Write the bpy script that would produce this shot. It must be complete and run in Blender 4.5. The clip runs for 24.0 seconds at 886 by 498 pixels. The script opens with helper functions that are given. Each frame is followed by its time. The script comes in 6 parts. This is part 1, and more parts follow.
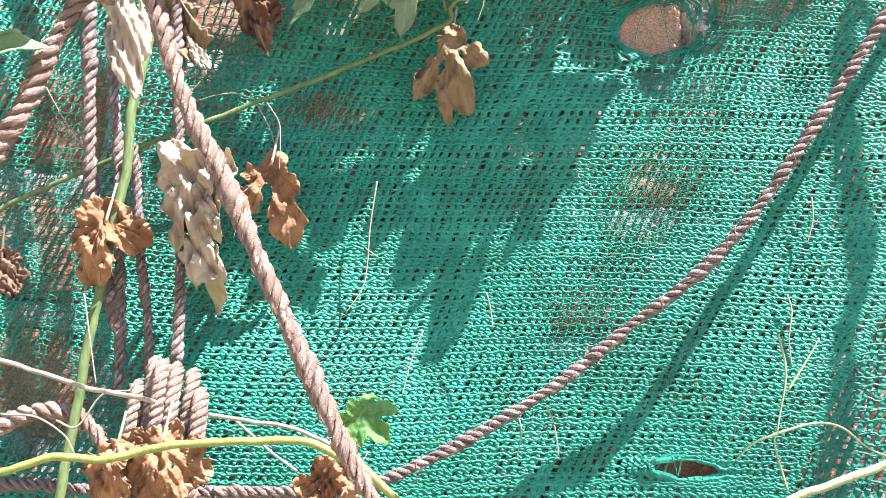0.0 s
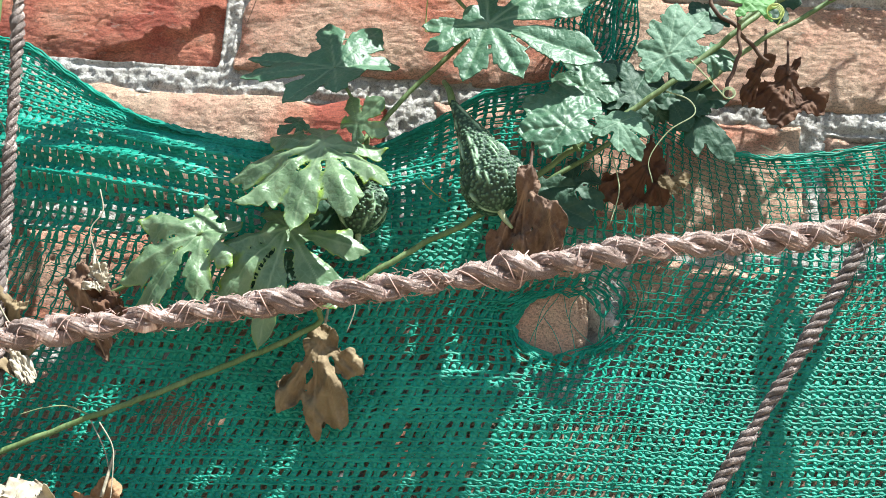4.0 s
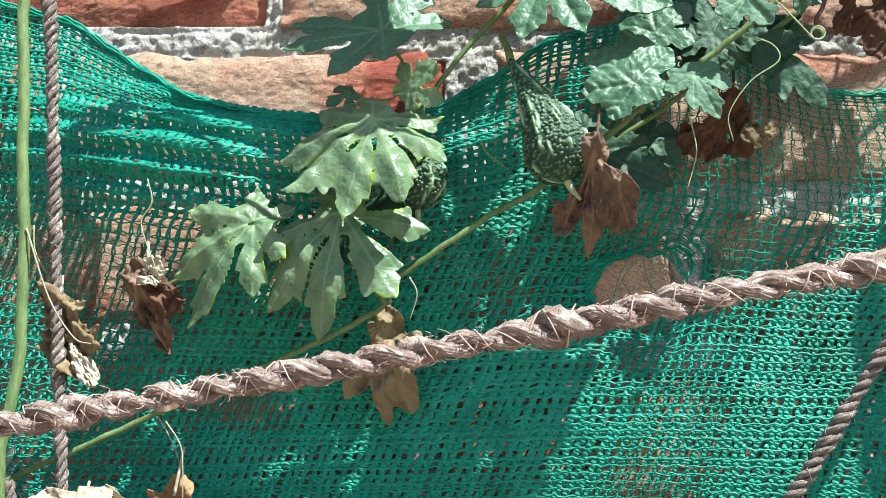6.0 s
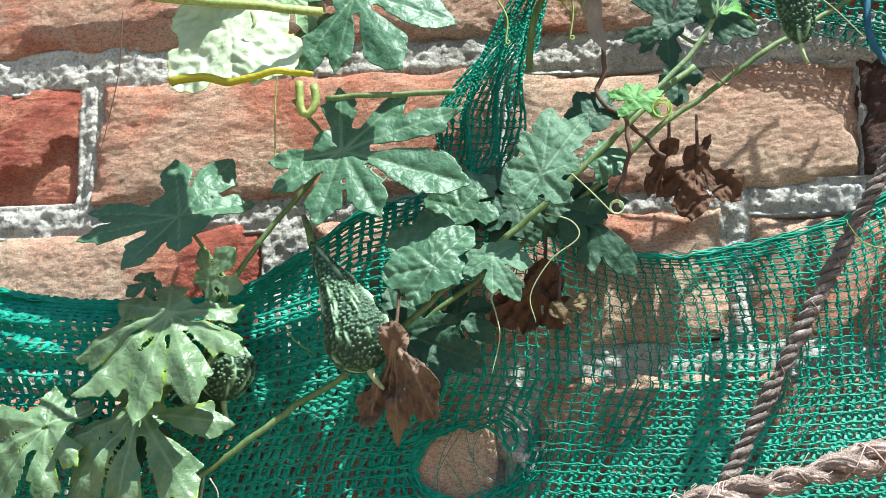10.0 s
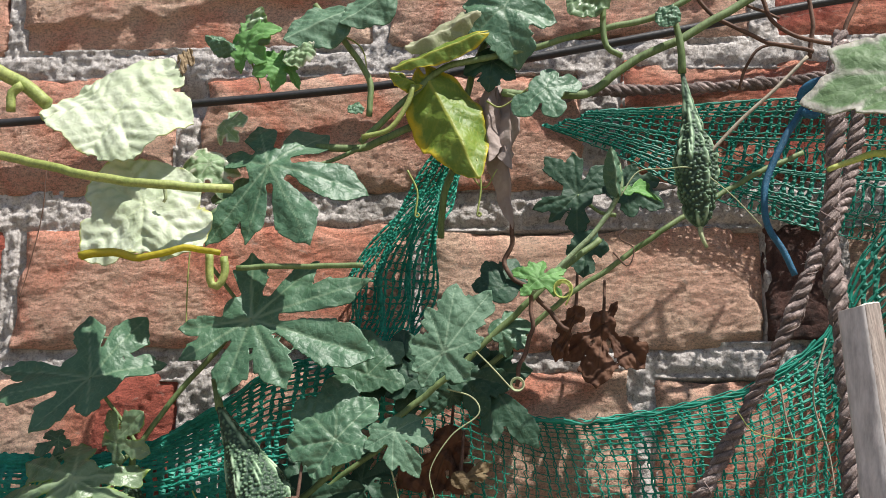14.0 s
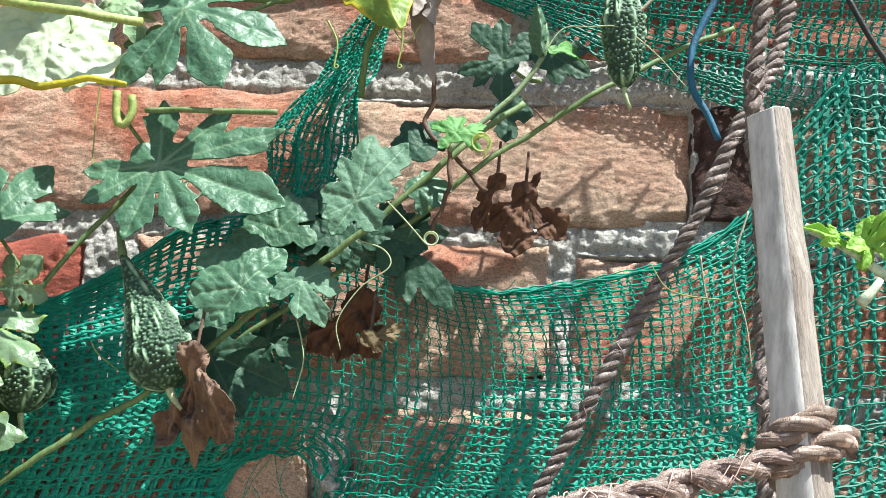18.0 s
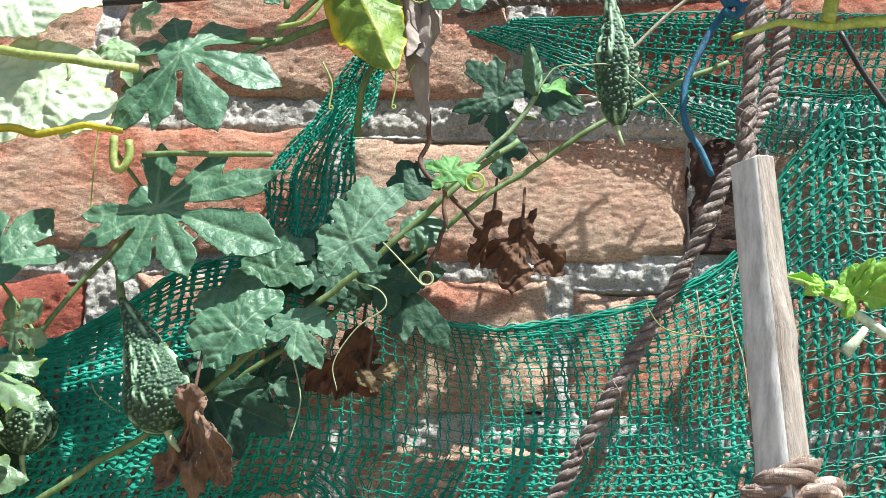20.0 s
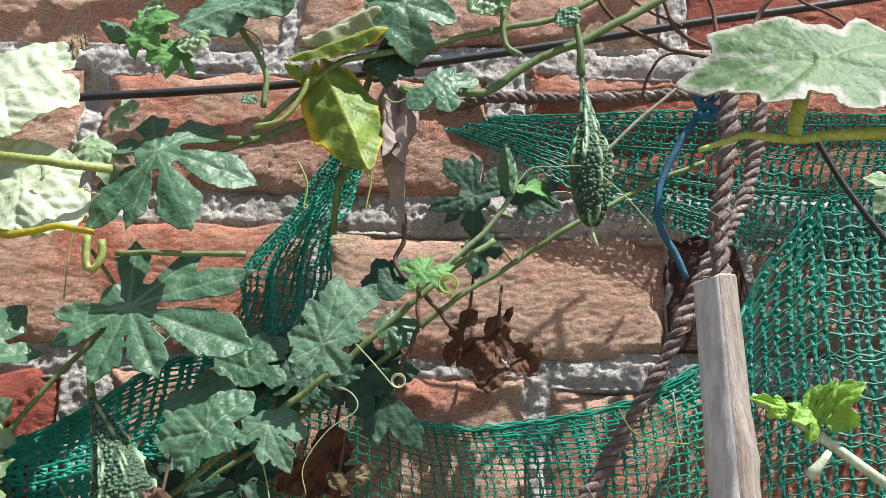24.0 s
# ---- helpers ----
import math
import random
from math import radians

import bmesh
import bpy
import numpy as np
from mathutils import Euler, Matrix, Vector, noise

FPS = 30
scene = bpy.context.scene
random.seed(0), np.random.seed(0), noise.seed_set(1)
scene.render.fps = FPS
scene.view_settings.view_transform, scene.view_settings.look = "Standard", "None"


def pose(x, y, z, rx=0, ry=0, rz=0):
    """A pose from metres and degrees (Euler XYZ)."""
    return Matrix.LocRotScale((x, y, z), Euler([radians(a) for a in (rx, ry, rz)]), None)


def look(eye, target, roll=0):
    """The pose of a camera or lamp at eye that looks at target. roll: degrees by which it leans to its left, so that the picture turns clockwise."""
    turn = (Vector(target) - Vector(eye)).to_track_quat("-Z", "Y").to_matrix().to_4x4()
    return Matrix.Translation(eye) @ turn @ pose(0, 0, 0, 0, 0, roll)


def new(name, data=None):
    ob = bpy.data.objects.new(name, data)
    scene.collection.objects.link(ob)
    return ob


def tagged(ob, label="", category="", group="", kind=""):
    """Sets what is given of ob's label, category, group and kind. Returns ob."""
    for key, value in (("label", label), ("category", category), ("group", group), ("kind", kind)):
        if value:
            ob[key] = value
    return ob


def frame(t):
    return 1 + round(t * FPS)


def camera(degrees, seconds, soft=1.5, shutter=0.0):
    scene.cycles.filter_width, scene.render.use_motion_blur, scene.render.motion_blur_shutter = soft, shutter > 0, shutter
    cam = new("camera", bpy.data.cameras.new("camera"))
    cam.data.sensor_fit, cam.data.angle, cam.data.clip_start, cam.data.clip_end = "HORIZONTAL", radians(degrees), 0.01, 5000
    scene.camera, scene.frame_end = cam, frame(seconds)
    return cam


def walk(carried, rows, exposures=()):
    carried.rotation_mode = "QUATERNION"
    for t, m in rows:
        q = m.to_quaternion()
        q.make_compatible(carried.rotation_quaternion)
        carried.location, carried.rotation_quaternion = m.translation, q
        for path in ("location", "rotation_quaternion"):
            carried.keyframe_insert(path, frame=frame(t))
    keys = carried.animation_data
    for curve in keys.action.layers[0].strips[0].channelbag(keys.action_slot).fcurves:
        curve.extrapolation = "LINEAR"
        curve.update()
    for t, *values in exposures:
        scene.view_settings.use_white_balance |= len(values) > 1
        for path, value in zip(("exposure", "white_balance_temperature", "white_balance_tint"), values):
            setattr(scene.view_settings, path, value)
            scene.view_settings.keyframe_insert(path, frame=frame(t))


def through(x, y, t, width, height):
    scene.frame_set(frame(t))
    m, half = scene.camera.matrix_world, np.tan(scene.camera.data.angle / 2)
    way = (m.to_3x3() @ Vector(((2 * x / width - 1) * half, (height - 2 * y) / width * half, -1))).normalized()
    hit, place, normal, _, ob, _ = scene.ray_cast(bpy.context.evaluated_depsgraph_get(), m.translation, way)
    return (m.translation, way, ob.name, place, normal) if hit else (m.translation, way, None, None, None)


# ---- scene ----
cam = camera(42.0, 24.0, soft=0.7)
PATH = [
    (0, (0.075, 0.194, 1.215), (-0.028, 2.174, 1.471), 3.9),
    (0.5, (0.08, 0.177, 1.222), (-0.057, 2.134, 1.612), 3.5),
    (1, (0.089, 0.163, 1.224), (-0.015, 2.101, 1.704), 3.4),
    (1.5, (0.116, 0.163, 1.237), (0.035, 2.094, 1.752), 3.2),
    (3.5, (0.134, 0.268, 1.281), (0.092, 2.188, 1.837), 3.3),
    (4, (0.111, 0.271, 1.344), (0.066, 2.215, 1.809), 4.1),
    (4.5, (0.099, 0.266, 1.372), (0.048, 2.234, 1.728), 4.2),
    (5, (0.102, 0.27, 1.378), (-0.035, 2.251, 1.618), 3.8),
    (5.5, (0.119, 0.288, 1.362), (-0.101, 2.264, 1.583), 3.8),
    (6, (0.129, 0.298, 1.412), (-0.093, 2.274, 1.623), 1.8),
    (6.5, (0.132, 0.302, 1.438), (-0.103, 2.27, 1.706), -0.5),
    (7, (0.142, 0.304, 1.459), (-0.132, 2.262, 1.76), -1.1),
    (7.5, (0.179, 0.311, 1.472), (-0.069, 2.273, 1.77), -2.4),
    (8, (0.181, 0.315, 1.472), (-0.047, 2.282, 1.755), -1.8),
    (8.5, (0.194, 0.316, 1.473), (-0.038, 2.283, 1.753), -1.6),
    (9, (0.197, 0.317, 1.471), (-0.013, 2.283, 1.773), -1.7),
    (9.5, (0.202, 0.319, 1.471), (0.015, 2.286, 1.784), -1.6),
    (10, (0.201, 0.315, 1.474), (0.056, 2.283, 1.794), -1.2),
    (10.5, (0.205, 0.313, 1.49), (0.042, 2.277, 1.829), -0.9),
    (11, (0.201, 0.306, 1.496), (0.033, 2.27, 1.835), -0.5),
    (11.5, (0.209, 0.312, 1.497), (0.069, 2.271, 1.873), 0.3),
    (13.5, (0.231, 0.294, 1.539), (0.124, 2.257, 1.904), 0.0),
    (14, (0.237, 0.294, 1.54), (0.135, 2.257, 1.909), -0.1),
    (14.5, (0.243, 0.297, 1.535), (0.136, 2.26, 1.901), 0.0),
    (15, (0.255, 0.299, 1.541), (0.178, 2.26, 1.928), 0.1),
    (15.5, (0.26, 0.307, 1.518), (0.204, 2.268, 1.907), 0.5),
    (16, (0.258, 0.313, 1.498), (0.217, 2.277, 1.877), 0.4),
    (16.5, (0.259, 0.318, 1.484), (0.23, 2.282, 1.859), 0.4),
    (17, (0.257, 0.316, 1.487), (0.223, 2.279, 1.869), 0.6),
    (17.5, (0.255, 0.319, 1.479), (0.217, 2.285, 1.844), 1.2),
    (18, (0.258, 0.323, 1.475), (0.226, 2.289, 1.842), 1.7),
    (18.5, (0.252, 0.317, 1.506), (0.254, 2.285, 1.865), 0.3),
    (20.5, (0.271, 0.318, 1.482), (0.194, 2.277, 1.88), 1.6),
    (21, (0.267, 0.319, 1.478), (0.218, 2.276, 1.889), 2.6),
    (21.5, (0.265, 0.329, 1.473), (0.242, 2.283, 1.899), 3.1),
    (22, (0.272, 0.321, 1.498), (0.239, 2.266, 1.962), 2.5),
    (22.5, (0.274, 0.318, 1.505), (0.236, 2.254, 2.006), 2.3),
    (23, (0.276, 0.311, 1.514), (0.193, 2.245, 2.015), 1.6),
    (23.5, (0.285, 0.315, 1.514), (0.208, 2.251, 2.009), 1.4),
    (24, (0.282, 0.317, 1.506), (0.212, 2.254, 1.999), 1.6),
]

walk(cam, [(t, look(eye, target, roll)) for t, eye, target, roll in PATH],
     [(0, 2.12, 6450, 13), (1.5, 1.90, 6350, 6), (3.5, 1.53, 6250, 0), (5, 1.40, 6250, -4), (7, 1.42, 6200, -5), (11, 1.25, 6150, -6), (14, 0.73, 6700, 9), (15, 0.74, 6550, 8), (16, 1.08, 6200, 2), (18, 1.38, 6250, -2), (21, 1.32, 6300, 0), (22.5, 1.04, 6400, 3), (24, 0.91, 6450, 6)])

# ---- light ----
SUN = Vector((0.40, -0.265, 0.88)).normalized()
world = bpy.data.worlds.new("sky")
scene.world = world
world.use_nodes = True
wn = world.node_tree.nodes
sky = wn.new("ShaderNodeTexSky")
sky.sky_type, sky.sun_disc = "NISHITA", False
sky.sun_elevation = math.asin(SUN.z)
sky.sun_rotation = math.atan2(SUN.x, SUN.y)
world.node_tree.links.new(sky.outputs[0], wn["Background"].inputs[0])
wn["Background"].inputs[1].default_value = 0.070
sun = new("sun", bpy.data.lights.new("sun", "SUN"))
sun.data.energy, sun.data.angle, sun.data.color = 5.0, radians(0.6), (1.0, 0.97, 0.935)
sun.matrix_world = look((0, 0, 0), tuple(-SUN))


# ---- materials ----
def material(name, rough=0.8, metal=0.0):
    m = bpy.data.materials.new(name)
    m.use_nodes = True
    b = m.node_tree.nodes["Principled BSDF"]
    b.inputs["Roughness"].default_value, b.inputs["Metallic"].default_value = rough, metal
    return m, m.node_tree.nodes, m.node_tree.links, b


def ramp(nodes, stops):
    r = nodes.new("ShaderNodeValToRGB")
    while len(r.color_ramp.elements) < len(stops):
        r.color_ramp.elements.new(0.5)
    for e, (pos, col) in zip(r.color_ramp.elements, stops):
        e.position, e.color = pos, (*col, 1)
    return r


def noise_tex(nodes, links, scale, detail=6, rough=0.6, distort=0.0, coords=None, kind="Object"):
    if coords is None:
        tc = nodes.new("ShaderNodeTexCoord")
        coords = tc.outputs[kind]
    n = nodes.new("ShaderNodeTexNoise")
    n.inputs["Scale"].default_value, n.inputs["Detail"].default_value = scale, detail
    n.inputs["Roughness"].default_value, n.inputs["Distortion"].default_value = rough, distort
    links.new(coords, n.inputs["Vector"])
    return n


def mix(nodes, links, fac, a, b, mode="MIX"):
    n = nodes.new("ShaderNodeMix")
    n.data_type, n.blend_type = "RGBA", mode
    for sock, v in ((n.inputs[0], fac), (n.inputs[6], a), (n.inputs[7], b)):
        if isinstance(v, bpy.types.NodeSocket):
            links.new(v, sock)
        else:
            sock.default_value = v if isinstance(v, float) else (*v, 1)
    return n.outputs[2]


def bump(nodes, links, b, heights, strength=0.5, dist=0.001):
    prev = None
    for h, s, d in heights:
        n = nodes.new("ShaderNodeBump")
        n.inputs["Strength"].default_value, n.inputs["Distance"].default_value = s, d
        links.new(h, n.inputs["Height"])
        if prev:
            links.new(prev, n.inputs["Normal"])
        prev = n.outputs[0]
    links.new(prev, b.inputs["Normal"])


def brick_material():
    m, n, l, b = material("brick", 0.9)
    tc = n.new("ShaderNodeTexCoord")
    tint = ramp(n, [(0.0, (0.56, 0.150, 0.105)), (0.35, (0.80, 0.335, 0.225)), (0.7, (0.87, 0.53, 0.40)), (1.0, (0.88, 0.62, 0.47))])
    fired = n.new("ShaderNodeAttribute")
    fired.attribute_name = "fired"
    big = noise_tex(n, l, 16, 5, 0.6, 0.8, tc.outputs["Object"])
    shift = n.new("ShaderNodeMath")
    shift.operation = "MULTIPLY_ADD"
    l.new(big.outputs[0], shift.inputs[0])
    shift.inputs[1].default_value = 2.2
    l.new(fired.outputs["Fac"], shift.inputs[2])
    back = n.new("ShaderNodeMath")
    back.operation = "SUBTRACT"
    back.inputs[1].default_value = 1.12
    l.new(shift.outputs[0], back.inputs[0])
    l.new(back.outputs[0], tint.inputs[0])
    fine = noise_tex(n, l, 900, 6, 0.8, 0.0, tc.outputs["Object"])
    mp = n.new("ShaderNodeMapping")
    mp.inputs["Scale"].default_value = (0.6, 1.0, 1.4)
    l.new(tc.outputs["Object"], mp.inputs[0])
    mid = noise_tex(n, l, 190, 8, 0.72, 0.8, mp.outputs[0])
    sand = noise_tex(n, l, 620, 4, 0.75, 0.4, mp.outputs[0])
    # Dark specks: the brick's own, plus shade of its pores put into colour.
    r2 = ramp(n, [(0.40, (0.58, 0.48, 0.44)), (0.56, (1.3, 1.3, 1.3))])
    l.new(fine.outputs[0], r2.inputs[0])
    c = mix(n, l, 0.55, tint.outputs[0], r2.outputs[0], "MULTIPLY")
    r4 = ramp(n, [(0.26, (0.55, 0.42, 0.38)), (0.36, (1.0, 1.0, 1.0))])
    l.new(mid.outputs[0], r4.inputs[0])
    r5 = ramp(n, [(0.38, (0.42, 0.35, 0.32)), (0.52, (1.15, 1.15, 1.15))])
    l.new(sand.outputs[0], r5.inputs[0])
    c = mix(n, l, 0.6, c, r4.outputs[0], "MULTIPLY")
    c = mix(n, l, 0.55, c, r5.outputs[0], "MULTIPLY")
    r3 = ramp(n, [(0.58, (0, 0, 0)), (0.70, (0.7, 0.7, 0.7))])
    l.new(mid.outputs[0], r3.inputs[0])
    c = mix(n, l, r3.outputs[0], c, (0.74, 0.60, 0.51))
    l.new(c, b.inputs["Base Color"])
    bump(n, l, b, [(mid.outputs[0], 0.6, 0.0010), (sand.outputs[0], 1.0, 0.0060), (fine.outputs[0], 1.0, 0.0050)])
    return m


def mortar_material():
    m, n, l, b = material("mortar", 0.95)
    tc = n.new("ShaderNodeTexCoord")
    fine = noise_tex(n, l, 800, 6, 0.8, 0.0, tc.outputs["Object"])
    big = noise_tex(n, l, 30, 6, 0.65, 0.4, tc.outputs["Object"])
    mid = noise_tex(n, l, 240, 6, 0.7, 0.3, tc.outputs["Object"])
    v = n.new("ShaderNodeTexVoronoi")
    v.inputs["Scale"].default_value = 300
    l.new(tc.outputs["Object"], v.inputs["Vector"])
    r1 = ramp(n, [(0.3, (0.40, 0.365, 0.345)), (0.7, (0.64, 0.595, 0.57))])
    l.new(big.outputs[0], r1.inputs[0])
    r2 = ramp(n, [(0.36, (0.5, 0.5, 0.5)), (0.54, (1.15, 1.15, 1.15))])
    l.new(fine.outputs[0], r2.inputs[0])
    c = mix(n, l, 0.8, r1.outputs[0], r2.outputs[0], "MULTIPLY")
    # Low spots darkened in the colour, for the shade in the mortar's pits.
    r3 = ramp(n, [(0.34, (0.28, 0.255, 0.24)), (0.47, (1.05, 1.05, 1.05))])
    l.new(mid.outputs[0], r3.inputs[0])
    c = mix(n, l, 0.75, c, r3.outputs[0], "MULTIPLY")
    l.new(c, b.inputs["Base Color"])
    bump(n, l, b, [(mid.outputs[0], 1.0, 0.0022), (v.outputs["Distance"], 0.7, 0.0015), (fine.outputs[0], 0.8, 0.001)])
    return m


def leaf_material(name, dark, light, vein, rough=0.62, spots=0.25, through=0.25, edge=None, edge_at=1.22):
    """Leaf blade: mottled green, paler veins from the blade's own vein attribute, light passing through."""
    m, n, l, b = material(name, rough)
    tc = n.new("ShaderNodeTexCoord")
    blot = noise_tex(n, l, 55, 5, 0.6, 0.5, tc.outputs["Object"])
    fine = noise_tex(n, l, 600, 4, 0.7, 0.0, tc.outputs["Object"])
    r = ramp(n, [(0.3, dark), (0.7, light)])
    l.new(blot.outputs[0], r.inputs[0])
    c = r.outputs[0]
    at = n.new("ShaderNodeAttribute")
    at.attribute_name = "vein"
    if edge:
        rim = n.new("ShaderNodeAttribute")
        rim.attribute_name = "rim"
        add = n.new("ShaderNodeMath")
        add.operation = "MULTIPLY_ADD"
        l.new(blot.outputs[0], add.inputs[0])
        add.inputs[1].default_value = 0.9
        l.new(rim.outputs["Fac"], add.inputs[2])
        re = ramp(n, [(edge_at / 2, (0, 0, 0)), (edge_at / 2 + 0.09, (1, 1, 1))])
        half = n.new("ShaderNodeMath")
        half.operation = "MULTIPLY"
        half.inputs[1].default_value = 0.5
        l.new(add.outputs[0], half.inputs[0])
        l.new(half.outputs[0], re.inputs[0])
        c = mix(n, l, re.outputs[0], c, edge)
    c = mix(n, l, at.outputs["Fac"], c, vein)
    rs = ramp(n, [(0.62, (0, 0, 0)), (0.72, (1, 1, 1))])
    l.new(fine.outputs[0], rs.inputs[0])
    k = n.new("ShaderNodeMath")
    k.operation = "MULTIPLY"
    k.inputs[1].default_value = spots
    l.new(rs.outputs[0], k.inputs[0])
    c = mix(n, l, k.outputs[0], c, (0.5, 0.55, 0.42))
    cells = n.new("ShaderNodeTexVoronoi")
    cells.feature = "DISTANCE_TO_EDGE"
    cells.inputs["Scale"].default_value = 240
    l.new(tc.outputs["Object"], cells.inputs["Vector"])
    rc = ramp(n, [(0.0, (0.20, 0.20, 0.20)), (0.09, (0, 0, 0))])
    l.new(cells.outputs["Distance"], rc.inputs[0])
    c = mix(n, l, rc.outputs[0], c, vein)
    l.new(c, b.inputs["Base Color"])
    tr = n.new("ShaderNodeBsdfTranslucent")
    l.new(mix(n, l, 1.0, c, (1.3, 1.5, 0.5), "MULTIPLY"), tr.inputs[0])
    ms = n.new("ShaderNodeMixShader")
    ms.inputs[0].default_value = through
    l.new(b.outputs[0], ms.inputs[1])
    l.new(tr.outputs[0], ms.inputs[2])
    l.new(ms.outputs[0], n["Material Output"].inputs[0])
    bump(n, l, b, [(cells.outputs["Distance"], 0.4, 0.0012), (at.outputs["Fac"], -0.6, 0.0012), (blot.outputs[0], 0.5, 0.003), (fine.outputs[0], 0.25, 0.0006)])
    return m


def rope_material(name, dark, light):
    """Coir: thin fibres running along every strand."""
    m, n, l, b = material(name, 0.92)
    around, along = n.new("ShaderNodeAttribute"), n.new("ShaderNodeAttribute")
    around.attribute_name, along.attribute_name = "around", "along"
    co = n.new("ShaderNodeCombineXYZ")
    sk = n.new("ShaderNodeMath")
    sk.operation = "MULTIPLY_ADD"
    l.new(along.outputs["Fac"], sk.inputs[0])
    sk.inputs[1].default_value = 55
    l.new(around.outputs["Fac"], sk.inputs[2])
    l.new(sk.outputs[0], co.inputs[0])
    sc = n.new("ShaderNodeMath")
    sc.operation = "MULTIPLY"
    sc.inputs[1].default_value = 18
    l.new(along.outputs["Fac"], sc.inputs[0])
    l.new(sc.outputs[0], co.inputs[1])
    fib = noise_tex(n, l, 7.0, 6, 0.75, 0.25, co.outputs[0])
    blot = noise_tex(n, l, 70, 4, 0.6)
    # Tone varies by fibre; the darkest stop stands for shade in the gaps.
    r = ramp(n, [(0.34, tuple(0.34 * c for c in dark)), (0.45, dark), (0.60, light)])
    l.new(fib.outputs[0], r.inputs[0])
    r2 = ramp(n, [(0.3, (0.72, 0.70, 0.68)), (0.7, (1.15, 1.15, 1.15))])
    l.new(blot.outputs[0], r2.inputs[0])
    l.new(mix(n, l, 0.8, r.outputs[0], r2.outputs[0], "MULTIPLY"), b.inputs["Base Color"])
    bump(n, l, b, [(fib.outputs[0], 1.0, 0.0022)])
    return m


def plain_material(name, dark, light, scale, rough, bumps=((300, 0.4, 0.001),), metal=0.0, stretch=None, through=0.0, coat=0.0):
    m, n, l, b = material(name, rough, metal)
    tc = n.new("ShaderNodeTexCoord")
    co = tc.outputs["Object"]
    if stretch:
        mp = n.new("ShaderNodeMapping")
        mp.inputs["Scale"].default_value = stretch
        l.new(co, mp.inputs[0])
        co = mp.outputs[0]
    a = noise_tex(n, l, scale, 6, 0.65, 0.4, co)
    a2 = noise_tex(n, l, scale * 9, 4, 0.7, 0.0, co)
    r = ramp(n, [(0.32, dark), (0.68, light)])
    l.new(a.outputs[0], r.inputs[0])
    r2 = ramp(n, [(0.35, (0.62, 0.62, 0.62)), (0.62, (1.12, 1.12, 1.12))])
    l.new(a2.outputs[0], r2.inputs[0])
    c = mix(n, l, 0.8, r.outputs[0], r2.outputs[0], "MULTIPLY")
    l.new(c, b.inputs["Base Color"])
    b.inputs["Coat Weight"].default_value = coat
    bump(n, l, b, [(noise_tex(n, l, s, 5, 0.7, 0.0, co).outputs[0], k, d) for s, k, d in bumps])
    if through:
        tr = n.new("ShaderNodeBsdfTranslucent")
        l.new(c, tr.inputs[0])
        ms = n.new("ShaderNodeMixShader")
        ms.inputs[0].default_value = through
        l.new(b.outputs[0], ms.inputs[1])
        l.new(tr.outputs[0], ms.inputs[2])
        l.new(ms.outputs[0], n["Material Output"].inputs[0])
    return m


BRICK, MORTAR = brick_material(), mortar_material()
GREEN = leaf_material("leaf_green", (0.050, 0.125, 0.068), (0.092, 0.192, 0.112), (0.18, 0.275, 0.17), 0.45)
# Shaded copy of the green: the gloom among rear leaves is coloured in.
SHADED = leaf_material("leaf_shaded", (0.014, 0.058, 0.030), (0.031, 0.092, 0.050), (0.07, 0.13, 0.075), 0.6, spots=0.1)
# Sunlit copy of the green: sun's paleness and backlit yellow-green rims put into colour.
SUNLIT = leaf_material("leaf_sunlit", (0.115, 0.205, 0.098), (0.285, 0.375, 0.235), (0.33, 0.42, 0.27), 0.33, 0.15, 0.42, edge=(0.30, 0.43, 0.045), edge_at=1.42)
YOUNG = leaf_material("leaf_young", (0.11, 0.27, 0.07), (0.18, 0.38, 0.12), (0.26, 0.45, 0.19), 0.6, 0.1, 0.4)
FRESH = leaf_material("leaf_fresh", (0.20, 0.38, 0.05), (0.36, 0.54, 0.10), (0.42, 0.58, 0.18), 0.5, 0.05, 0.4)
SOFT = leaf_material("leaf_downy", (0.060, 0.140, 0.080), (0.105, 0.205, 0.125), (0.22, 0.33, 0.22), 0.65, 0.2, 0.25)
PALE = leaf_material("leaf_pale", (0.36, 0.43, 0.27), (0.60, 0.64, 0.53), (0.50, 0.56, 0.38), 0.6, 0.1, 0.22, edge=(0.46, 0.46, 0.08), edge_at=1.40)
YELLOW = leaf_material("leaf_yellowing", (0.11, 0.205, 0.030), (0.23, 0.32, 0.050), (0.36, 0.38, 0.07), 0.5, 0.1, 0.35, edge=(0.60, 0.47, 0.03), edge_at=1.25)
YELLOW_RIM = leaf_material("leaf_yellow_rim", (0.34, 0.30, 0.03), (0.62, 0.50, 0.04), (0.6, 0.5, 0.1), 0.5, 0.05, 0.35)
DRY = leaf_material("leaf_dry", (0.075, 0.038, 0.026), (0.235, 0.140, 0.094), (0.30, 0.19, 0.13), 0.85, 0.1, 0.15)
DRY_DARK = leaf_material("leaf_dry_dark", (0.070, 0.028, 0.018), (0.165, 0.078, 0.042), (0.07, 0.035, 0.02), 0.85, 0.05, 0.15)
TAN = leaf_material("leaf_tan", (0.15, 0.10, 0.055), (0.29, 0.215, 0.125), (0.28, 0.2, 0.12), 0.85, 0.1, 0.15)
TAN_BROWN = leaf_material("leaf_olive_brown", (0.10, 0.065, 0.03), (0.19, 0.14, 0.07), (0.13, 0.09, 0.05), 0.85, 0.1, 0.15)
RUSSET = leaf_material("leaf_russet", (0.17, 0.075, 0.035), (0.44, 0.26, 0.14), (0.20, 0.10, 0.05), 0.85, 0.1, 0.2)
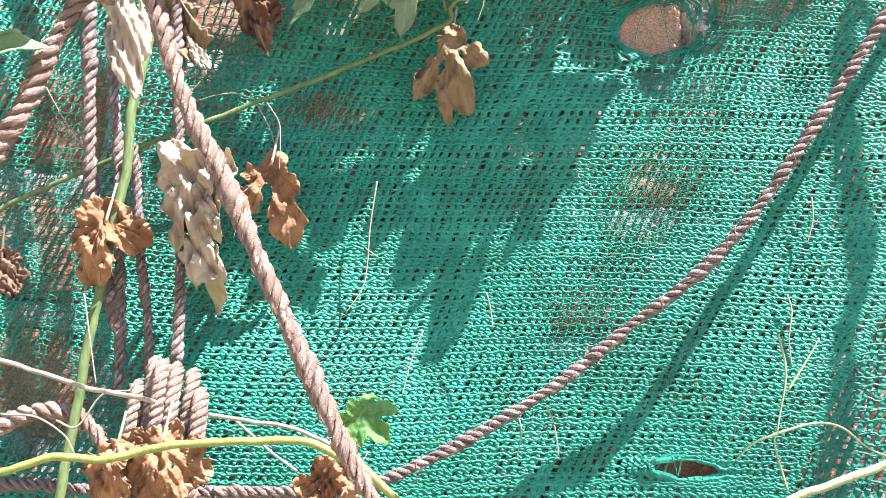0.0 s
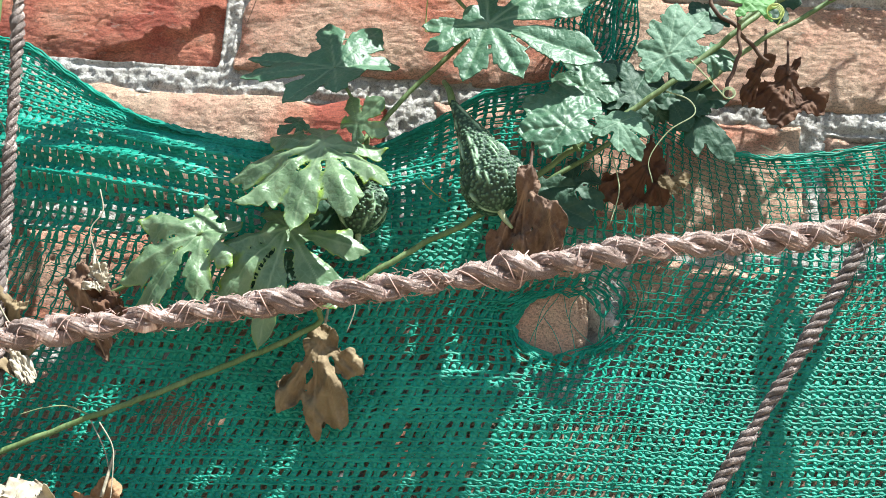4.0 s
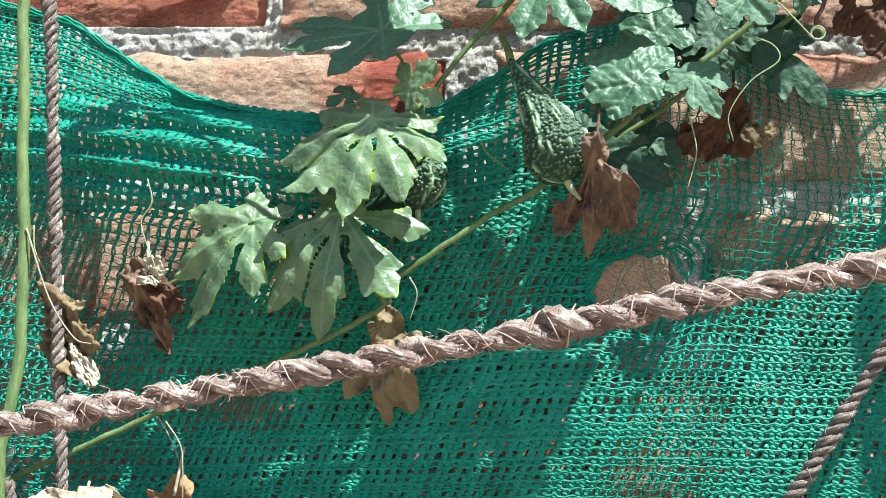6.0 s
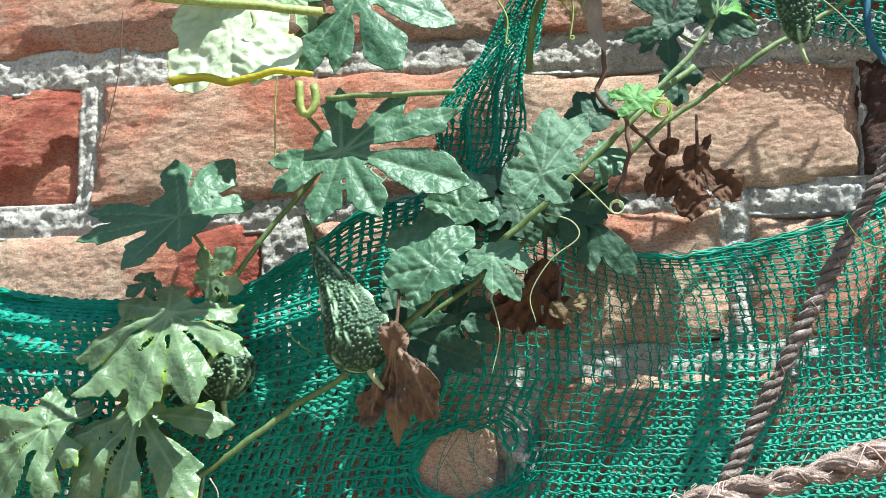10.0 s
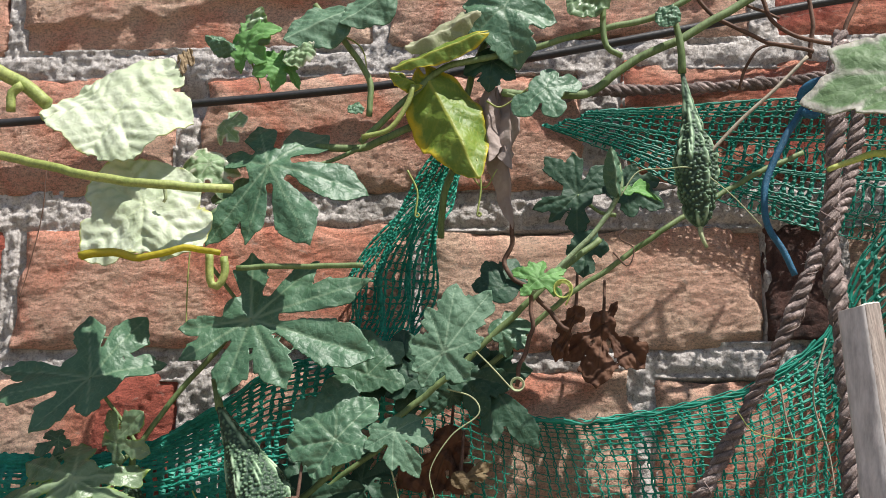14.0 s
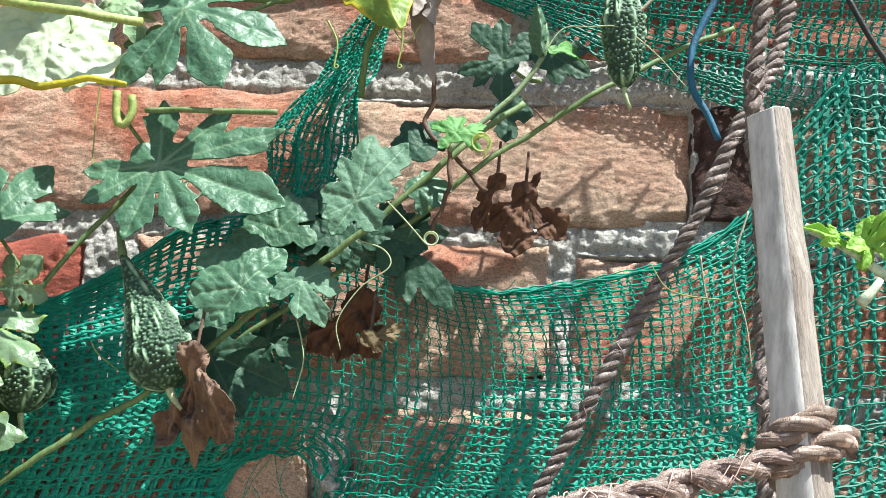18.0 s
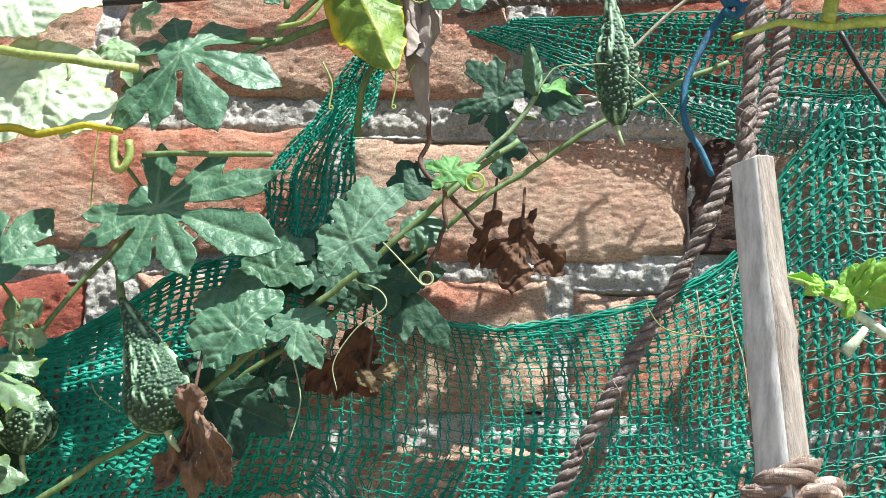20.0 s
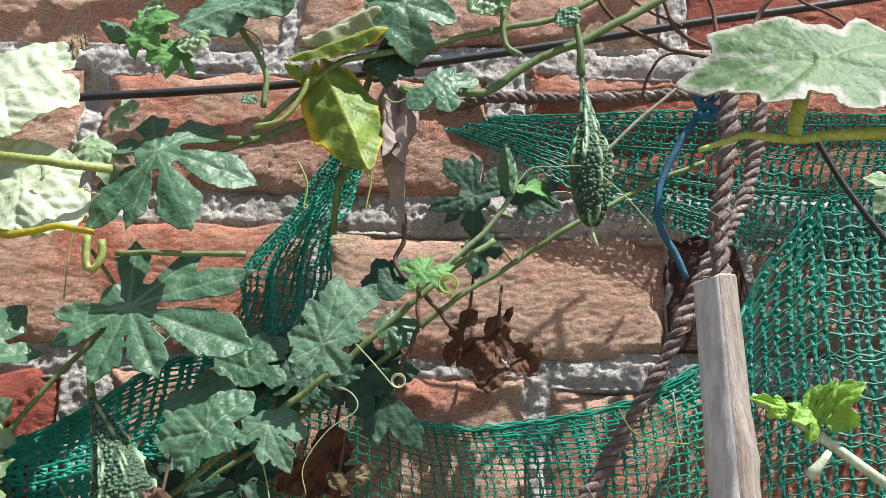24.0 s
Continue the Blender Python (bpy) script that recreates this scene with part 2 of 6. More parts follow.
BLEACHED = leaf_material("leaf_bleached", (0.30, 0.225, 0.165), (0.57, 0.505, 0.415), (0.42, 0.34, 0.25), 0.85, 0.1, 0.2)
PALE_GREEN = leaf_material("leaf_silvery", (0.16, 0.27, 0.13), (0.28, 0.39, 0.22), (0.42, 0.50, 0.35), 0.65, 0.1, 0.3, edge=(0.55, 0.55, 0.46))
RIMMED = leaf_material("leaf_rimmed", (0.095, 0.175, 0.070), (0.15, 0.24, 0.11), (0.20, 0.29, 0.15), 0.6, 0.1, 0.3, edge=(0.40, 0.38, 0.34), edge_at=1.12)
TAN_GREEN = leaf_material("leaf_fading", (0.22, 0.24, 0.13), (0.38, 0.40, 0.26), (0.40, 0.40, 0.28), 0.75, 0.1, 0.2)
HUSK = leaf_material("leaf_husk", (0.26, 0.205, 0.185), (0.45, 0.375, 0.345), (0.30, 0.24, 0.215), 0.9, 0.1, 0.15)
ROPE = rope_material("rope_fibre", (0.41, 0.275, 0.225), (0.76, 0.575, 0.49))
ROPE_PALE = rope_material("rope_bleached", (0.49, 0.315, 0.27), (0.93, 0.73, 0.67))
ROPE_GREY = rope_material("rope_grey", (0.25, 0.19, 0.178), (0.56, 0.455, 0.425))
STEM = plain_material("stem_green", (0.10, 0.165, 0.05), (0.19, 0.26, 0.105), 80, 0.6, ((500, 0.4, 0.0008),), stretch=(1, 1, 0.25), through=0.1)
STEM_YELLOW = plain_material("stem_yellow", (0.22, 0.29, 0.07), (0.38, 0.42, 0.13), 60, 0.55, ((500, 0.4, 0.0008),), through=0.12)
STEM_WHITE = plain_material("stem_whitish", (0.42, 0.50, 0.34), (0.62, 0.68, 0.52), 60, 0.6, ((500, 0.3, 0.0008),), through=0.1)
STEM_LIME = plain_material("stem_lime", (0.32, 0.40, 0.07), (0.52, 0.57, 0.15), 60, 0.5, ((500, 0.4, 0.0008),), through=0.15)
STEM_PALE = plain_material("stem_pale", (0.28, 0.34, 0.17), (0.44, 0.48, 0.28), 60, 0.6, ((500, 0.3, 0.0008),))
SOFT_STEM = plain_material("stem_downy", (0.16, 0.24, 0.11), (0.30, 0.38, 0.21), 80, 0.7, ((900, 0.6, 0.001),))
DRY_STEM = plain_material("stem_dry", (0.28, 0.235, 0.17), (0.46, 0.41, 0.32), 90, 0.85, ((500, 0.5, 0.0008),))
BROWN_STEM = plain_material("stem_brown", (0.07, 0.035, 0.022), (0.16, 0.085, 0.055), 90, 0.8, ((500, 0.5, 0.0008),))
NET = plain_material("net_yarn", (0.016, 0.30, 0.210), (0.045, 0.50, 0.370), 45, 0.50, ((1500, 0.4, 0.0004),), through=0.42)
NET_DARK = plain_material("net_yarn_dark", (0.004, 0.18, 0.125), (0.015, 0.32, 0.23), 45, 0.45, ((1500, 0.4, 0.0004),), through=0.38)
CABLE = plain_material("cable", (0.012, 0.012, 0.013), (0.03, 0.03, 0.032), 60, 0.5)
BLUE = plain_material("blue_cord", (0.006, 0.075, 0.15), (0.02, 0.14, 0.25), 120, 0.6, ((700, 0.6, 0.001),))
WOOD = plain_material("weathered_wood", (0.43, 0.395, 0.38), (0.62, 0.58, 0.56), 30, 0.85, ((160, 0.5, 0.001),), stretch=(1, 1, 0.25))
WOOD_BROWN = plain_material("fissured_wood", (0.21, 0.16, 0.135), (0.45, 0.39, 0.35), 90, 0.9, ((400, 1.0, 0.002),), stretch=(1, 1, 0.06))
WOOD_CUT = plain_material("cut_wood", (0.62, 0.54, 0.44), (0.78, 0.72, 0.62), 120, 0.85)
PIPE = plain_material("grey_pipe", (0.46, 0.48, 0.51), (0.58, 0.60, 0.63), 25, 0.45, ((140, 0.15, 0.0006),))
BURNT = plain_material("burnt_brick", (0.055, 0.032, 0.028), (0.20, 0.095, 0.075), 130, 0.95, ((320, 1.0, 0.006), (900, 1.0, 0.003)))
SOIL = plain_material("soil", (0.16, 0.12, 0.085), (0.30, 0.24, 0.17), 3, 0.95, ((12, 0.8, 0.03), (90, 0.6, 0.005)))


def gourd_material():
    m, n, l, b = material("gourd_skin", 0.62)
    at = n.new("ShaderNodeAttribute")
    at.attribute_name = "wart"
    tc = n.new("ShaderNodeTexCoord")
    big = noise_tex(n, l, 40, 4, 0.6, 0.3, tc.outputs["Object"])
    r = ramp(n, [(0.08, (0.012, 0.040, 0.020)), (0.50, (0.13, 0.22, 0.13)), (0.95, (0.30, 0.41, 0.28))])
    l.new(at.outputs["Fac"], r.inputs[0])
    r2 = ramp(n, [(0.3, (0.7, 0.75, 0.7)), (0.7, (1.2, 1.2, 1.1))])
    l.new(big.outputs[0], r2.inputs[0])
    l.new(mix(n, l, 0.8, r.outputs[0], r2.outputs[0], "MULTIPLY"), b.inputs["Base Color"])
    b.inputs["Subsurface Weight"].default_value = 0.05
    b.inputs["Subsurface Radius"].default_value = (0.002, 0.004, 0.001)
    return m


GOURD = gourd_material()


# ---- mesh helpers ----
def mesh_of(name, verts, faces, mat, attrs=None, smooth=True):
    me = bpy.data.meshes.new(name)
    me.from_pydata([tuple(v) for v in verts] if not isinstance(verts, np.ndarray) else verts.tolist(), [], faces if isinstance(faces, list) else faces.tolist())
    for key, vals in (attrs or {}).items():
        a = me.attributes.new(key, "FLOAT", "POINT")
        a.data.foreach_set("value", np.asarray(vals, dtype=np.float32))
    me.materials.append(mat)
    if smooth:
        me.shade_smooth()
    me.update()
    return me


def part(name, me, parent=None, label="", mat=None):
    """Links a mesh as one object under a thing or a part."""
    if isinstance(me, bmesh.types.BMesh):
        data = bpy.data.meshes.new(name)
        me.to_mesh(data)
        me.free()
        data.materials.append(mat)
        me = data
    ob = new(name, me)
    if parent:
        ob.parent = parent
    if label:
        tagged(ob, label)
    return ob


def thing(name, label, category, group="", kind=""):
    return tagged(new(name), label, category, group, kind)


def smooth_path(pts, step=0.003):
    """Points evenly along a smooth curve through pts."""
    p = np.array(pts, float)
    if len(p) == 2:
        p = np.array([p[0], p[0] * 0.67 + p[1] * 0.33, p[0] * 0.33 + p[1] * 0.67, p[1]])
    q = np.vstack([2 * p[0] - p[1], p, 2 * p[-1] - p[-2]])
    out = []
    for i in range(1, len(q) - 2):
        a, b, c, d = q[i - 1:i + 3]
        for s in np.linspace(0, 1, 24, endpoint=False):
            out.append(0.5 * (2 * b + (c - a) * s + (2 * a - 5 * b + 4 * c - d) * s * s + (3 * b - a - 3 * c + d) * s ** 3))
    out.append(p[-1])
    out = np.array(out)
    d = np.r_[0, np.cumsum(np.linalg.norm(np.diff(out, axis=0), axis=1))]
    n = max(4, int(d[-1] / step) + 1)
    s = np.linspace(0, d[-1], n)
    return np.stack([np.interp(s, d, out[:, k]) for k in range(3)], 1), s


def frames(path):
    """Two cross directions at every point of a path, without twist."""
    t = np.gradient(path, axis=0)
    t /= np.linalg.norm(t, axis=1)[:, None] + 1e-12
    ref = np.array([0.0, 1.0, 0.0]) if abs(t[0][1]) < 0.9 else np.array([1.0, 0, 0])
    n = np.zeros_like(path)
    for i in range(len(path)):
        ref = ref - t[i] * (ref @ t[i])
        ref /= np.linalg.norm(ref) + 1e-12
        n[i] = ref
    return n, np.cross(t, n)


def sweep(path, radius, sides=8, flute=0.0, ribs=5):
    """Vertices and faces of a tube; radius is a number or one per point."""
    n, b = frames(path)
    r = np.broadcast_to(np.asarray(radius, float), (len(path),))
    a = np.linspace(0, 2 * np.pi, sides, endpoint=False)
    k = 1 + flute * np.cos(ribs * a)
    v = path[:, None] + r[:, None, None] * k[None, :, None] * (np.cos(a)[None, :, None] * n[:, None] + np.sin(a)[None, :, None] * b[:, None])
    m = len(path)
    v = v.reshape(-1, 3)
    f = []
    for i in range(m - 1):
        for j in range(sides):
            j2 = (j + 1) % sides
            f.append((i * sides + j, i * sides + j2, (i + 1) * sides + j2, (i + 1) * sides + j))
    f.append(tuple(range(sides))[::-1])
    f.append(tuple((m - 1) * sides + j for j in range(sides)))
    return v, f


def strand_mesh(line, s, r, mat, sides=26, fibres=8):
    """One strand of a rope: coarse fibres laid round it, sinking in and standing out, in one skin."""
    rs = np.random.RandomState(len(line))
    v, f = sweep(line, 1.0, sides)
    ang = (np.arange(sides) / sides * 2 * np.pi)[None]
    rel = np.full((len(line), sides), 0.82)
    owner = np.zeros((len(line), sides))
    for k in range(fibres):
        at = (2 * np.pi * k / fibres - s * rs.uniform(330, 430) + 0.5 * np.sin(s * rs.uniform(80, 200) + rs.rand() * 6))[:, None]
        high = (0.98 + 0.13 * np.sin(s * rs.uniform(150, 320) + rs.rand() * 6.28) + 0.07 * np.sin(s * rs.uniform(500, 700)))[:, None]
        d = ((ang - at + np.pi) % (2 * np.pi) - np.pi) / (2.2 / fibres)
        q = high * np.sqrt(np.clip(1 - 0.35 * d * d, 0, 1))
        owner = np.where(q > rel, k * 1.37 + d * 0.2, owner)
        rel = np.maximum(rel, q)
    rel = rel + 0.03 * rs.randn(len(line), sides)
    rr = np.broadcast_to(np.asarray(r, float), (len(line),))[:, None] * rel
    c = np.repeat(line, sides, axis=0)
    v = c + (v - c) * rr.reshape(-1, 1)
    return mesh_of("strand", v, f, mat, {"around": owner.ravel(), "along": np.repeat(s, sides)})


def joined(pieces):
    vs, fs, o = [], [], 0
    for v, f in pieces:
        vs.append(v)
        fs += [tuple(i + o for i in q) for q in f]
        o += len(v)
    return np.vstack(vs), fs


def tube(name, pts, radius, mat, parent=None, label="", sides=8, taper=None, flute=0.0, step=0.003, wobble=0.0, seed=0):
    path, s = smooth_path(pts, step)
    if wobble:
        rs = np.random.RandomState(seed)
        for k in range(3):
            ph = rs.rand(3) * 6.28
            for j, w in enumerate((90, 210, 430)):
                path[:, k] += wobble / (j + 1) * np.sin(s * w + ph[j])
    r = radius if taper is None else np.linspace(radius, taper, len(path))
    v, f = sweep(path, r, sides, flute)
    return part(name, mesh_of(name, v, f, mat), parent, label)


def rope(pts, radius, mat, label, group="", pitch=0.030, lay=1, fuzz=0, seed=0, name="rope", knots=(), wraps=0, strands=3):
    """Twisted rope through pts, each strand a part, with loose fibres."""
    rs = np.random.RandomState(seed)
    ob = thing(name, label, "rope", group)
    path, s = smooth_path(pts, 0.0016)
    n, b = frames(path)
    swell = 1 + 0.10 * np.sin(s * 70 + seed) + 0.09 * np.sin(s * 173 + 2 * seed) + 0.08 * np.sin(s * 411 + seed)
    for where, amount in knots:
        swell += amount * np.exp(-((s / s[-1] - where) * s[-1] / 0.007) ** 2)
    reach, thick = (0.60, 0.52) if strands == 3 else (0.52, 0.60)
    for k in range(strands):
        a = lay * (2 * np.pi * s / pitch) + k * 2 * np.pi / strands + 0.18 * np.sin(s * 45 + seed)
        line = path + (radius * reach * swell)[:, None] * (np.cos(a)[:, None] * n + np.sin(a)[:, None] * b)
        r = radius * thick * swell * (1 + 0.06 * rs.randn(len(path)) + 0.10 * np.sin(s * 300 + 2.1 * k + seed))
        part("strand", strand_mesh(line, s, r, mat, 48 if fuzz > 500 else 26, 15 if fuzz > 500 else 9), ob)
    if fuzz:
        bits = []
        for _ in range(wraps):
            i0, turn = rs.randint(4, len(path) - 14), rs.uniform(2.0, 5.0)
            m = rs.randint(4, 9)
            idx = np.arange(i0, i0 + m + 1)
            ang = rs.rand() * 6.28 + rs.choice([-1, 1]) * np.linspace(0, turn, m + 1)
            rad = radius * swell[idx] * rs.uniform(1.0, 1.12)
            bits.append(sweep(path[idx] + rad[:, None] * (np.cos(ang)[:, None] * n[idx] + np.sin(ang)[:, None] * b[idx]), rs.uniform(0.00014, 0.00026), 4))
        for _ in range(fuzz):
            i = rs.randint(4, len(path) - 4)
            a = rs.rand() * 6.28
            out = np.cos(a) * n[i] + np.sin(a) * b[i]
            t = path[min(i + 3, len(path) - 1)] - path[i - 3]
            t /= np.linalg.norm(t)
            L = rs.uniform(0.002, 0.0065)
            q = path[i] + out * radius * 0.95
            side = rs.randn(3) * 0.3
            mid = q + (t * rs.choice([-1, 1]) * 0.7 + out * rs.uniform(0.05, 0.35) + side * 0.4) * L * 0.5
            end = mid + (t * rs.uniform(-1, 1) + out * rs.uniform(-0.3, 0.6) + side) * L * 0.5
            pp, _s = smooth_path([q - out * 0.001, mid, end], 0.0015)
            bits.append(sweep(pp, 0.00010, 3))
        v, f = joined(bits)
        tagged(part("fuzz", mesh_of("fuzz", v, f, mat), ob), kind="stuff")
    return ob


def tendril(pts, mat, parent, radius=0.0007, coil=None, seed=0):
    """A thin tendril through pts; coil: turns and radius of a spring at its end."""
    path, s = smooth_path(pts, 0.0018)
    if coil:
        turns, cr = coil
        n, b = frames(path)
        t = path[-1] - path[-2]
        t /= np.linalg.norm(t)
        a = np.linspace(0, turns * 2 * np.pi, int(turns * 16))
        adv = np.linspace(0, turns * cr * 0.35, len(a))
        c = path[-1] + b[-1] * cr
        grow = (1 - 0.3 * np.linspace(0, 1, len(a)))[:, None]
        tail = c - cr * grow * np.cos(a)[:, None] * b[-1] + cr * grow * np.sin(a)[:, None] * t + adv[:, None] * n[-1] * 0.6
        path = np.vstack([path[:-1], tail])
    rr = np.linspace(radius, radius * 0.6, len(path))
    v, f = sweep(path, rr, 5)
    return part("tendril", mesh_of("tendril", v, f, mat), parent)


GOURD_LOBES = ((0, 1.0, 29), (60, 0.93, 28), (-60, 0.93, 28), (116, 0.80, 26), (-116, 0.80, 26), (156, 0.50, 13), (-156, 0.50, 13))
DRY_LOBES = ((0, 1.0, 25), (46, 0.9, 24), (-46, 0.85, 24), (92, 0.6, 22), (-92, 0.55, 22), (140, 0.35, 20), (-140, 0.35, 20))
ROUND_LOBES = ((0, 1.0, 38), (58, 0.93, 38), (-58, 0.93, 38), (118, 0.80, 36), (-118, 0.80, 36), (158, 0.55, 24), (-158, 0.55, 24))
STAR_LOBES = ((0, 1.0, 30), (62, 0.85, 28), (-62, 0.85, 28), (125, 0.6, 28), (-125, 0.6, 28))


def lobed(parent, base, axes, size, lobes, mat, droop=0.2, crumple=0.03, fold=0.0, teeth=1.0, floor=0.2, seed=0, name="leaf", label="",
          cells=96, quilt=0.004, ragged=0.0, wrapped=0.0, petiole=None, stem_mat=None, wide=1.0, deep=True, slim=1.0, bays=1.15):
    """A lobed leaf blade. axes: its own right, up and facing directions; lobes: the angle from up, length and half width of every lobe in
    shares of size. Lobes are narrow at their foot, broad past the middle, toothed and pointed; they meet round the stalk in rounded bays."""
    rs = np.random.RandomState(seed + 11)
    base = np.array(base, float)
    X, Y, Z = axes
    ang = np.array([radians(q[0]) for q in lobes])
    ax = np.stack([np.sin(ang), np.cos(ang)], 1)
    L = np.array([q[1] for q in lobes])
    gap = np.abs((ang[:, None] - ang[None] + np.pi) % (2 * np.pi) - np.pi) + 9 * np.eye(len(ang))
    W = np.minimum(np.array([q[2] for q in lobes]), np.maximum(0.70 * np.sin(np.minimum(gap.min(1), 3.0) / 2) * L, 0.10)) if deep else np.array([q[2] for q in lobes])
    W = W * slim
    ph = rs.rand(len(lobes), 2)
    knots = (-0.14, 0.0, 0.18, 0.30, 0.42, 0.52, 0.62, 0.72, 0.82, 0.91, 0.97, 1.0)
    girth = (0.0, 0.30, 0.32, 0.40, 0.58, 0.78, 0.96, 1.0, 0.84, 0.50, 0.22, 0.0)

    def outline(p):
        """How far points lie within the lobes."""
        al = p @ ax.T
        off = p[:, :1] * ax[None, :, 1] - p[:, 1:] * ax[None, :, 0]
        t = al / L
        saw = (t * 3.6 + np.where(off > 0, ph[None, :, 0], ph[None, :, 1])) % 1 - 0.5
        g = np.interp(t, knots, girth) ** bays * (1 + 0.30 * teeth * saw * np.clip((t - 0.22) / 0.1, 0, 1))
        f = W * g - np.abs(off) - np.maximum(0, al - L) - np.maximum(0, -al - 0.14 * L)
        f = np.concatenate([f, floor - np.linalg.norm(p, axis=1)[:, None]], 1)
        f = np.log(np.exp(np.clip(90 * f, -600, 90)).sum(1)) / 90
        f += 0.006 * np.sin(p[:, 0] * 41 + seed) + 0.006 * np.sin(p[:, 1] * 37 + 2 * seed)
        if ragged:
            f += ragged * 0.07 * (np.sin(p[:, 0] * 9 + 2 * np.sin(p[:, 1] * 6 + seed)) * np.sin(p[:, 1] * 11 + seed) + 0.45 * np.sin(p[:, 0] * 31 + 2 * seed) * np.sin(p[:, 1] * 27))
        return f

    def inside(p):
        """As outline, with the gaps at the feet of the lobes closed."""
        return outline(p) if ragged else np.max([outline(p * k) / k for k in (1.0, 1.1, 1.22, 1.36, 1.55)], 0)

    tips = ax * L[:, None]
    lo, hi = np.minimum(tips.min(0), -floor) - 0.12, np.maximum(tips.max(0), floor) + 0.12
    h = (hi - lo).max() / cells
    nx, ny = int((hi[0] - lo[0]) / h) + 2, int((hi[1] - lo[1]) / h) + 2
    P = np.stack(np.meshgrid(lo[0] + h * np.arange(nx), lo[1] + h * np.arange(ny), indexing="ij"), -1).reshape(-1, 2)
    F = inside(P)
    i, j = np.meshgrid(np.arange(nx - 1), np.arange(ny - 1), indexing="ij")
    q = (i * ny + j).ravel()
    quads = np.stack([q, q + ny, q + ny + 1, q + 1], 1)
    quads = quads[(F[quads] > 0).sum(1) >= 1]
    used, quads = np.unique(quads, return_inverse=True)
    quads = quads.reshape(-1, 4)
    P, F = P[used], F[used]
    out = F <= 0
    for _ in range(4):
        p = P[out]
        if not len(p):
            break
        f0 = inside(p)
        e = 1e-3
        gx = (inside(p + (e, 0)) - f0) / e
        gy = (inside(p + (0, e)) - f0) / e
        k = np.clip(f0 / (gx * gx + gy * gy + 1e-3), -h, h)
        P[out] = p - 0.9 * np.stack([k * gx, k * gy], 1)
    F = np.maximum(inside(P), 0)
    x, y = P[:, 0].copy(), P[:, 1].copy()
    R = np.hypot(x, y)
    TH = np.arctan2(x, y)
    vein, z = np.zeros(len(P)), np.zeros(len(P))
    for k in range(len(lobes)):
        d = (TH - ang[k] + np.pi) % (2 * np.pi) - np.pi
        off, along = R * np.sin(d), R * np.cos(d)
        on = (np.abs(d) < 0.6) & (along > 0) & (along < L[k] * 0.94)
        wv = 0.013 * (1.15 - along / L[k])
        vein = np.maximum(vein, np.where(on, np.clip(1.35 - np.abs(off) / np.maximum(wv, 0.006), 0, 1), 0))
        sv = (along - np.abs(off) * 0.9) / (L[k] * 0.22)
        vein = np.maximum(vein, np.where((np.abs(d) < 0.5) & (along > 0.15), np.clip(1 - np.abs((sv % 1) - 0.5) * 2 / 0.10, 0, 1) * 0.28, 0))
        wk = np.exp(-(d / 0.40) ** 2)
        z += wk * (-droop * rs.uniform(0.3, 1.6) * R ** 2 + 0.12 * rs.uniform(-1, 1) * R)
        z += wk * quilt * np.sin(sv * 2 * np.pi) * np.minimum(1, R * 2)
        z += wk * (fold + rs.uniform(-0.22, 0.22)) * np.abs(off) * 1.2
        z -= 0.014 * np.exp(-(off / 0.035) ** 2) * on
    pp = rs.rand(8) * 6.28
    for n_, (fx, fy) in enumerate(((4, 3), (-4, 5), (8, -7), (8, 11), (17, 9), (-13, 19), (27, 23), (31, -22))):
        z += (1.0 if ragged else 0.55) * crumple * np.sin(fx * x + fy * y + pp[n_]) / (1 + n_ * 0.7)
        if crumple > 0.05 and n_ < 4:
            x = x + min(crumple, 0.14) * 0.25 * np.sin(fy * y - fx * x + pp[-n_ - 1]) * R / (1 + n_ * 0.8)
    if ragged:
        fan = np.arctan2(-x, -y)
        ridge = [min(1, 2.2 * r) * (1.3 * (0.4 - abs(noise.noise(Vector((q * 3.4, r * 1.3, seed))))) + 0.8 * (0.4 - abs(noise.noise(Vector((q * 7.5, r * 2.6, seed + 3.0)))))) + 0.30 * (0.35 - abs(noise.noise(Vector((a * 15, c * 11, seed + 7.0))))) + 0.12 * noise.noise(Vector((a * 30, c * 24, seed)))
                 for q, r, a, c in zip(fan, R, x, y)]
        z = z + min(crumple, 0.32) * np.array(ridge)
    if wrapped:
        turn = x * wrapped
        x, z = np.sin(turn) / wrapped + z * np.sin(turn), (1 - np.cos(turn)) / -wrapped + z * np.cos(turn)
    x = x * wide
    verts = base + size * (x[:, None] * X + y[:, None] * Y + z[:, None] * Z)
    me = mesh_of(name, verts, quads, mat, {"vein": vein, "rim": np.clip(1 - F / 0.30, 0, 1)})
    ob = part(name, me, parent, label)
    sol = ob.modifiers.new("thickness", "SOLIDIFY")
    sol.thickness, sol.offset = 0.0005, 0
    if petiole is not None:
        tube("petiole", [petiole, tuple((np.array(petiole) + base) / 2 + np.array([0.002, 0.004, -0.003])), tuple(base + Z * -0.001)], 0.0013, stem_mat or STEM, ob, taper=0.0009, flute=0.1, sides=7)
    return ob


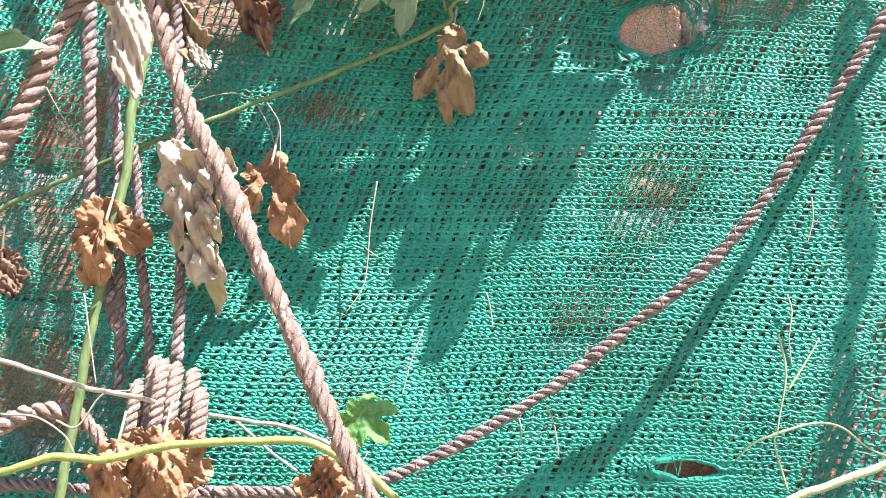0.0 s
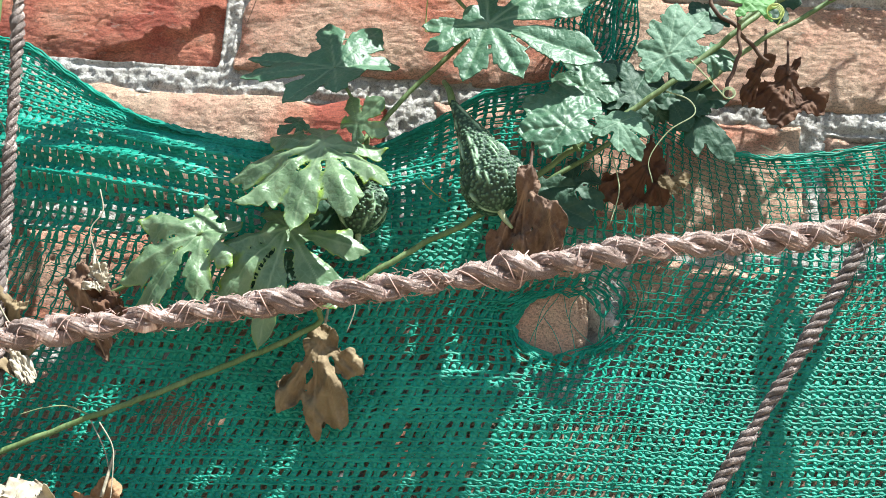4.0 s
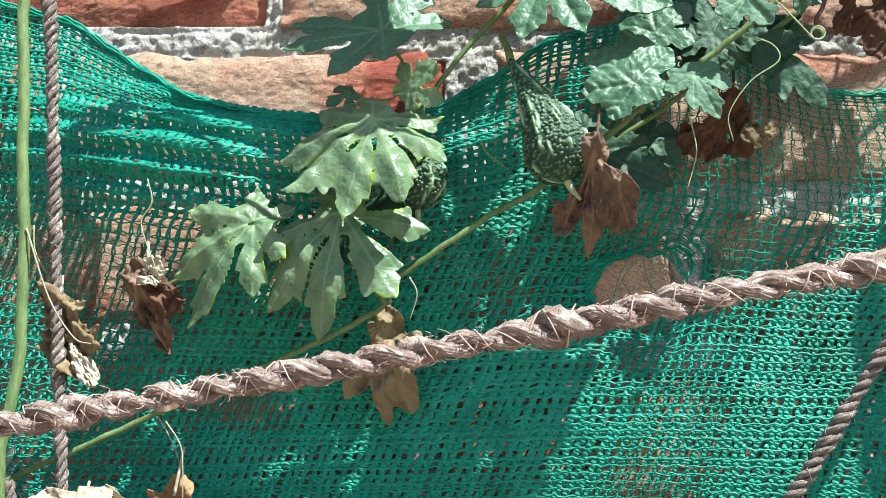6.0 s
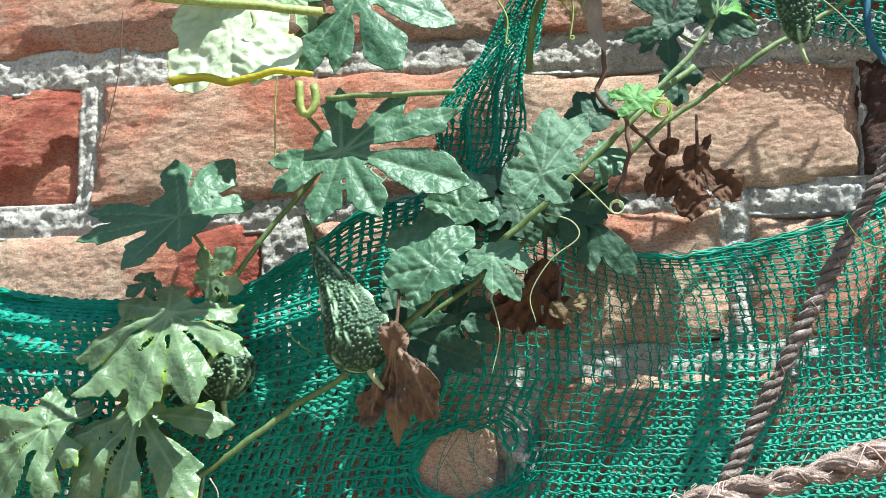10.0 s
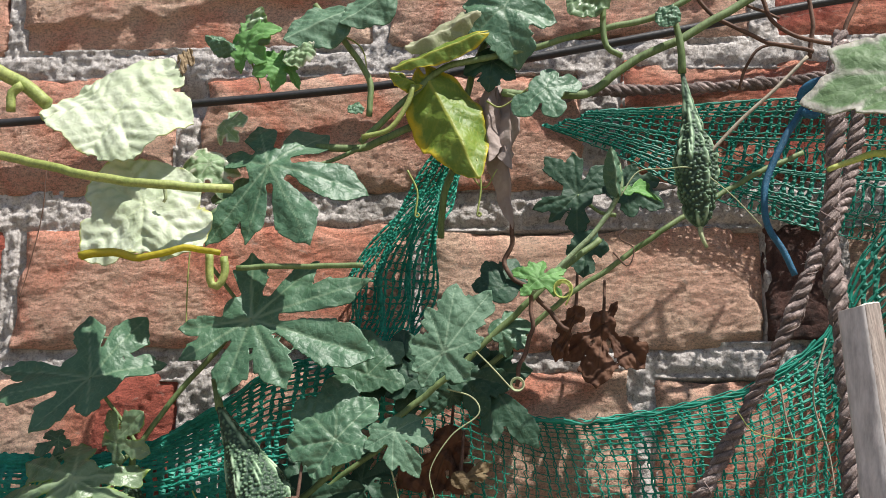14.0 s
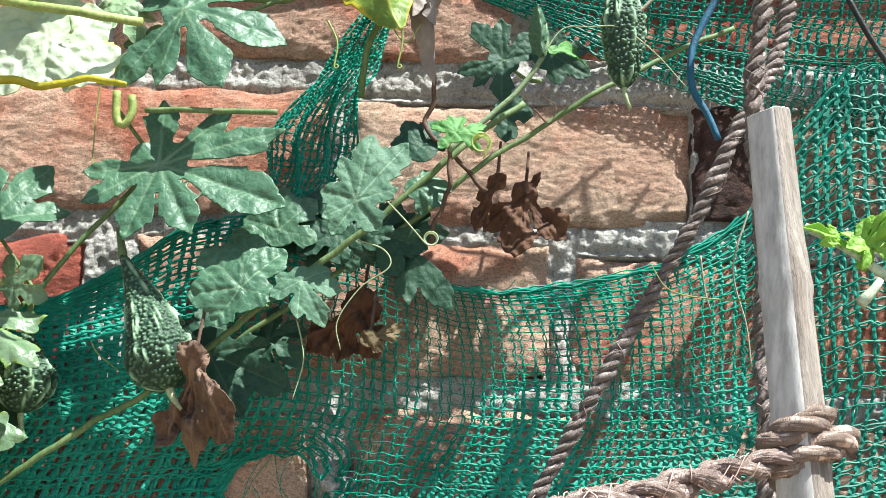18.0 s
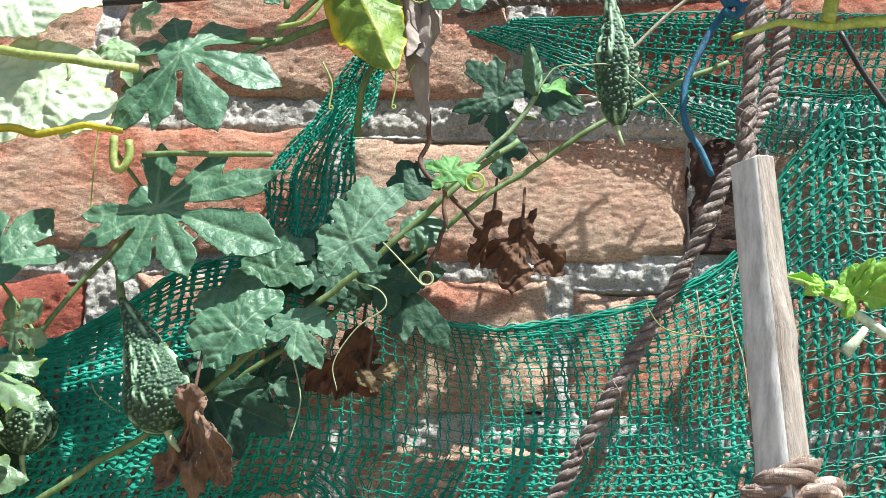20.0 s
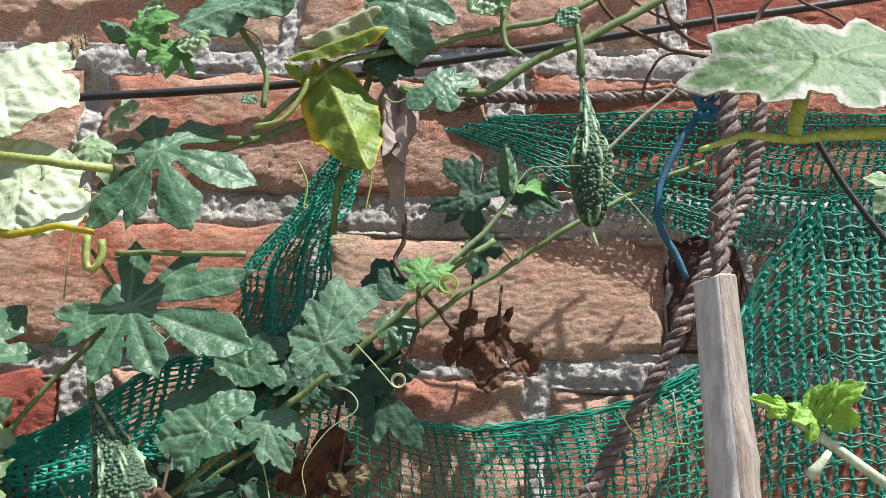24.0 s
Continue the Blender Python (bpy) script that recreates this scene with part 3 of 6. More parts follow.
def palm(parent, base, lobes, mat, tilt=0.3, lean=0.0, **more):
    """A lobed leaf that faces the path, tilted up or leaning aside; lobes: degrees clockwise from upright, millimetres, half width to length."""
    Z = np.array([lean, -1.0, tilt])
    Z /= np.linalg.norm(Z)
    Y = np.array([0, 0, 1.0]) - Z * Z[2]
    Y /= np.linalg.norm(Y)
    X = np.cross(Y, Z)
    m = np.linalg.inv(np.array([[X[0], Y[0]], [X[2], Y[2]]]))
    plane = [(m @ np.array([math.sin(radians(a)), math.cos(radians(a))]) * mm / 1000, w) for a, mm, w in lobes]
    size = max(np.linalg.norm(p) for p, w in plane)
    own = [(math.degrees(math.atan2(p[0], p[1])), np.linalg.norm(p) / size, 0.88 * w * np.linalg.norm(p) / size) for p, w in plane]
    return lobed(parent, base, (X, Y, Z), size, own, mat, **more)


def leaf(parent, base, tip, mat, lobes=GOURD_LOBES, floor=0.3, tilt=0.35, lean=0.0, **more):
    """A palmate leaf of a usual shape: base where its veins meet, tip the end of its middle lobe."""
    base, tip = np.array(base), np.array(tip)
    Y = tip - base
    size = np.linalg.norm(Y)
    Y = Y / size
    Z = np.array([lean, -1.0, tilt])
    Z = Z - Y * (Z @ Y)
    Z /= np.linalg.norm(Z)
    rs = np.random.RandomState(more.get("seed", 0) + 3)
    own = [(a + rs.uniform(-6, 6), l * rs.uniform(0.85, 1.1), l * w / 95) for a, l, w in lobes]
    return lobed(parent, base, (np.cross(Y, Z), Y, Z), size, own, mat, floor=min(floor, 0.45), cells=more.pop("cells", 64), **more)


def blade(parent, base, tip, mat, wide=0.5, tilt=0.35, lean=0.0, fold=0.1, curl=0.15, crumple=0.03, seed=0, name="leaf", label="", wave=0.06, twist=0.0, full=0.75):
    """An undivided leaf from base to tip with a midrib, side veins, wavy margins, folded along its middle."""
    rs = np.random.RandomState(seed + 5)
    base, tip = np.array(base), np.array(tip)
    Y = tip - base
    size = np.linalg.norm(Y)
    Y = Y / size
    Z = np.array([lean, -1.0, tilt])
    Z = Z - Y * (Z @ Y)
    Z /= np.linalg.norm(Z)
    X = np.cross(Y, Z)
    ns, nt = 56, 41
    sv, tv = np.linspace(0, 1, ns), np.linspace(-1, 1, nt)
    S, T = np.meshgrid(sv, tv, indexing="ij")
    prof = np.sin(np.pi * np.clip(S, 0.004, 0.996) ** full) ** 0.75 * wide
    prof = prof * (1 + 0.03 * np.sin(S * 19 + seed + 2 * np.sign(T)) + 0.015 * np.sin(S * 43 + seed))
    x = T * prof
    y = S - 0.10 * T * T * (1 - S)
    z = -fold * np.abs(T) * prof * 2 - curl * S ** 2 + wave * np.sin(S * 17 + seed + 1.5 * np.sign(T)) * np.abs(T) ** 2 * prof * 2
    q = (S - np.abs(x) * 0.8) * 7.5
    vein = np.maximum(np.clip(1.3 - np.abs(x) / 0.012, 0, 1), np.clip(1 - np.abs((q % 1) - 0.5) * 2 / 0.14, 0, 1) * 0.45)
    z += 0.007 * np.sin(q * 2 * np.pi) * np.abs(T)
    ph = rs.rand(8) * 6.28
    for i, (fx, fy) in enumerate(((6, 4), (-5, 8), (12, -9), (9, 15), (21, 12), (-17, 25), (33, 27), (38, -29))):
        z += crumple * np.sin(fx * x + fy * y + ph[i]) / (1 + i * 0.4)
        x = x + crumple * 0.4 * np.sin(fy * y - fx * x + ph[-i - 1]) / (1 + i * 0.6)
    a = twist * S
    x, z = x * np.cos(a) - z * np.sin(a), x * np.sin(a) + z * np.cos(a)
    P = (base + size * (x[..., None] * X + y[..., None] * Y + z[..., None] * Z)).reshape(-1, 3)
    f = [(i * nt + j, i * nt + j + 1, (i + 1) * nt + j + 1, (i + 1) * nt + j) for i in range(ns - 1) for j in range(nt - 1)]
    rim = np.maximum(np.abs(T), np.abs(2 * S - 1) ** 3)
    ob = part(name, mesh_of(name, P, f, mat, {"vein": vein.ravel(), "rim": rim.ravel()}), parent, label)
    sol = ob.modifiers.new("thickness", "SOLIDIFY")
    sol.thickness, sol.offset = 0.0005, 0
    return ob


def gourd(neck, end, width, label, seed=0, belly=0.55, stalk=None, long_neck=0.25):
    """A warty bitter gourd from its neck to its pointed end."""
    neck, end = np.array(neck), np.array(end)
    ob = thing("bitter_gourd", label, "bitter gourd", "gourds on the vine")
    axis = end - neck
    L = np.linalg.norm(axis)
    t = axis / L
    n = np.cross(t, [0.3, 1, 0.1])
    n /= np.linalg.norm(n)
    b = np.cross(t, n)
    rows, sides = 240, 220
    rs = np.random.RandomState(seed)
    warts = [((k % 8) / 8 * 2 * math.pi + rs.uniform(-0.13, 0.13), rs.uniform(0.12, 0.97), rs.uniform(0.0028, 0.0050), rs.uniform(0.0007, 0.0011)) for k in range(int(L * 700))]
    S = np.arange(rows + 1) / rows
    prof = np.where(S < belly, 0.10 + 0.90 * np.clip(S / belly, 0, 1) ** (1 + 2 * long_neck), np.sqrt(np.clip(1 - np.clip((S - belly) / (1 - belly), 0, 1) ** 2, 0, 1)))
    prof = np.maximum(prof, 0.02)
    S = S.copy()
    A = np.arange(sides) / sides * 2 * math.pi
    ridge = np.zeros((rows + 1, sides))
    for wa, ws, wl, ww in warts:
        da = ((A - wa + np.pi) % (2 * np.pi) - np.pi)[None] * (width / 2 * prof)[:, None]
        ridge = np.maximum(ridge, np.exp(-(da / ww) ** 2 - ((S[:, None] - ws) * L / wl) ** 2))
    v, wart = [], []
    for i in range(rows + 1):
        s = i / rows
        for j in range(sides):
            a = A[j]
            rr = width / 2 * prof[i]
            d = noise.voronoi(Vector((math.cos(a) * rr * 520 + seed * 7, math.sin(a) * rr * 520, s * L * 520)))[0]
            w = max(0.0, 1 - d[0] * 1.5) ** 1.1
            k = ridge[i, j]
            r = rr + (0.0017 * w * (1 - k) + 0.0019 * k) * min(1, prof[i] * 1.4)
            bend = math.sin(s * math.pi) * width * 0.08
            v.append(neck + t * (s * L) + n * (math.cos(a) * r + bend) + b * (math.sin(a) * r))
            wart.append(max(0.62 * w, min(1, 1.15 * k)))
    f = [(i * sides + j, i * sides + (j + 1) % sides, (i + 1) * sides + (j + 1) % sides, (i + 1) * sides + j) for i in range(rows) for j in range(sides)]
    part("body", mesh_of("body", np.array(v), f, GOURD, {"wart": wart}), ob)
    if stalk:
        tube("stalk", [stalk, tuple((np.array(stalk) * 0.4 + neck * 0.6) + np.array([0.001, -0.002, 0])), tuple(neck + t * 0.003)], 0.0014, STEM, ob, taper=0.0022, flute=0.12)
    tip = end + t * 0.010 + np.array([0.002, 0, 0])
    tube("tip", [tuple(end - t * 0.004), tuple(end + t * 0.004), tuple(tip)], width * 0.08, STEM_PALE, ob, taper=0.0008)
    return ob


# ---- wall ----
FACE = 0.925
wall = tagged(new("wall_north"), "weathered red brick garden wall with thick grey cement joints", "wall", kind="structure")


def slab(name, x0, x1, y0, y1, z0, z1, mat, parent=None):
    bm = bmesh.new()
    bmesh.ops.create_cube(bm, size=1, matrix=Matrix.Translation(((x0 + x1) / 2, (y0 + y1) / 2, (z0 + z1) / 2)) @ Matrix.Diagonal((x1 - x0, y1 - y0, z1 - z0, 1)))
    return part(name, bm, parent, mat=mat)


slab("core", -3.0, 3.5, 0.946, 1.17, 0.0, 2.5, MORTAR, wall)


# courses: bottom, top, and the joints between bricks (right end, left end of the next)
COURSES = (
    (1.948, 2.012, ((0.060, 0.075), (0.290, 0.305))),
    (1.864, 1.932, ((-0.075, -0.06), (0.160, 0.172), (0.395, 0.41))),
    (1.779, 1.848, ((-0.052, -0.044), (0.165, 0.173), (0.382, 0.394))),
    (1.694, 1.763, ((0.050, 0.066), (0.283, 0.306))),
    (1.604, 1.671, ((-0.046, -0.036), (0.182, 0.194), (0.383, 0.426))),
    (1.518, 1.588, ((0.058, 0.084), (0.305, 0.318))),
    (1.432, 1.500, ((-0.055, -0.043), (0.180, 0.205), (0.43, 0.445))),
    (1.346, 1.414, ((0.045, 0.06), (0.275, 0.29))),
    (1.260, 1.328, ((-0.06, -0.045), (0.17, 0.185), (0.41, 0.425))),
    (1.174, 1.242, ((0.055, 0.07), (0.29, 0.305))),
    (1.088, 1.156, ((-0.05, -0.036), (0.185, 0.2), (0.42, 0.435))),
)


def course_ends(joints):
    """Left and right ends of all bricks of a course."""
    ends = []
    left = joints[0][0]
    while left > -0.60:
        ends.append((left - 0.222, left))
        left -= 0.235
    ends = ends[::-1]
    for (a, b), (c, d) in zip(joints, joints[1:]):
        ends.append((b, c))
    right = joints[-1][1]
    while right < 0.92:
        ends.append((right, right + 0.222))
        right += 0.236
    return ends


PITS = ((0.409, 1.642, 0.010, 0.030, 0.012), (0.057, 1.748, 0.007, 0.010, 0.012), (0.070, 1.560, 0.006, 0.012, 0.008), (0.295, 1.70, 0.006, 0.02, 0.005),
        (0.1840, 1.452, 0.0035, 0.016, 0.012), (0.2030, 1.470, 0.003, 0.014, 0.010), (0.192, 1.441, 0.006, 0.004, 0.010))


def mortar_bed():
    xs = np.r_[np.linspace(-0.62, -0.26, 60, endpoint=False), np.linspace(-0.26, 0.50, 470, endpoint=False), np.linspace(0.50, 0.95, 70)]
    zs = np.r_[np.linspace(1.02, 1.42, 90, endpoint=False), np.linspace(1.42, 1.84, 290, endpoint=False), np.linspace(1.84, 2.02, 40)]
    nx, nz = len(xs), len(zs)
    rects = [(a, b, z0, z1) for z0, z1, joints in COURSES for a, b in course_ends(joints)]
    v = []
    for z in zs:
        near = [r for r in rects if r[2] - 0.008 < z < r[3] + 0.008]
        for x in xs:
            h = noise.fractal(Vector((x * 60, z * 60, 3.1)), 0.7, 2.1, 5) * 0.0014 + noise.noise(Vector((x * 17, z * 23, 8.0))) * 0.0012
            h += 0.0014 * noise.noise(Vector((x * 330, z * 330, 1.0))) + 0.0012 * (1 - 2 * abs(noise.noise(Vector((x * 130, z * 130, 4.0)))))
            for cx, cz, sx, sz, k in PITS:
                h -= k * math.exp(-((x - cx) / sx) ** 2 - ((z - cz) / sz) ** 2)
            h += 0.006 * math.exp(-((x - 0.196) / 0.012) ** 2 - ((z - 1.462) / 0.014) ** 2)
            h += 0.0055 * (1 - 2.6 * abs(noise.noise(Vector((x * 95, z * 95, 6.0))))) * math.exp(-((x - 0.193) / 0.016) ** 2 - ((z - 1.462) / 0.022) ** 2)
            inside = max((min(x - a, b - x, z - c, d - z) for a, b, c, d in near), default=-1)
            h -= 0.006 * max(0, noise.noise(Vector((x * 34, z * 34, 2.0))) + 0.25) * math.exp(-((inside + 0.001) / 0.0018) ** 2)
            v.append((x, 0.9285 - h + 0.016 * min(1, max(0, (inside - 0.002) / 0.003)), z))
    f = [(i * nx + j, i * nx + j + 1, (i + 1) * nx + j + 1, (i + 1) * nx + j) for i in range(nz - 1) for j in range(nx - 1)]
    return part("mortar", mesh_of("mortar", v, f, MORTAR), wall)


mortar_bed()


def brick(x0, x1, z0, z1, seed, chip=None, proud=0.0, fired=0.5, mat=None, label=""):
    """One hand-made brick with a rough face, uneven worn arrises and, where given, a broken corner (x, z, size)."""
    w, h = x1 - x0, z1 - z0

    def burn(x):
        """How it was fired along its length: even, or changing towards its right end."""
        return fired if isinstance(fired, float) else fired[0] + (fired[1] - fired[0]) * min(1, max(0, ((x - x0) / w - 0.62) / 0.2))

    step = 0.00135 if 1.42 < z0 < 1.80 and -0.30 < x0 < 0.45 else 0.0040
    nx, nz = max(10, int(w / step)), max(8, int(h / step))
    v = []
    o = Vector((seed * 3.7, seed * 1.3, seed * 0.7))
    for i in range(nz + 1):
        for j in range(nx + 1):
            u, q = j / nx, i / nz
            x, z = x0 + u * w, z0 + q * h
            ex, ez = min(u, 1 - u) * w, min(q, 1 - q) * h
            e = min(ex, ez)
            edge = math.exp(-e / 0.0055)
            x += 0.0055 * noise.noise(Vector((z * 45, x * 20, seed))) * math.exp(-ex / 0.010)
            z += 0.0042 * noise.noise(Vector((x * 38, z * 20, seed + 5))) * math.exp(-ez / 0.010)
            d = noise.fractal(Vector((x * 70, 0, z * 110)) + o, 0.8, 2.0, 6) * 0.00035 + noise.noise(Vector((x * 24, 0, z * 30)) + o) * 0.0005
            d += 0.0011 * (1 - 2.2 * abs(noise.noise(Vector((x * 28, 2, z * 62)) + o))) * noise.noise(Vector((x * 11, 9, z * 15)) + o) + 0.0004 * noise.noise(Vector((x * 75, 4, z * 150)) + o)
            d += 0.00045 * (1 - 2 * abs(noise.noise(Vector((x * 130, 2, z * 310)) + o))) + 0.0003 * noise.noise(Vector((x * 420, 5, z * 560)) + o)
            crack = abs(noise.noise(Vector((x * 26, 7, z * 52)) + o)) + 0.35 * abs(noise.noise(Vector((x * 9, 3, z * 9)) + o * 2))
            d -= 0.0020 * math.exp(-(crack / 0.014) ** 2)
            d -= edge * (0.0040 + 0.0034 * noise.noise(Vector((x * 90, 1, z * 90)) + o))
            for cx, cz, nx_, nz_, deep in chip or ():
                k = (x - cx) * nx_ + (z - cz) * nz_ + 0.006 * noise.noise(Vector((x * 60, z * 60, seed))) + 0.002 * noise.noise(Vector((x * 210, z * 210, seed)))
                d -= deep * min(1, max(0, k / 0.0035))
            v.append((x, FACE - proud - d, z))
    f = [(i * (nx + 1) + j, i * (nx + 1) + j + 1, (i + 1) * (nx + 1) + j + 1, (i + 1) * (nx + 1) + j) for i in range(nz) for j in range(nx)]
    ring = [j for j in range(nx + 1)] + [(i + 1) * (nx + 1) - 1 for i in range(1, nz + 1)] + [nz * (nx + 1) + j for j in range(nx - 1, -1, -1)] + [i * (nx + 1) for i in range(nz - 1, 0, -1)]
    base = len(v)
    for k in ring:
        v.append((v[k][0], 0.950, v[k][2]))
    for a in range(len(ring)):
        a2 = (a + 1) % len(ring)
        f.append((ring[a2], ring[a], base + a, base + a2))
    return part("brick", mesh_of("brick", v, f, mat or BRICK, {"fired": [burn(p[0]) for p in v]}), wall, label)


# how red (0) to buff (1) the bricks in view are, by course and left end
# (2, 4) and (1, 4) are reddened to carry shade at the upper right
FIRED = {(2, 4): 0.1, (1, 4): 0.15, (1, 2): 0.55, (4, -3): 0.2, (4, 0): 0.6, (4, 2): 0.92, (3, -2): 0.55, (3, 1): 0.62, (3, 3): 0.35, (2, 0): 0.75, (2, 2): 0.72, (5, -2): (0.95, 0.05), (5, 1): 0.7, (5, 3): 0.6, (6, 0): 0.72, (6, 2): 0.8, (7, 1): 0.85, (7, -2): 0.85, (7, 3): 0.8, (8, 0): 0.9}


# broken faces: a point on the break, the way it falls away, its depth
SPALLS = {(4, -3): ((-0.110, 1.615, 0.42, -0.91, 0.0062),), (4, 2): ((0.366, 1.655, 0.95, 0.25, 0.0066), (0.345, 1.599, 0.38, -0.92, 0.0055)), (3, 1): ((0.25, 1.752, 0.2, 0.98, 0.004),),
          (2, 0): ((0.02, 1.800, 0.1, -0.99, 0.004),), (2, 2): ((0.33, 1.795, 0.5, -0.86, 0.004),), (5, -2): ((0.02, 1.535, 0.9, -0.4, 0.004),), (6, 0): ((0.15, 1.438, 0.2, -0.98, 0.008),)}


def lay_bricks():
    n = 0
    for row, (z0, z1, joints) in enumerate(COURSES):
        for x0, x1 in course_ends(joints):
            n += 1
            dz = 0.003 * math.sin(n * 2.3)
            chip = SPALLS.get((row, round(x0 * 10)))
            fired = FIRED.get((row, round(x0 * 10)), 0.66 + 0.3 * math.sin(n * 5.1))
            brick(x0, x1, z0 + dz * 0.6, z1 + dz, n, chip, 0.002 * math.sin(n * 1.7), fired)


lay_bricks()
brick(0.3800, 0.4220, 1.606, 1.672, 77, ((0.392, 1.66, -0.9, 0.3, 0.004),), 0.002, 0.0, BURNT, "dark burnt broken end of a brick")


def outer_brickwork():
    """The plain rest of the wall round the part that is seen, as one joined mesh."""
    rs = np.random.RandomState(8)
    v, f, fired = [], [], []
    for row in range(29):
        z0 = 0.056 + 0.086 * row
        x = -2.98 + (0.118 if row % 2 else 0.0)
        while x < 3.25:
            x0, x1, z1 = x + rs.uniform(-0.002, 0.002), x + 0.222 + rs.uniform(-0.003, 0.003), z0 + 0.068
            x += 0.236
            if x1 > -0.64 and x0 < 0.97 and z1 > 1.05 and z0 < 2.03:
                continue
            y, o, c = FACE + rs.uniform(-0.002, 0.002), len(v), 0.004
            v += [(x0, y + c, z0), (x1, y + c, z0), (x1, y + c, z1), (x0, y + c, z1), (x0 + c, y, z0 + c), (x1 - c, y, z0 + c), (x1 - c, y, z1 - c), (x0 + c, y, z1 - c),
                  (x0, 0.95, z0), (x1, 0.95, z0), (x1, 0.95, z1), (x0, 0.95, z1)]
            f += [(o + 4, o + 5, o + 6, o + 7)]
            for k in range(4):
                k2 = (k + 1) % 4
                f += [(o + k, o + k2, o + 4 + k2, o + 4 + k), (o + 8 + k, o + 8 + k2, o + k2, o + k)]
            fired += [rs.uniform(0.2, 0.9)] * 12
    tagged(part("brickwork", mesh_of("brickwork", v, f, BRICK, {"fired": fired}, smooth=False), wall), kind="stuff")


outer_brickwork()
ground = tagged(slab("ground", -60, 60, -60, 60, -0.2, 0.0, SOIL), "dry brown garden soil at the foot of the wall", "ground", kind="structure")


# ---- shade net ----
def bell(x, z, cx, cz, sx, sz):
    return np.exp(-((x - cx) / sx) ** 2 - ((z - cz) / sz) ** 2)


EDGE_X = (-0.45, -0.30, -0.19, -0.159, -0.122, -0.08, -0.05, -0.02, 0.03, 0.058, 0.088, 0.113, 0.14, 0.164, 0.20, 0.235, 0.257, 0.286, 0.326, 0.364, 0.391, 0.405, 0.425, 0.46, 0.80)
EDGE_Z = (1.66, 1.65, 1.614, 1.606, 1.581, 1.556, 1.548, 1.544, 1.542, 1.550, 1.569, 1.588, 1.594, 1.600, 1.592, 1.574, 1.565, 1.564, 1.571, 1.581, 1.598, 1.610, 1.650, 1.690, 1.70)
HOLE = (0.167, 0.893, 1.461)
TEAR = (0.192, 0.895, 1.183)


def ribbons(lines, width, depth):
    """Flat three-sided yarns along many lines at once: lines (n, m, 3), width (n, m)."""
    n, m, _ = lines.shape
    t = np.gradient(lines, axis=1)
    t /= np.linalg.norm(t, axis=2)[..., None] + 1e-12
    side = np.cross(t, np.array([0, 1.0, 0]))
    side /= np.linalg.norm(side, axis=2)[..., None] + 1e-12
    front = np.array([0, -1.0, 0]) * depth
    tri = np.stack([lines - side * width[..., None] / 2, lines + front, lines + side * width[..., None] / 2], 2)
    v = tri.reshape(-1, 3)
    whole = (np.linalg.norm(np.diff(lines, axis=1), axis=2) < 0.011).ravel()
    idx = ((np.arange(n)[:, None] * m + np.arange(m - 1)[None]).ravel() * 3)[whole]
    f = np.concatenate([np.stack([idx, idx + 1, idx + 4, idx + 3], 1), np.stack([idx + 1, idx + 2, idx + 5, idx + 4], 1), np.stack([idx + 2, idx, idx + 3, idx + 5], 1)])
    return v, f, np.repeat(idx // 3, 1)


def waves(x, z, seed, scale):
    rs = np.random.RandomState(seed)
    out = np.zeros_like(x)
    for k in range(7):
        fx, fz, p = rs.uniform(-1, 1) * scale, rs.uniform(-1, 1) * scale, rs.rand() * 6.28
        out += np.sin(fx * x + fz * z + p)
    return out / 2.6


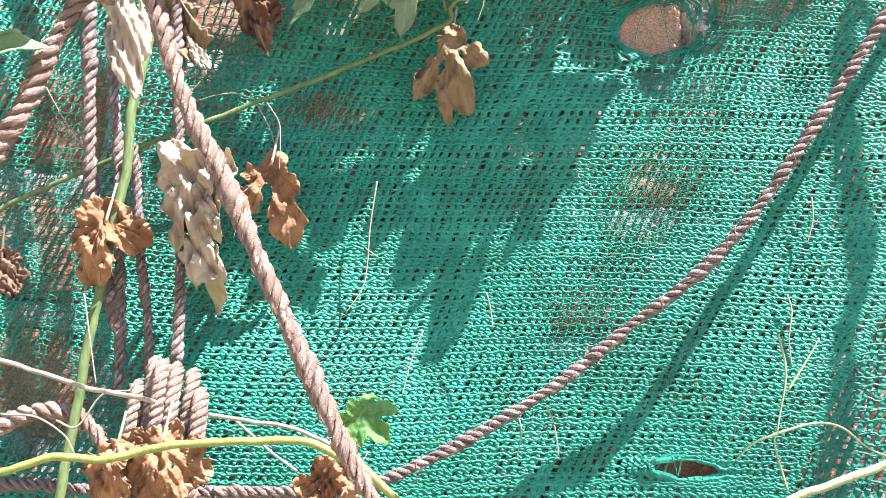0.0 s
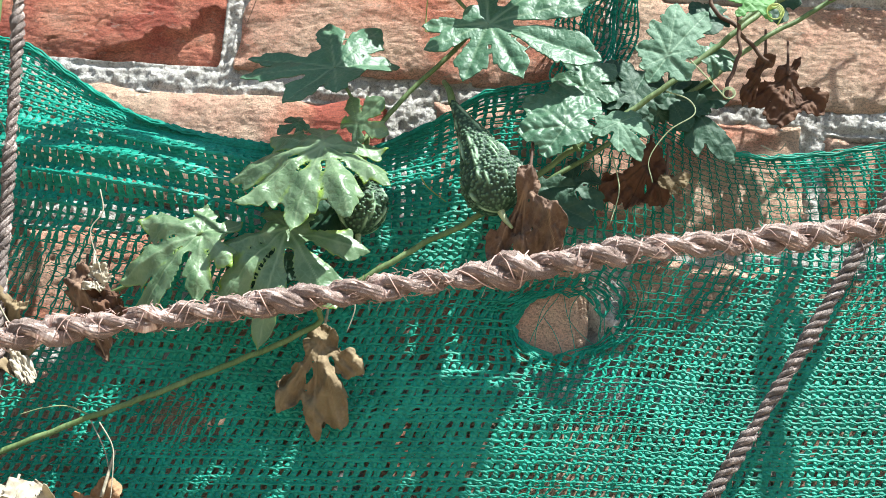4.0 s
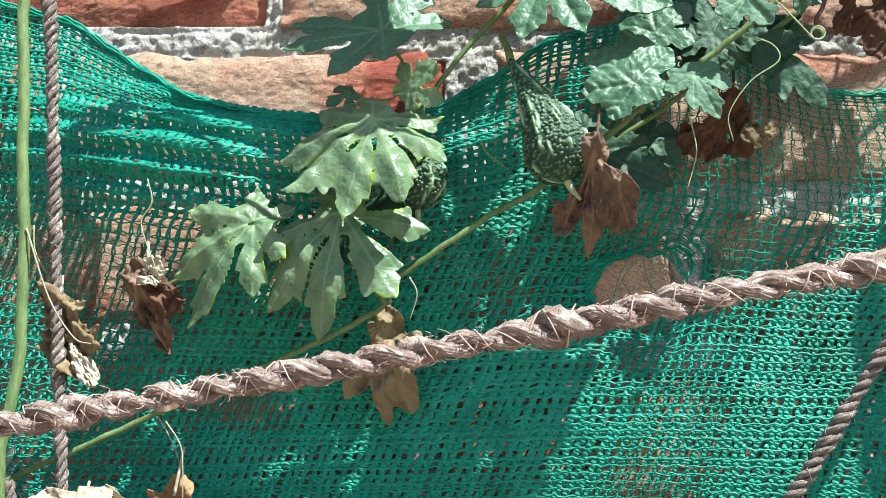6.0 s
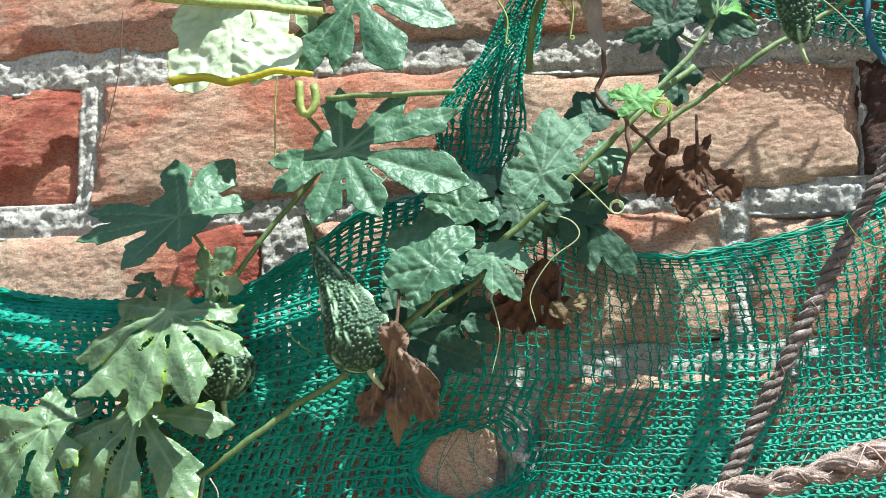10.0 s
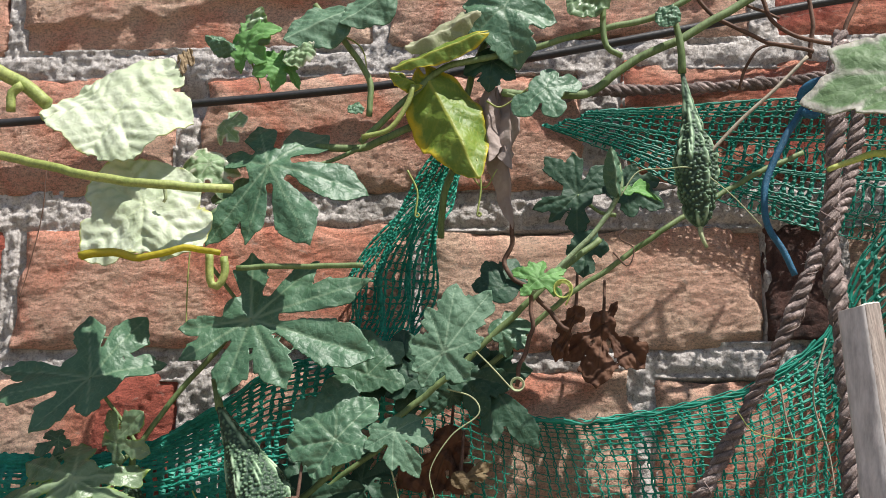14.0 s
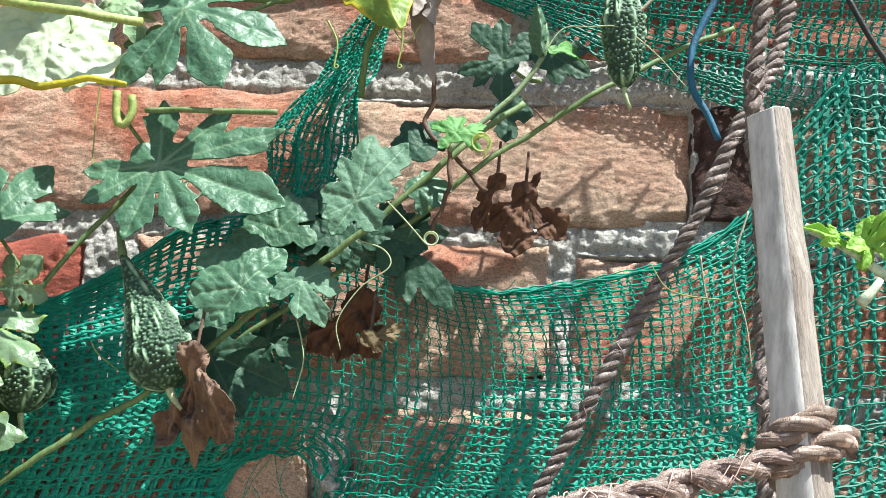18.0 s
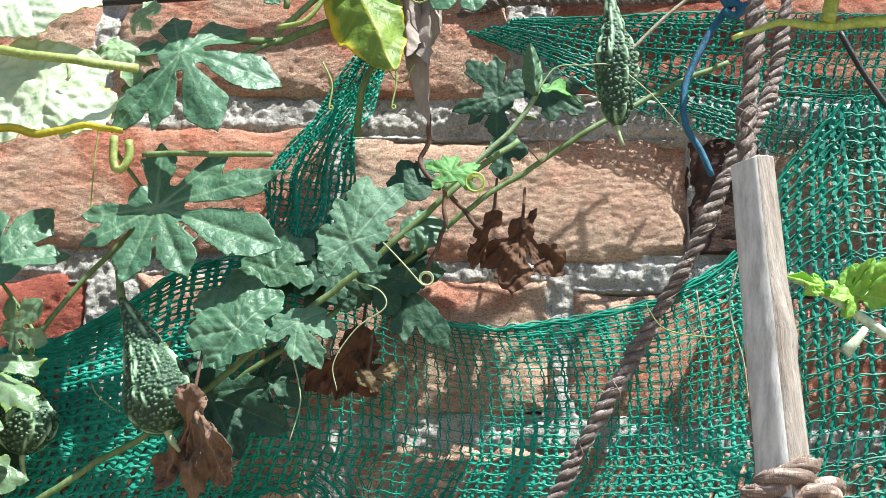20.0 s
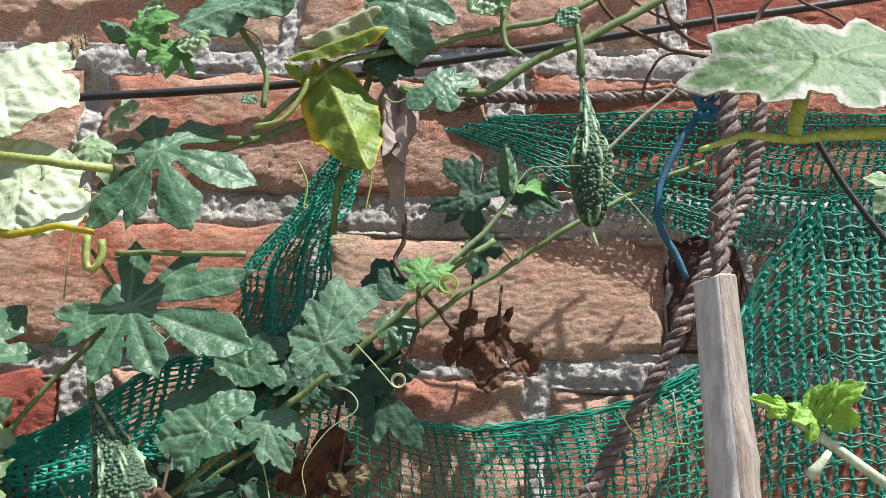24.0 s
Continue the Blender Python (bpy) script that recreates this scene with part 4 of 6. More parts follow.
def net_surface(x, z, along=0):
    """Moves points of the flat net to where it hangs: below its sagging edge, in folds. Cross yarns (along 1) part above and below
    the holes, upright ones (along 0) to their sides."""
    drop = np.interp(x, EDGE_X, EDGE_Z) - 1.66
    g = np.exp(np.clip((z - 1.66) / 0.105, -12, 0))
    zz = z + drop * g + 0.05 * (x - 0.1) * np.clip((1.5 - z) / 0.1, 0, 1)
    zz = zz + 0.004 * waves(x, z, 3, 22)
    xx = x + 0.004 * waves(x, z, 4, 26)
    for (cx, _, cz), rx, rz, skew in ((HOLE, 0.0270, 0.0185, 0.30), (TEAR, 0.021, 0.0055, 0.0)):
        dx, dz = (xx - cx) / rx, (zz - cz) / rz
        slant = skew * np.clip(dx, -1.5, 1.5)
        dz = dz - slant
        uneven = 1 + 0.24 * waves(x, z, 41, 140) + 0.22 * waves(x, z, 42, 60) + 0.12 * waves(x, z, 43, 900)
        if along:
            gap = np.clip(1 - np.abs(dx) ** 3, 0, 1) * uneven
            far = np.exp(-np.maximum(np.abs(dz) - 1, 0) * 1.2)
            zz = cz + rz * (slant + np.sign(dz) * np.sqrt(dz * dz + np.maximum(gap, 0) * far))
        else:
            gap = np.clip(1 - np.abs(dz) ** 3, 0, 1) * uneven
            far = np.exp(-np.maximum(np.abs(dx) - 1, 0) * 1.2)
            xx = cx + rx * np.sign(dx) * np.sqrt(dx * dx + np.maximum(gap, 0) * far)
    y = 0.908 + 0.005 * waves(x, z, 6, 15) + 0.002 * waves(x, z, 7, 45)
    y = y - 0.040 * bell(x, zz, -0.075, 1.525, 0.10, np.where(zz > 1.525, 0.038, 0.085)) - 0.004 * bell(x, zz, -0.075, 1.525, 0.10, 0.04) * np.sin(zz * 420 + x * 60)
    y = y - 0.010 * bell(x, zz, 0.14, 1.58, 0.05, 0.04)
    y = y + 0.016 * bell(x, zz, 0.165, 1.465, 0.05, 0.036)
    low = 1 / (1 + np.exp((zz - 1.44) / 0.03))
    y = y - 0.11 * np.clip(0.03 - x, 0, 0.22) * low - 0.09 * np.clip(x - 0.13, 0, 0.24) * (0.3 + 0.7 * low)
    return np.stack([xx, np.minimum(y, 0.9205), zz], -1)


def openness(x, z):
    """How loosely the net is knitted: about 1 is dense, 0.3 open."""
    w = 1.0 + 0.24 / (1 + np.exp((z - 1.44) / 0.02)) + 0.20 * waves(x, z, 9, 70) + 0.10 * waves(x, z, 10, 230)
    for (cx, cz), (sx, sz), k in LOOSE:
        w = w - k * bell(x, z, cx, cz, sx, sz)
    return np.clip(w, 0.23, 1.6)


LOOSE = (
    ((0.161, 0.895, 1.347)[::2], (0.034, 0.030), 1.05), ((0.122, 0.895, 1.266)[::2], (0.028, 0.028), 0.98),
    ((-0.122, 0.893, 1.466)[::2], (0.080, 0.034), 0.66), ((0.233, 0.893, 1.543)[::2], (0.085, 0.034), 0.76),
    ((0.217, 0.893, 1.487)[::2], (0.070, 0.034), 0.90), ((0.381, 0.893, 1.546)[::2], (0.06, 0.06), 0.40),
    ((-0.196, 0.893, 1.341)[::2], (0.085, 0.10), 0.95), ((-0.205, 0.893, 1.200)[::2], (0.06, 0.04), 0.95), ((-0.039, 0.893, 1.390)[::2], (0.024, 0.015), 0.95),
    ((0.196, 0.893, 1.417)[::2], (0.03, 0.035), 0.60), ((0.327, 0.893, 1.486)[::2], (0.015, 0.06), 0.5), ((0.453, 0.900, 1.611)[::2], (0.08, 0.09), 0.05), ((-0.081, 0.890, 1.529)[::2], (0.09, 0.035), -0.55), ((0.071, 0.890, 1.505)[::2], (0.03, 0.05), -0.3),
)


def knit(x0, x1, z0, z1, dx, dz, lean, place, dense, seed, name, mat, parent, label="", yarn=0.0022, stretch=lambda q: q):
    """Knitted netting: upright chains of paired yarns and laid-in cross yarns, every yarn with its own width and sway."""
    rs = np.random.RandomState(seed)
    nu, nv = int((x1 - x0) / dx) + 1, int((z1 - z0) / dz) * 2 + 1
    us, vs = np.linspace(x0, x1, nu), z0 + (z1 - z0) * stretch(np.linspace(0, 1, nv))
    U, V = np.meshgrid(us, vs, indexing="ij")
    jx = dx * 0.07 * rs.randn(nu, nv) + dx * 0.10 * rs.randn(nu)[:, None]
    pieces = []
    for s in (-1, 1):
        zig = s * dx * 0.13 * np.where(np.arange(nv) % 4 < 2, 1, -0.4)[None]
        X = U + jx + zig
        Z = V + dz * 0.06 * rs.randn(nu, nv)
        Xl = X + lean(X, Z)
        pts = place(Xl, Z)
        pts[..., 1] -= 0.0006 * s * np.where(np.arange(nv) % 2, 1, -1)[None]
        w = yarn * 1.1 * dense(Xl, pts[..., 2]) * (0.85 + 0.25 * rs.rand(nu, 1))
        v, f, _ = ribbons(pts, w, 0.0004)
        pieces.append((v, f))
    nr = int((z1 - z0) / dz)
    nc = nu * 2
    U2, V2 = np.meshgrid(np.linspace(x0, x1, nc), z0 + (z1 - z0) * stretch(np.linspace(0, 1, nr)), indexing="xy")
    for s in (0, 1):
        Z = V2 + dz * 0.05 * rs.randn(nr, nc) + dz * 0.16 * rs.randn(nr)[:, None] + dz * 0.09 * np.where((np.arange(nc) + s * 2) % 4 < 2, 1, -1)[None]
        X = U2 + dx * 0.1 * rs.randn(nr, nc)
        Xl = X + lean(X, Z)
        pts = place(Xl, Z, 1)
        pts[..., 1] += 0.0004 * (1 - 2 * s)
        w = yarn * 0.62 * dense(Xl, pts[..., 2]) * (0.75 + 0.35 * rs.rand(nr, 1))
        v, f, _ = ribbons(pts, w, 0.0004)
        pieces.append((v, f))
    vs_, fs_, o = [], [], 0
    for v, f in pieces:
        vs_.append(v)
        fs_.append(f + o)
        o += len(v)
    return tagged(part(name, mesh_of(name, np.vstack(vs_), np.vstack(fs_), mat, smooth=False), parent, label), kind="stuff")


net = thing("shade_net", "green knitted plastic shade net sagging before a brick wall, torn", "shade net")
knit(-0.62, 0.372, 1.00, 1.66, 0.0053, 0.0046, lambda x, z: 0.40 * (np.minimum(z, 1.52) - 1.45), net_surface, openness, 1, "sheet", NET, net, stretch=lambda q: 0.80 * q + 0.20 * q ** 4)
knit(0.372, 0.86, 1.00, 1.66, 0.0066, 0.0068, lambda x, z: 0.40 * (np.minimum(z, 1.52) - 1.45), net_surface, lambda x, z: np.clip(openness(x, z) * 0.95, 0.4, 1.3), 3, "sheet", NET_DARK, net, yarn=0.0021)


rs = np.random.RandomState(23)
for k in range(9):
    a, b = rs.uniform(-2.6, -0.5), rs.uniform(0.3, 2.4)
    ends = [np.array([HOLE[0] + 0.029 * math.cos(q), 0.9165, HOLE[2] + 0.021 * math.sin(q) + 0.005 * math.cos(q)]) for q in (a, b)]
    mid = (ends[0] + ends[1]) / 2 + np.array([rs.uniform(-0.006, 0.006), -0.003, rs.uniform(-0.005, 0.005)])
    tube("loose_yarn", [tuple(ends[0]), tuple(mid), tuple(ends[1] if k % 3 else mid + (ends[1] - mid) * 0.4)], 0.00022, NET, net, sides=5, wobble=0.0003, seed=k)


def hem(x0, x1, name="hem"):
    xs = np.arange(x0, x1, 0.004)
    bits = []
    for k in range(4):
        p = net_surface(xs, np.full_like(xs, 1.66 - 0.0012 * k))
        p[:, 1] -= 0.001 * (k % 2)
        p[:, 2] += 0.0008 * np.sin(xs * 300 + k)
        bits.append(sweep(p, 0.0006, 5))
    v, f = joined(bits)
    return part(name, mesh_of(name, v, f, NET), net)


hem(-0.6, 0.13)
hem(0.24, 0.42)


def strip_place(x, z, along=0):
    s = np.clip((z - 1.590) / 0.130, 0, 1)
    cx = np.interp(s, (0, 0.15, 0.38, 0.55, 0.72, 0.92, 1.0), (0.168, 0.172, 0.177, 0.187, 0.197, 0.210, 0.216))
    half = np.interp(s, (0, 0.15, 0.38, 0.55, 0.72, 0.92, 1.0), (0.012, 0.019, 0.024, 0.017, 0.012, 0.0085, 0.006))
    xx = cx + x * half + 0.0015 * np.sin(z * 130 + x * 9)
    y = 0.908 - 0.006 * (1 - x * x) - 0.003 * np.sin(x * 11 + z * 40)
    return np.stack([xx, y, z], -1)


knit(-1, 1, 1.585, 1.722, 0.105, 0.0042, lambda x, z: 0.10 * np.sin(z * 90), strip_place, lambda x, z: np.clip(0.85 + 0.3 * waves(x, z, 21, 200), 0.4, 1.3), 5, "gathered_strip", NET, net, "dark green net gathered into a tied strip", yarn=0.0012)


def upper_place(x, z, along=0):
    q = np.clip((x - 0.262) / 0.15, 0, 3.5)
    low = np.interp(x, (0.262, 0.30, 0.335, 0.365, 0.41, 0.46, 0.9), (1.722, 1.708, 1.692, 1.682, 1.668, 1.655, 1.64))
    zz = low + (1.737 - low) * z + 0.003 * waves(x, z, 31, 30)
    y = 0.916 + 0.003 * waves(x, zz, 32, 25) - 0.003 * q
    return np.stack([x, np.minimum(y, 0.919), zz], -1)


knit(0.262, 0.88, 0.0, 1.0, 0.0052, 0.052, lambda x, z: 0.030 * z, upper_place, lambda x, z: np.clip(0.8 + 0.3 * waves(x, z, 33, 120), 0.3, 1.4), 6, "upper_strip", NET_DARK, net, "upper band of dark green net", yarn=0.0017)


# ---- ropes ----
rope([(-0.128, 0.637, 1.377), (-0.094, 0.637, 1.382), (-0.066, 0.637, 1.387), (-0.011, 0.637, 1.398), (0.058, 0.637, 1.412), (0.116, 0.637, 1.424), (0.169, 0.637, 1.436), (0.215, 0.637, 1.447)][:-1] + [(0.219, 0.652, 1.447), (0.302, 0.662, 1.466), (0.372, 0.678, 1.484)], 0.0041, ROPE_PALE,
     "thick sun-bleached coir rope stretched across in front of the net", "ropes", 0.0262, strands=2, fuzz=800, seed=1, knots=((0.50, 0.45), (0.22, 0.15), (0.68, 0.2), (0.84, 0.15)), wraps=110)
rope([(-0.074, 0.642, 1.370), (-0.056, 0.642, 1.326), (-0.036, 0.642, 1.293), (-0.018, 0.642, 1.260), (0.001, 0.642, 1.226), (0.019, 0.642, 1.194), (0.041, 0.642, 1.160)], 0.0039, ROPE, "pale coir rope hanging slantwise from the tied knot", "ropes", 0.0190, fuzz=140, seed=2)
rope([(-0.097, 0.640, 1.380), (-0.113, 0.640, 1.344), (-0.121, 0.640, 1.320), (-0.133, 0.640, 1.296), (-0.150, 0.640, 1.251)], 0.0041, ROPE, "pale coir rope running down from the tied knot", "ropes", 0.0190, fuzz=90, seed=3)
rope([(0.427, 0.880, 1.744), (0.416, 0.875, 1.691), (0.401, 0.862, 1.656), (0.389, 0.856, 1.638), (0.377, 0.855, 1.611), (0.364, 0.857, 1.584), (0.347, 0.860, 1.555)] + [(0.223, 0.872, 1.338), (0.148, 0.884, 1.260), (0.091, 0.884, 1.212), (0.021, 0.880, 1.169), (-0.024, 0.870, 1.156), (-0.081, 0.860, 1.153)], 0.0036, ROPE_GREY,
     "grey-brown twisted rope running slantwise down over the net", "ropes", 0.0180, fuzz=320, seed=4, wraps=60)
rope([(0.404, 0.840, 1.748), (0.397, 0.828, 1.718), (0.393, 0.828, 1.676), (0.389, 0.828, 1.644), (0.391, 0.828, 1.607), (0.392, 0.828, 1.571), (0.392, 0.828, 1.528), (0.390, 0.820, 1.507), (0.389, 0.820, 1.462), (0.386, 0.820, 1.384)], 0.0043, ROPE_GREY, "grey-brown rope hanging upright beside the wooden stake", "ropes", 0.0205, fuzz=220, seed=5, wraps=40)
rope([(-0.161, 0.858, 1.708), (-0.157, 0.858, 1.688), (-0.152, 0.858, 1.650), (-0.146, 0.858, 1.607), (-0.140, 0.858, 1.550), (-0.135, 0.858, 1.494), (-0.129, 0.858, 1.430)] + [(-0.112, 0.850, 1.297), (-0.109, 0.850, 1.264), (-0.107, 0.850, 1.226)], 0.0033, ROPE_GREY, "grey twisted rope hanging over the green net", "ropes", 0.0165, fuzz=120, seed=6, wraps=30)
rope([(-0.216, 0.850, 1.688), (-0.203, 0.850, 1.594), (-0.192, 0.850, 1.530), (-0.184, 0.850, 1.464), (-0.176, 0.850, 1.394), (-0.166, 0.850, 1.317), (-0.143, 0.850, 1.242)], 0.0040, ROPE_GREY, "doubled grey rope hanging beside the green stem", "ropes", 0.0180, fuzz=60, seed=7)
rope([(-0.202, 0.858, 1.694), (-0.189, 0.858, 1.599), (-0.181, 0.858, 1.534), (-0.171, 0.858, 1.479), (-0.167, 0.858, 1.411), (-0.155, 0.858, 1.339)] + [(-0.147, 0.850, 1.288), (-0.142, 0.850, 1.249), (-0.139, 0.850, 1.204)], 0.0031, ROPE_GREY, "thin grey rope hanging among withered leaves", "ropes", 0.0165, fuzz=40, seed=8)
rope([(-0.146, 0.852, 1.351), (-0.141, 0.852, 1.326), (-0.135, 0.852, 1.286), (-0.127, 0.852, 1.250), (-0.123, 0.852, 1.218)], 0.0029, ROPE_GREY, "thin grey rope hanging down to the coil", "ropes", 0.0150, fuzz=40, seed=9)
rope([(0.236, 0.930, 1.735), (0.277, 0.919, 1.745), (0.305, 0.919, 1.747), (0.337, 0.919, 1.747), (0.374, 0.919, 1.749), (0.409, 0.919, 1.752), (0.522, 0.916, 1.765)], 0.0030, ROPE_GREY, "weathered brown rope strung level along the wall", "ropes", 0.0165, fuzz=260, seed=10, wraps=60)

rope([(-0.221, 0.845, 1.167), (-0.206, 0.845, 1.179), (-0.191, 0.845, 1.189), (-0.173, 0.845, 1.193), (-0.155, 0.845, 1.189), (-0.140, 0.845, 1.172), (-0.130, 0.845, 1.154), (-0.125, 0.845, 1.133)], 0.0046, ROPE, "thick brown rope end looped behind the green stem", "ropes", 0.024, fuzz=60, seed=11)
rope([(-0.226, 0.862, 1.146), (-0.187, 0.862, 1.150), (-0.153, 0.862, 1.149), (-0.107, 0.862, 1.151), (-0.068, 0.862, 1.154), (-0.023, 0.862, 1.158), (0.016, 0.862, 1.163)], 0.0036, ROPE_GREY, "grey rope running level beneath the hank", "ropes", 0.0165, fuzz=60, seed=12)


def coil(center, label):
    """A hank of rope: several long loops hanging side by side, bound together."""
    ob = thing("rope_coil", label, "rope coil")
    c = np.array(center)
    for k in range(6):
        w, h = 0.0075 + 0.001 * (k % 3), 0.036 + 0.003 * math.sin(k * 2.1)
        off = np.array([-0.018 + 0.0072 * k, 0.006 * math.sin(k * 1.9) - 0.004, 0.003 * math.sin(k * 1.3) - 0.0022 * (k - 2.5) ** 2])
        pts = [tuple(c + off + np.array([0.0032 * math.sin(a + 0.5) * 0.6, -w * math.sin(a), h * math.cos(a)])) for a in np.linspace(0, 2 * math.pi * 0.97, 12)]
        path, s = smooth_path(pts, 0.0018)
        n, b = frames(path)
        for j in range(3):
            a = 2 * np.pi * s / 0.014 + j * 2 * np.pi / 3
            part("strand", strand_mesh(path + 0.0023 * (np.cos(a)[:, None] * n + np.sin(a)[:, None] * b), s, 0.0024, ROPE), ob)
    return ob


coil((-0.105, 0.835, 1.189), "hank of looped brown rope hanging in front of the net")


def wrap(name, center, axis, radius, turns, rope_r, mat, label, spread=0.9, seed=0):
    """Rope wound round something as a knot."""
    ob = thing(name, label, "knot")
    c, t = np.array(center), np.array(axis) / np.linalg.norm(axis)
    n = np.cross(t, [0.2, 1, 0.3])
    n /= np.linalg.norm(n)
    b = np.cross(t, n)
    a = np.linspace(0, turns * 2 * np.pi, int(turns * 40))
    wob = 0.0012 * np.sin(a * 1.7 + seed)
    pts = c + (radius + wob)[:, None] * (np.cos(a)[:, None] * n + np.sin(a)[:, None] * b) + ((a / (2 * np.pi) - turns / 2) * rope_r * 2 * spread)[:, None] * t
    path, s = smooth_path(pts[::4], 0.0018)
    n2, b2 = frames(path)
    for j in range(3):
        q = 2 * np.pi * s / (rope_r * 6) + j * 2 * np.pi / 3
        part("strand", strand_mesh(path + rope_r * 0.5 * (np.cos(q)[:, None] * n2 + np.sin(q)[:, None] * b2), s, rope_r * 0.58, mat), ob)
    return ob


wrap("rope_knot", (-0.092, 0.640, 1.380), (0.5, 0.2, -0.9), 0.0065, 2.6, 0.0042, ROPE_PALE, "pale coir knot tying three ropes together", seed=1)
wrap("rope_knot", (0.365, 0.682, 1.484), (-0.30, 0.25, 1.0), 0.0105, 1.5, 0.0046, ROPE, "thick coir rope lashed round the wooden stake", seed=2)
wrap("rope_knot", (-0.152, 0.858, 1.664), (0.1, 0, 1), 0.0042, 3.0, 0.0028, ROPE_GREY, "grey rope hitch on the hanging rope", seed=3)


# ---- cords, cable, pipe, stake ----
cable = thing("cable", "black electric cable running level along the brick wall", "cable")
tube("sheath", [(-0.068, 0.915, 1.732), (-0.029, 0.915, 1.734), (0.059, 0.915, 1.742), (0.114, 0.915, 1.746), (0.178, 0.915, 1.752), (0.226, 0.915, 1.761), (0.274, 0.915, 1.769), (0.331, 0.915, 1.779), (0.401, 0.915, 1.792), (0.451, 0.915, 1.800), (0.560, 0.915, 1.818), (0.760, 0.915, 1.842)], 0.0024, CABLE, cable, sides=10)

cord = thing("blue_cord", "frayed blue plastic cord tied to a rope, its end hanging down", "cord")
tube("tail", [(0.399, 0.852, 1.726), (0.389, 0.852, 1.716), (0.378, 0.852, 1.700), (0.367, 0.852, 1.677), (0.366, 0.852, 1.657), (0.373, 0.852, 1.643), (0.378, 0.852, 1.630)], 0.0020, BLUE, cord, sides=9, taper=0.0016, wobble=0.0002)
tube("loop", [(0.389, 0.850, 1.714), (0.386, 0.850, 1.720), (0.391, 0.845, 1.724), (0.400, 0.842, 1.724), (0.401, 0.845, 1.716), (0.391, 0.848, 1.712)], 0.0026, BLUE, cord, sides=9)
tube("knot", [(0.385, 0.846, 1.711), (0.389, 0.846, 1.708), (0.393, 0.846, 1.711), (0.391, 0.846, 1.715), (0.387, 0.846, 1.714)], 0.0022, BLUE, cord, sides=8)


def wooden_stake(top, low, label):
    """A split, squared stick, weathered grey on its flat face and brown where its side is fissured, with a slanting sawn top."""
    ob = thing("wooden_stake", label, "stake")
    top, low = np.array(top), np.array(low)
    t = (low - top) / np.linalg.norm(low - top)
    n = np.cross(t, [0, 1.0, 0])
    n /= np.linalg.norm(n)
    b = np.cross(t, n)
    L, sides, rows = np.linalg.norm(low - top), 40, 150
    v = []
    for i in range(rows + 1):
        s = (i / rows) ** 2.2 * L
        for j in range(sides):
            a = 2 * math.pi * j / sides
            c, q = math.cos(a), math.sin(a)
            r = (abs(c) ** 5 + abs(q) ** 5) ** -0.2
            knot = 0.10 * math.exp(-((s - 0.060) / 0.003) ** 2) + 0.10 * math.exp(-((s - 0.053) / 0.008) ** 2) * max(0, c)
            fissure = 0.10 * max(0, c) * noise.noise(Vector((q * 9, 0.4, s * 14)))
            r *= (0.0060 + 0.010 * min(s, 0.12)) * (1 + knot + fissure + 0.025 * noise.noise(Vector((c * 2, q * 2, s * 40))))
            u, w = c * r, q * r * 0.9
            u, w = u * math.cos(0.85) - w * math.sin(0.85), u * math.sin(0.85) + w * math.cos(0.85)
            p = top + t * s + n * u + b * w
            if i == 0:
                p = p - t * 0.30 * u
            v.append(p)
    f, dark = [], []
    for i in range(rows):
        for j in range(sides):
            f.append((i * sides + j, (i + 1) * sides + j, (i + 1) * sides + (j + 1) % sides, i * sides + (j + 1) % sides))
            dark.append((j + 5) % sides < 10)
    me = mesh_of("shaft", np.array(v), f, WOOD)
    me.materials.append(WOOD_BROWN)
    me.polygons.foreach_set("material_index", [int(d) for d in dark])
    part("shaft", me, ob)
    cap = np.array(v[:sides])
    mid = cap.mean(0)
    cv = np.vstack([mid[None], mid + (cap - mid) * 0.94 - t * 0.0006, cap - t * 0.0001])
    cf = [(0, 1 + j, 1 + (j + 1) % sides) for j in range(sides)] + [(1 + j, 1 + sides + j, 1 + sides + (j + 1) % sides, 1 + (j + 1) % sides) for j in range(sides)]
    part("cut_end", mesh_of("cut_end", cv, cf, WOOD_CUT), ob, "pale sawn end")
    return ob


STAKE_TOP, STAKE_LOW = np.array((0.359, 0.694, 1.592)), np.array((0.362, 0.680, 1.493))
stake_foot = STAKE_TOP + (STAKE_LOW - STAKE_TOP) * (STAKE_TOP[2] + 0.05) / (STAKE_TOP[2] - STAKE_LOW[2])
wooden_stake(STAKE_TOP, stake_foot, "weathered grey wooden stake with a pale slanting sawn top")


def pipe(end, far, radius, label):
    ob = thing("pipe", label, "pipe")
    path, s = smooth_path([end, far], 0.01)
    n, b = frames(path)
    m = 48
    a = np.linspace(0, 2 * np.pi, m, endpoint=False)
    ring = lambda i, r, back=0.0: path[i] + back * (path[1] - path[0]) / 0.01 + r * (np.cos(a)[:, None] * n[i] + np.sin(a)[:, None] * b[i])
    v = np.vstack([ring(-1, radius), ring(0, radius, 0.0008), ring(0, radius * 0.98), ring(0, radius * 0.87), ring(0, radius * 0.85, 0.0008), ring(-1, radius * 0.85)])
    f = [(k * m + j, k * m + (j + 1) % m, (k + 1) * m + (j + 1) % m, (k + 1) * m + j) for k in range(5) for j in range(m)]
    part("tube", mesh_of("tube", v, f, PIPE), ob)
    return ob


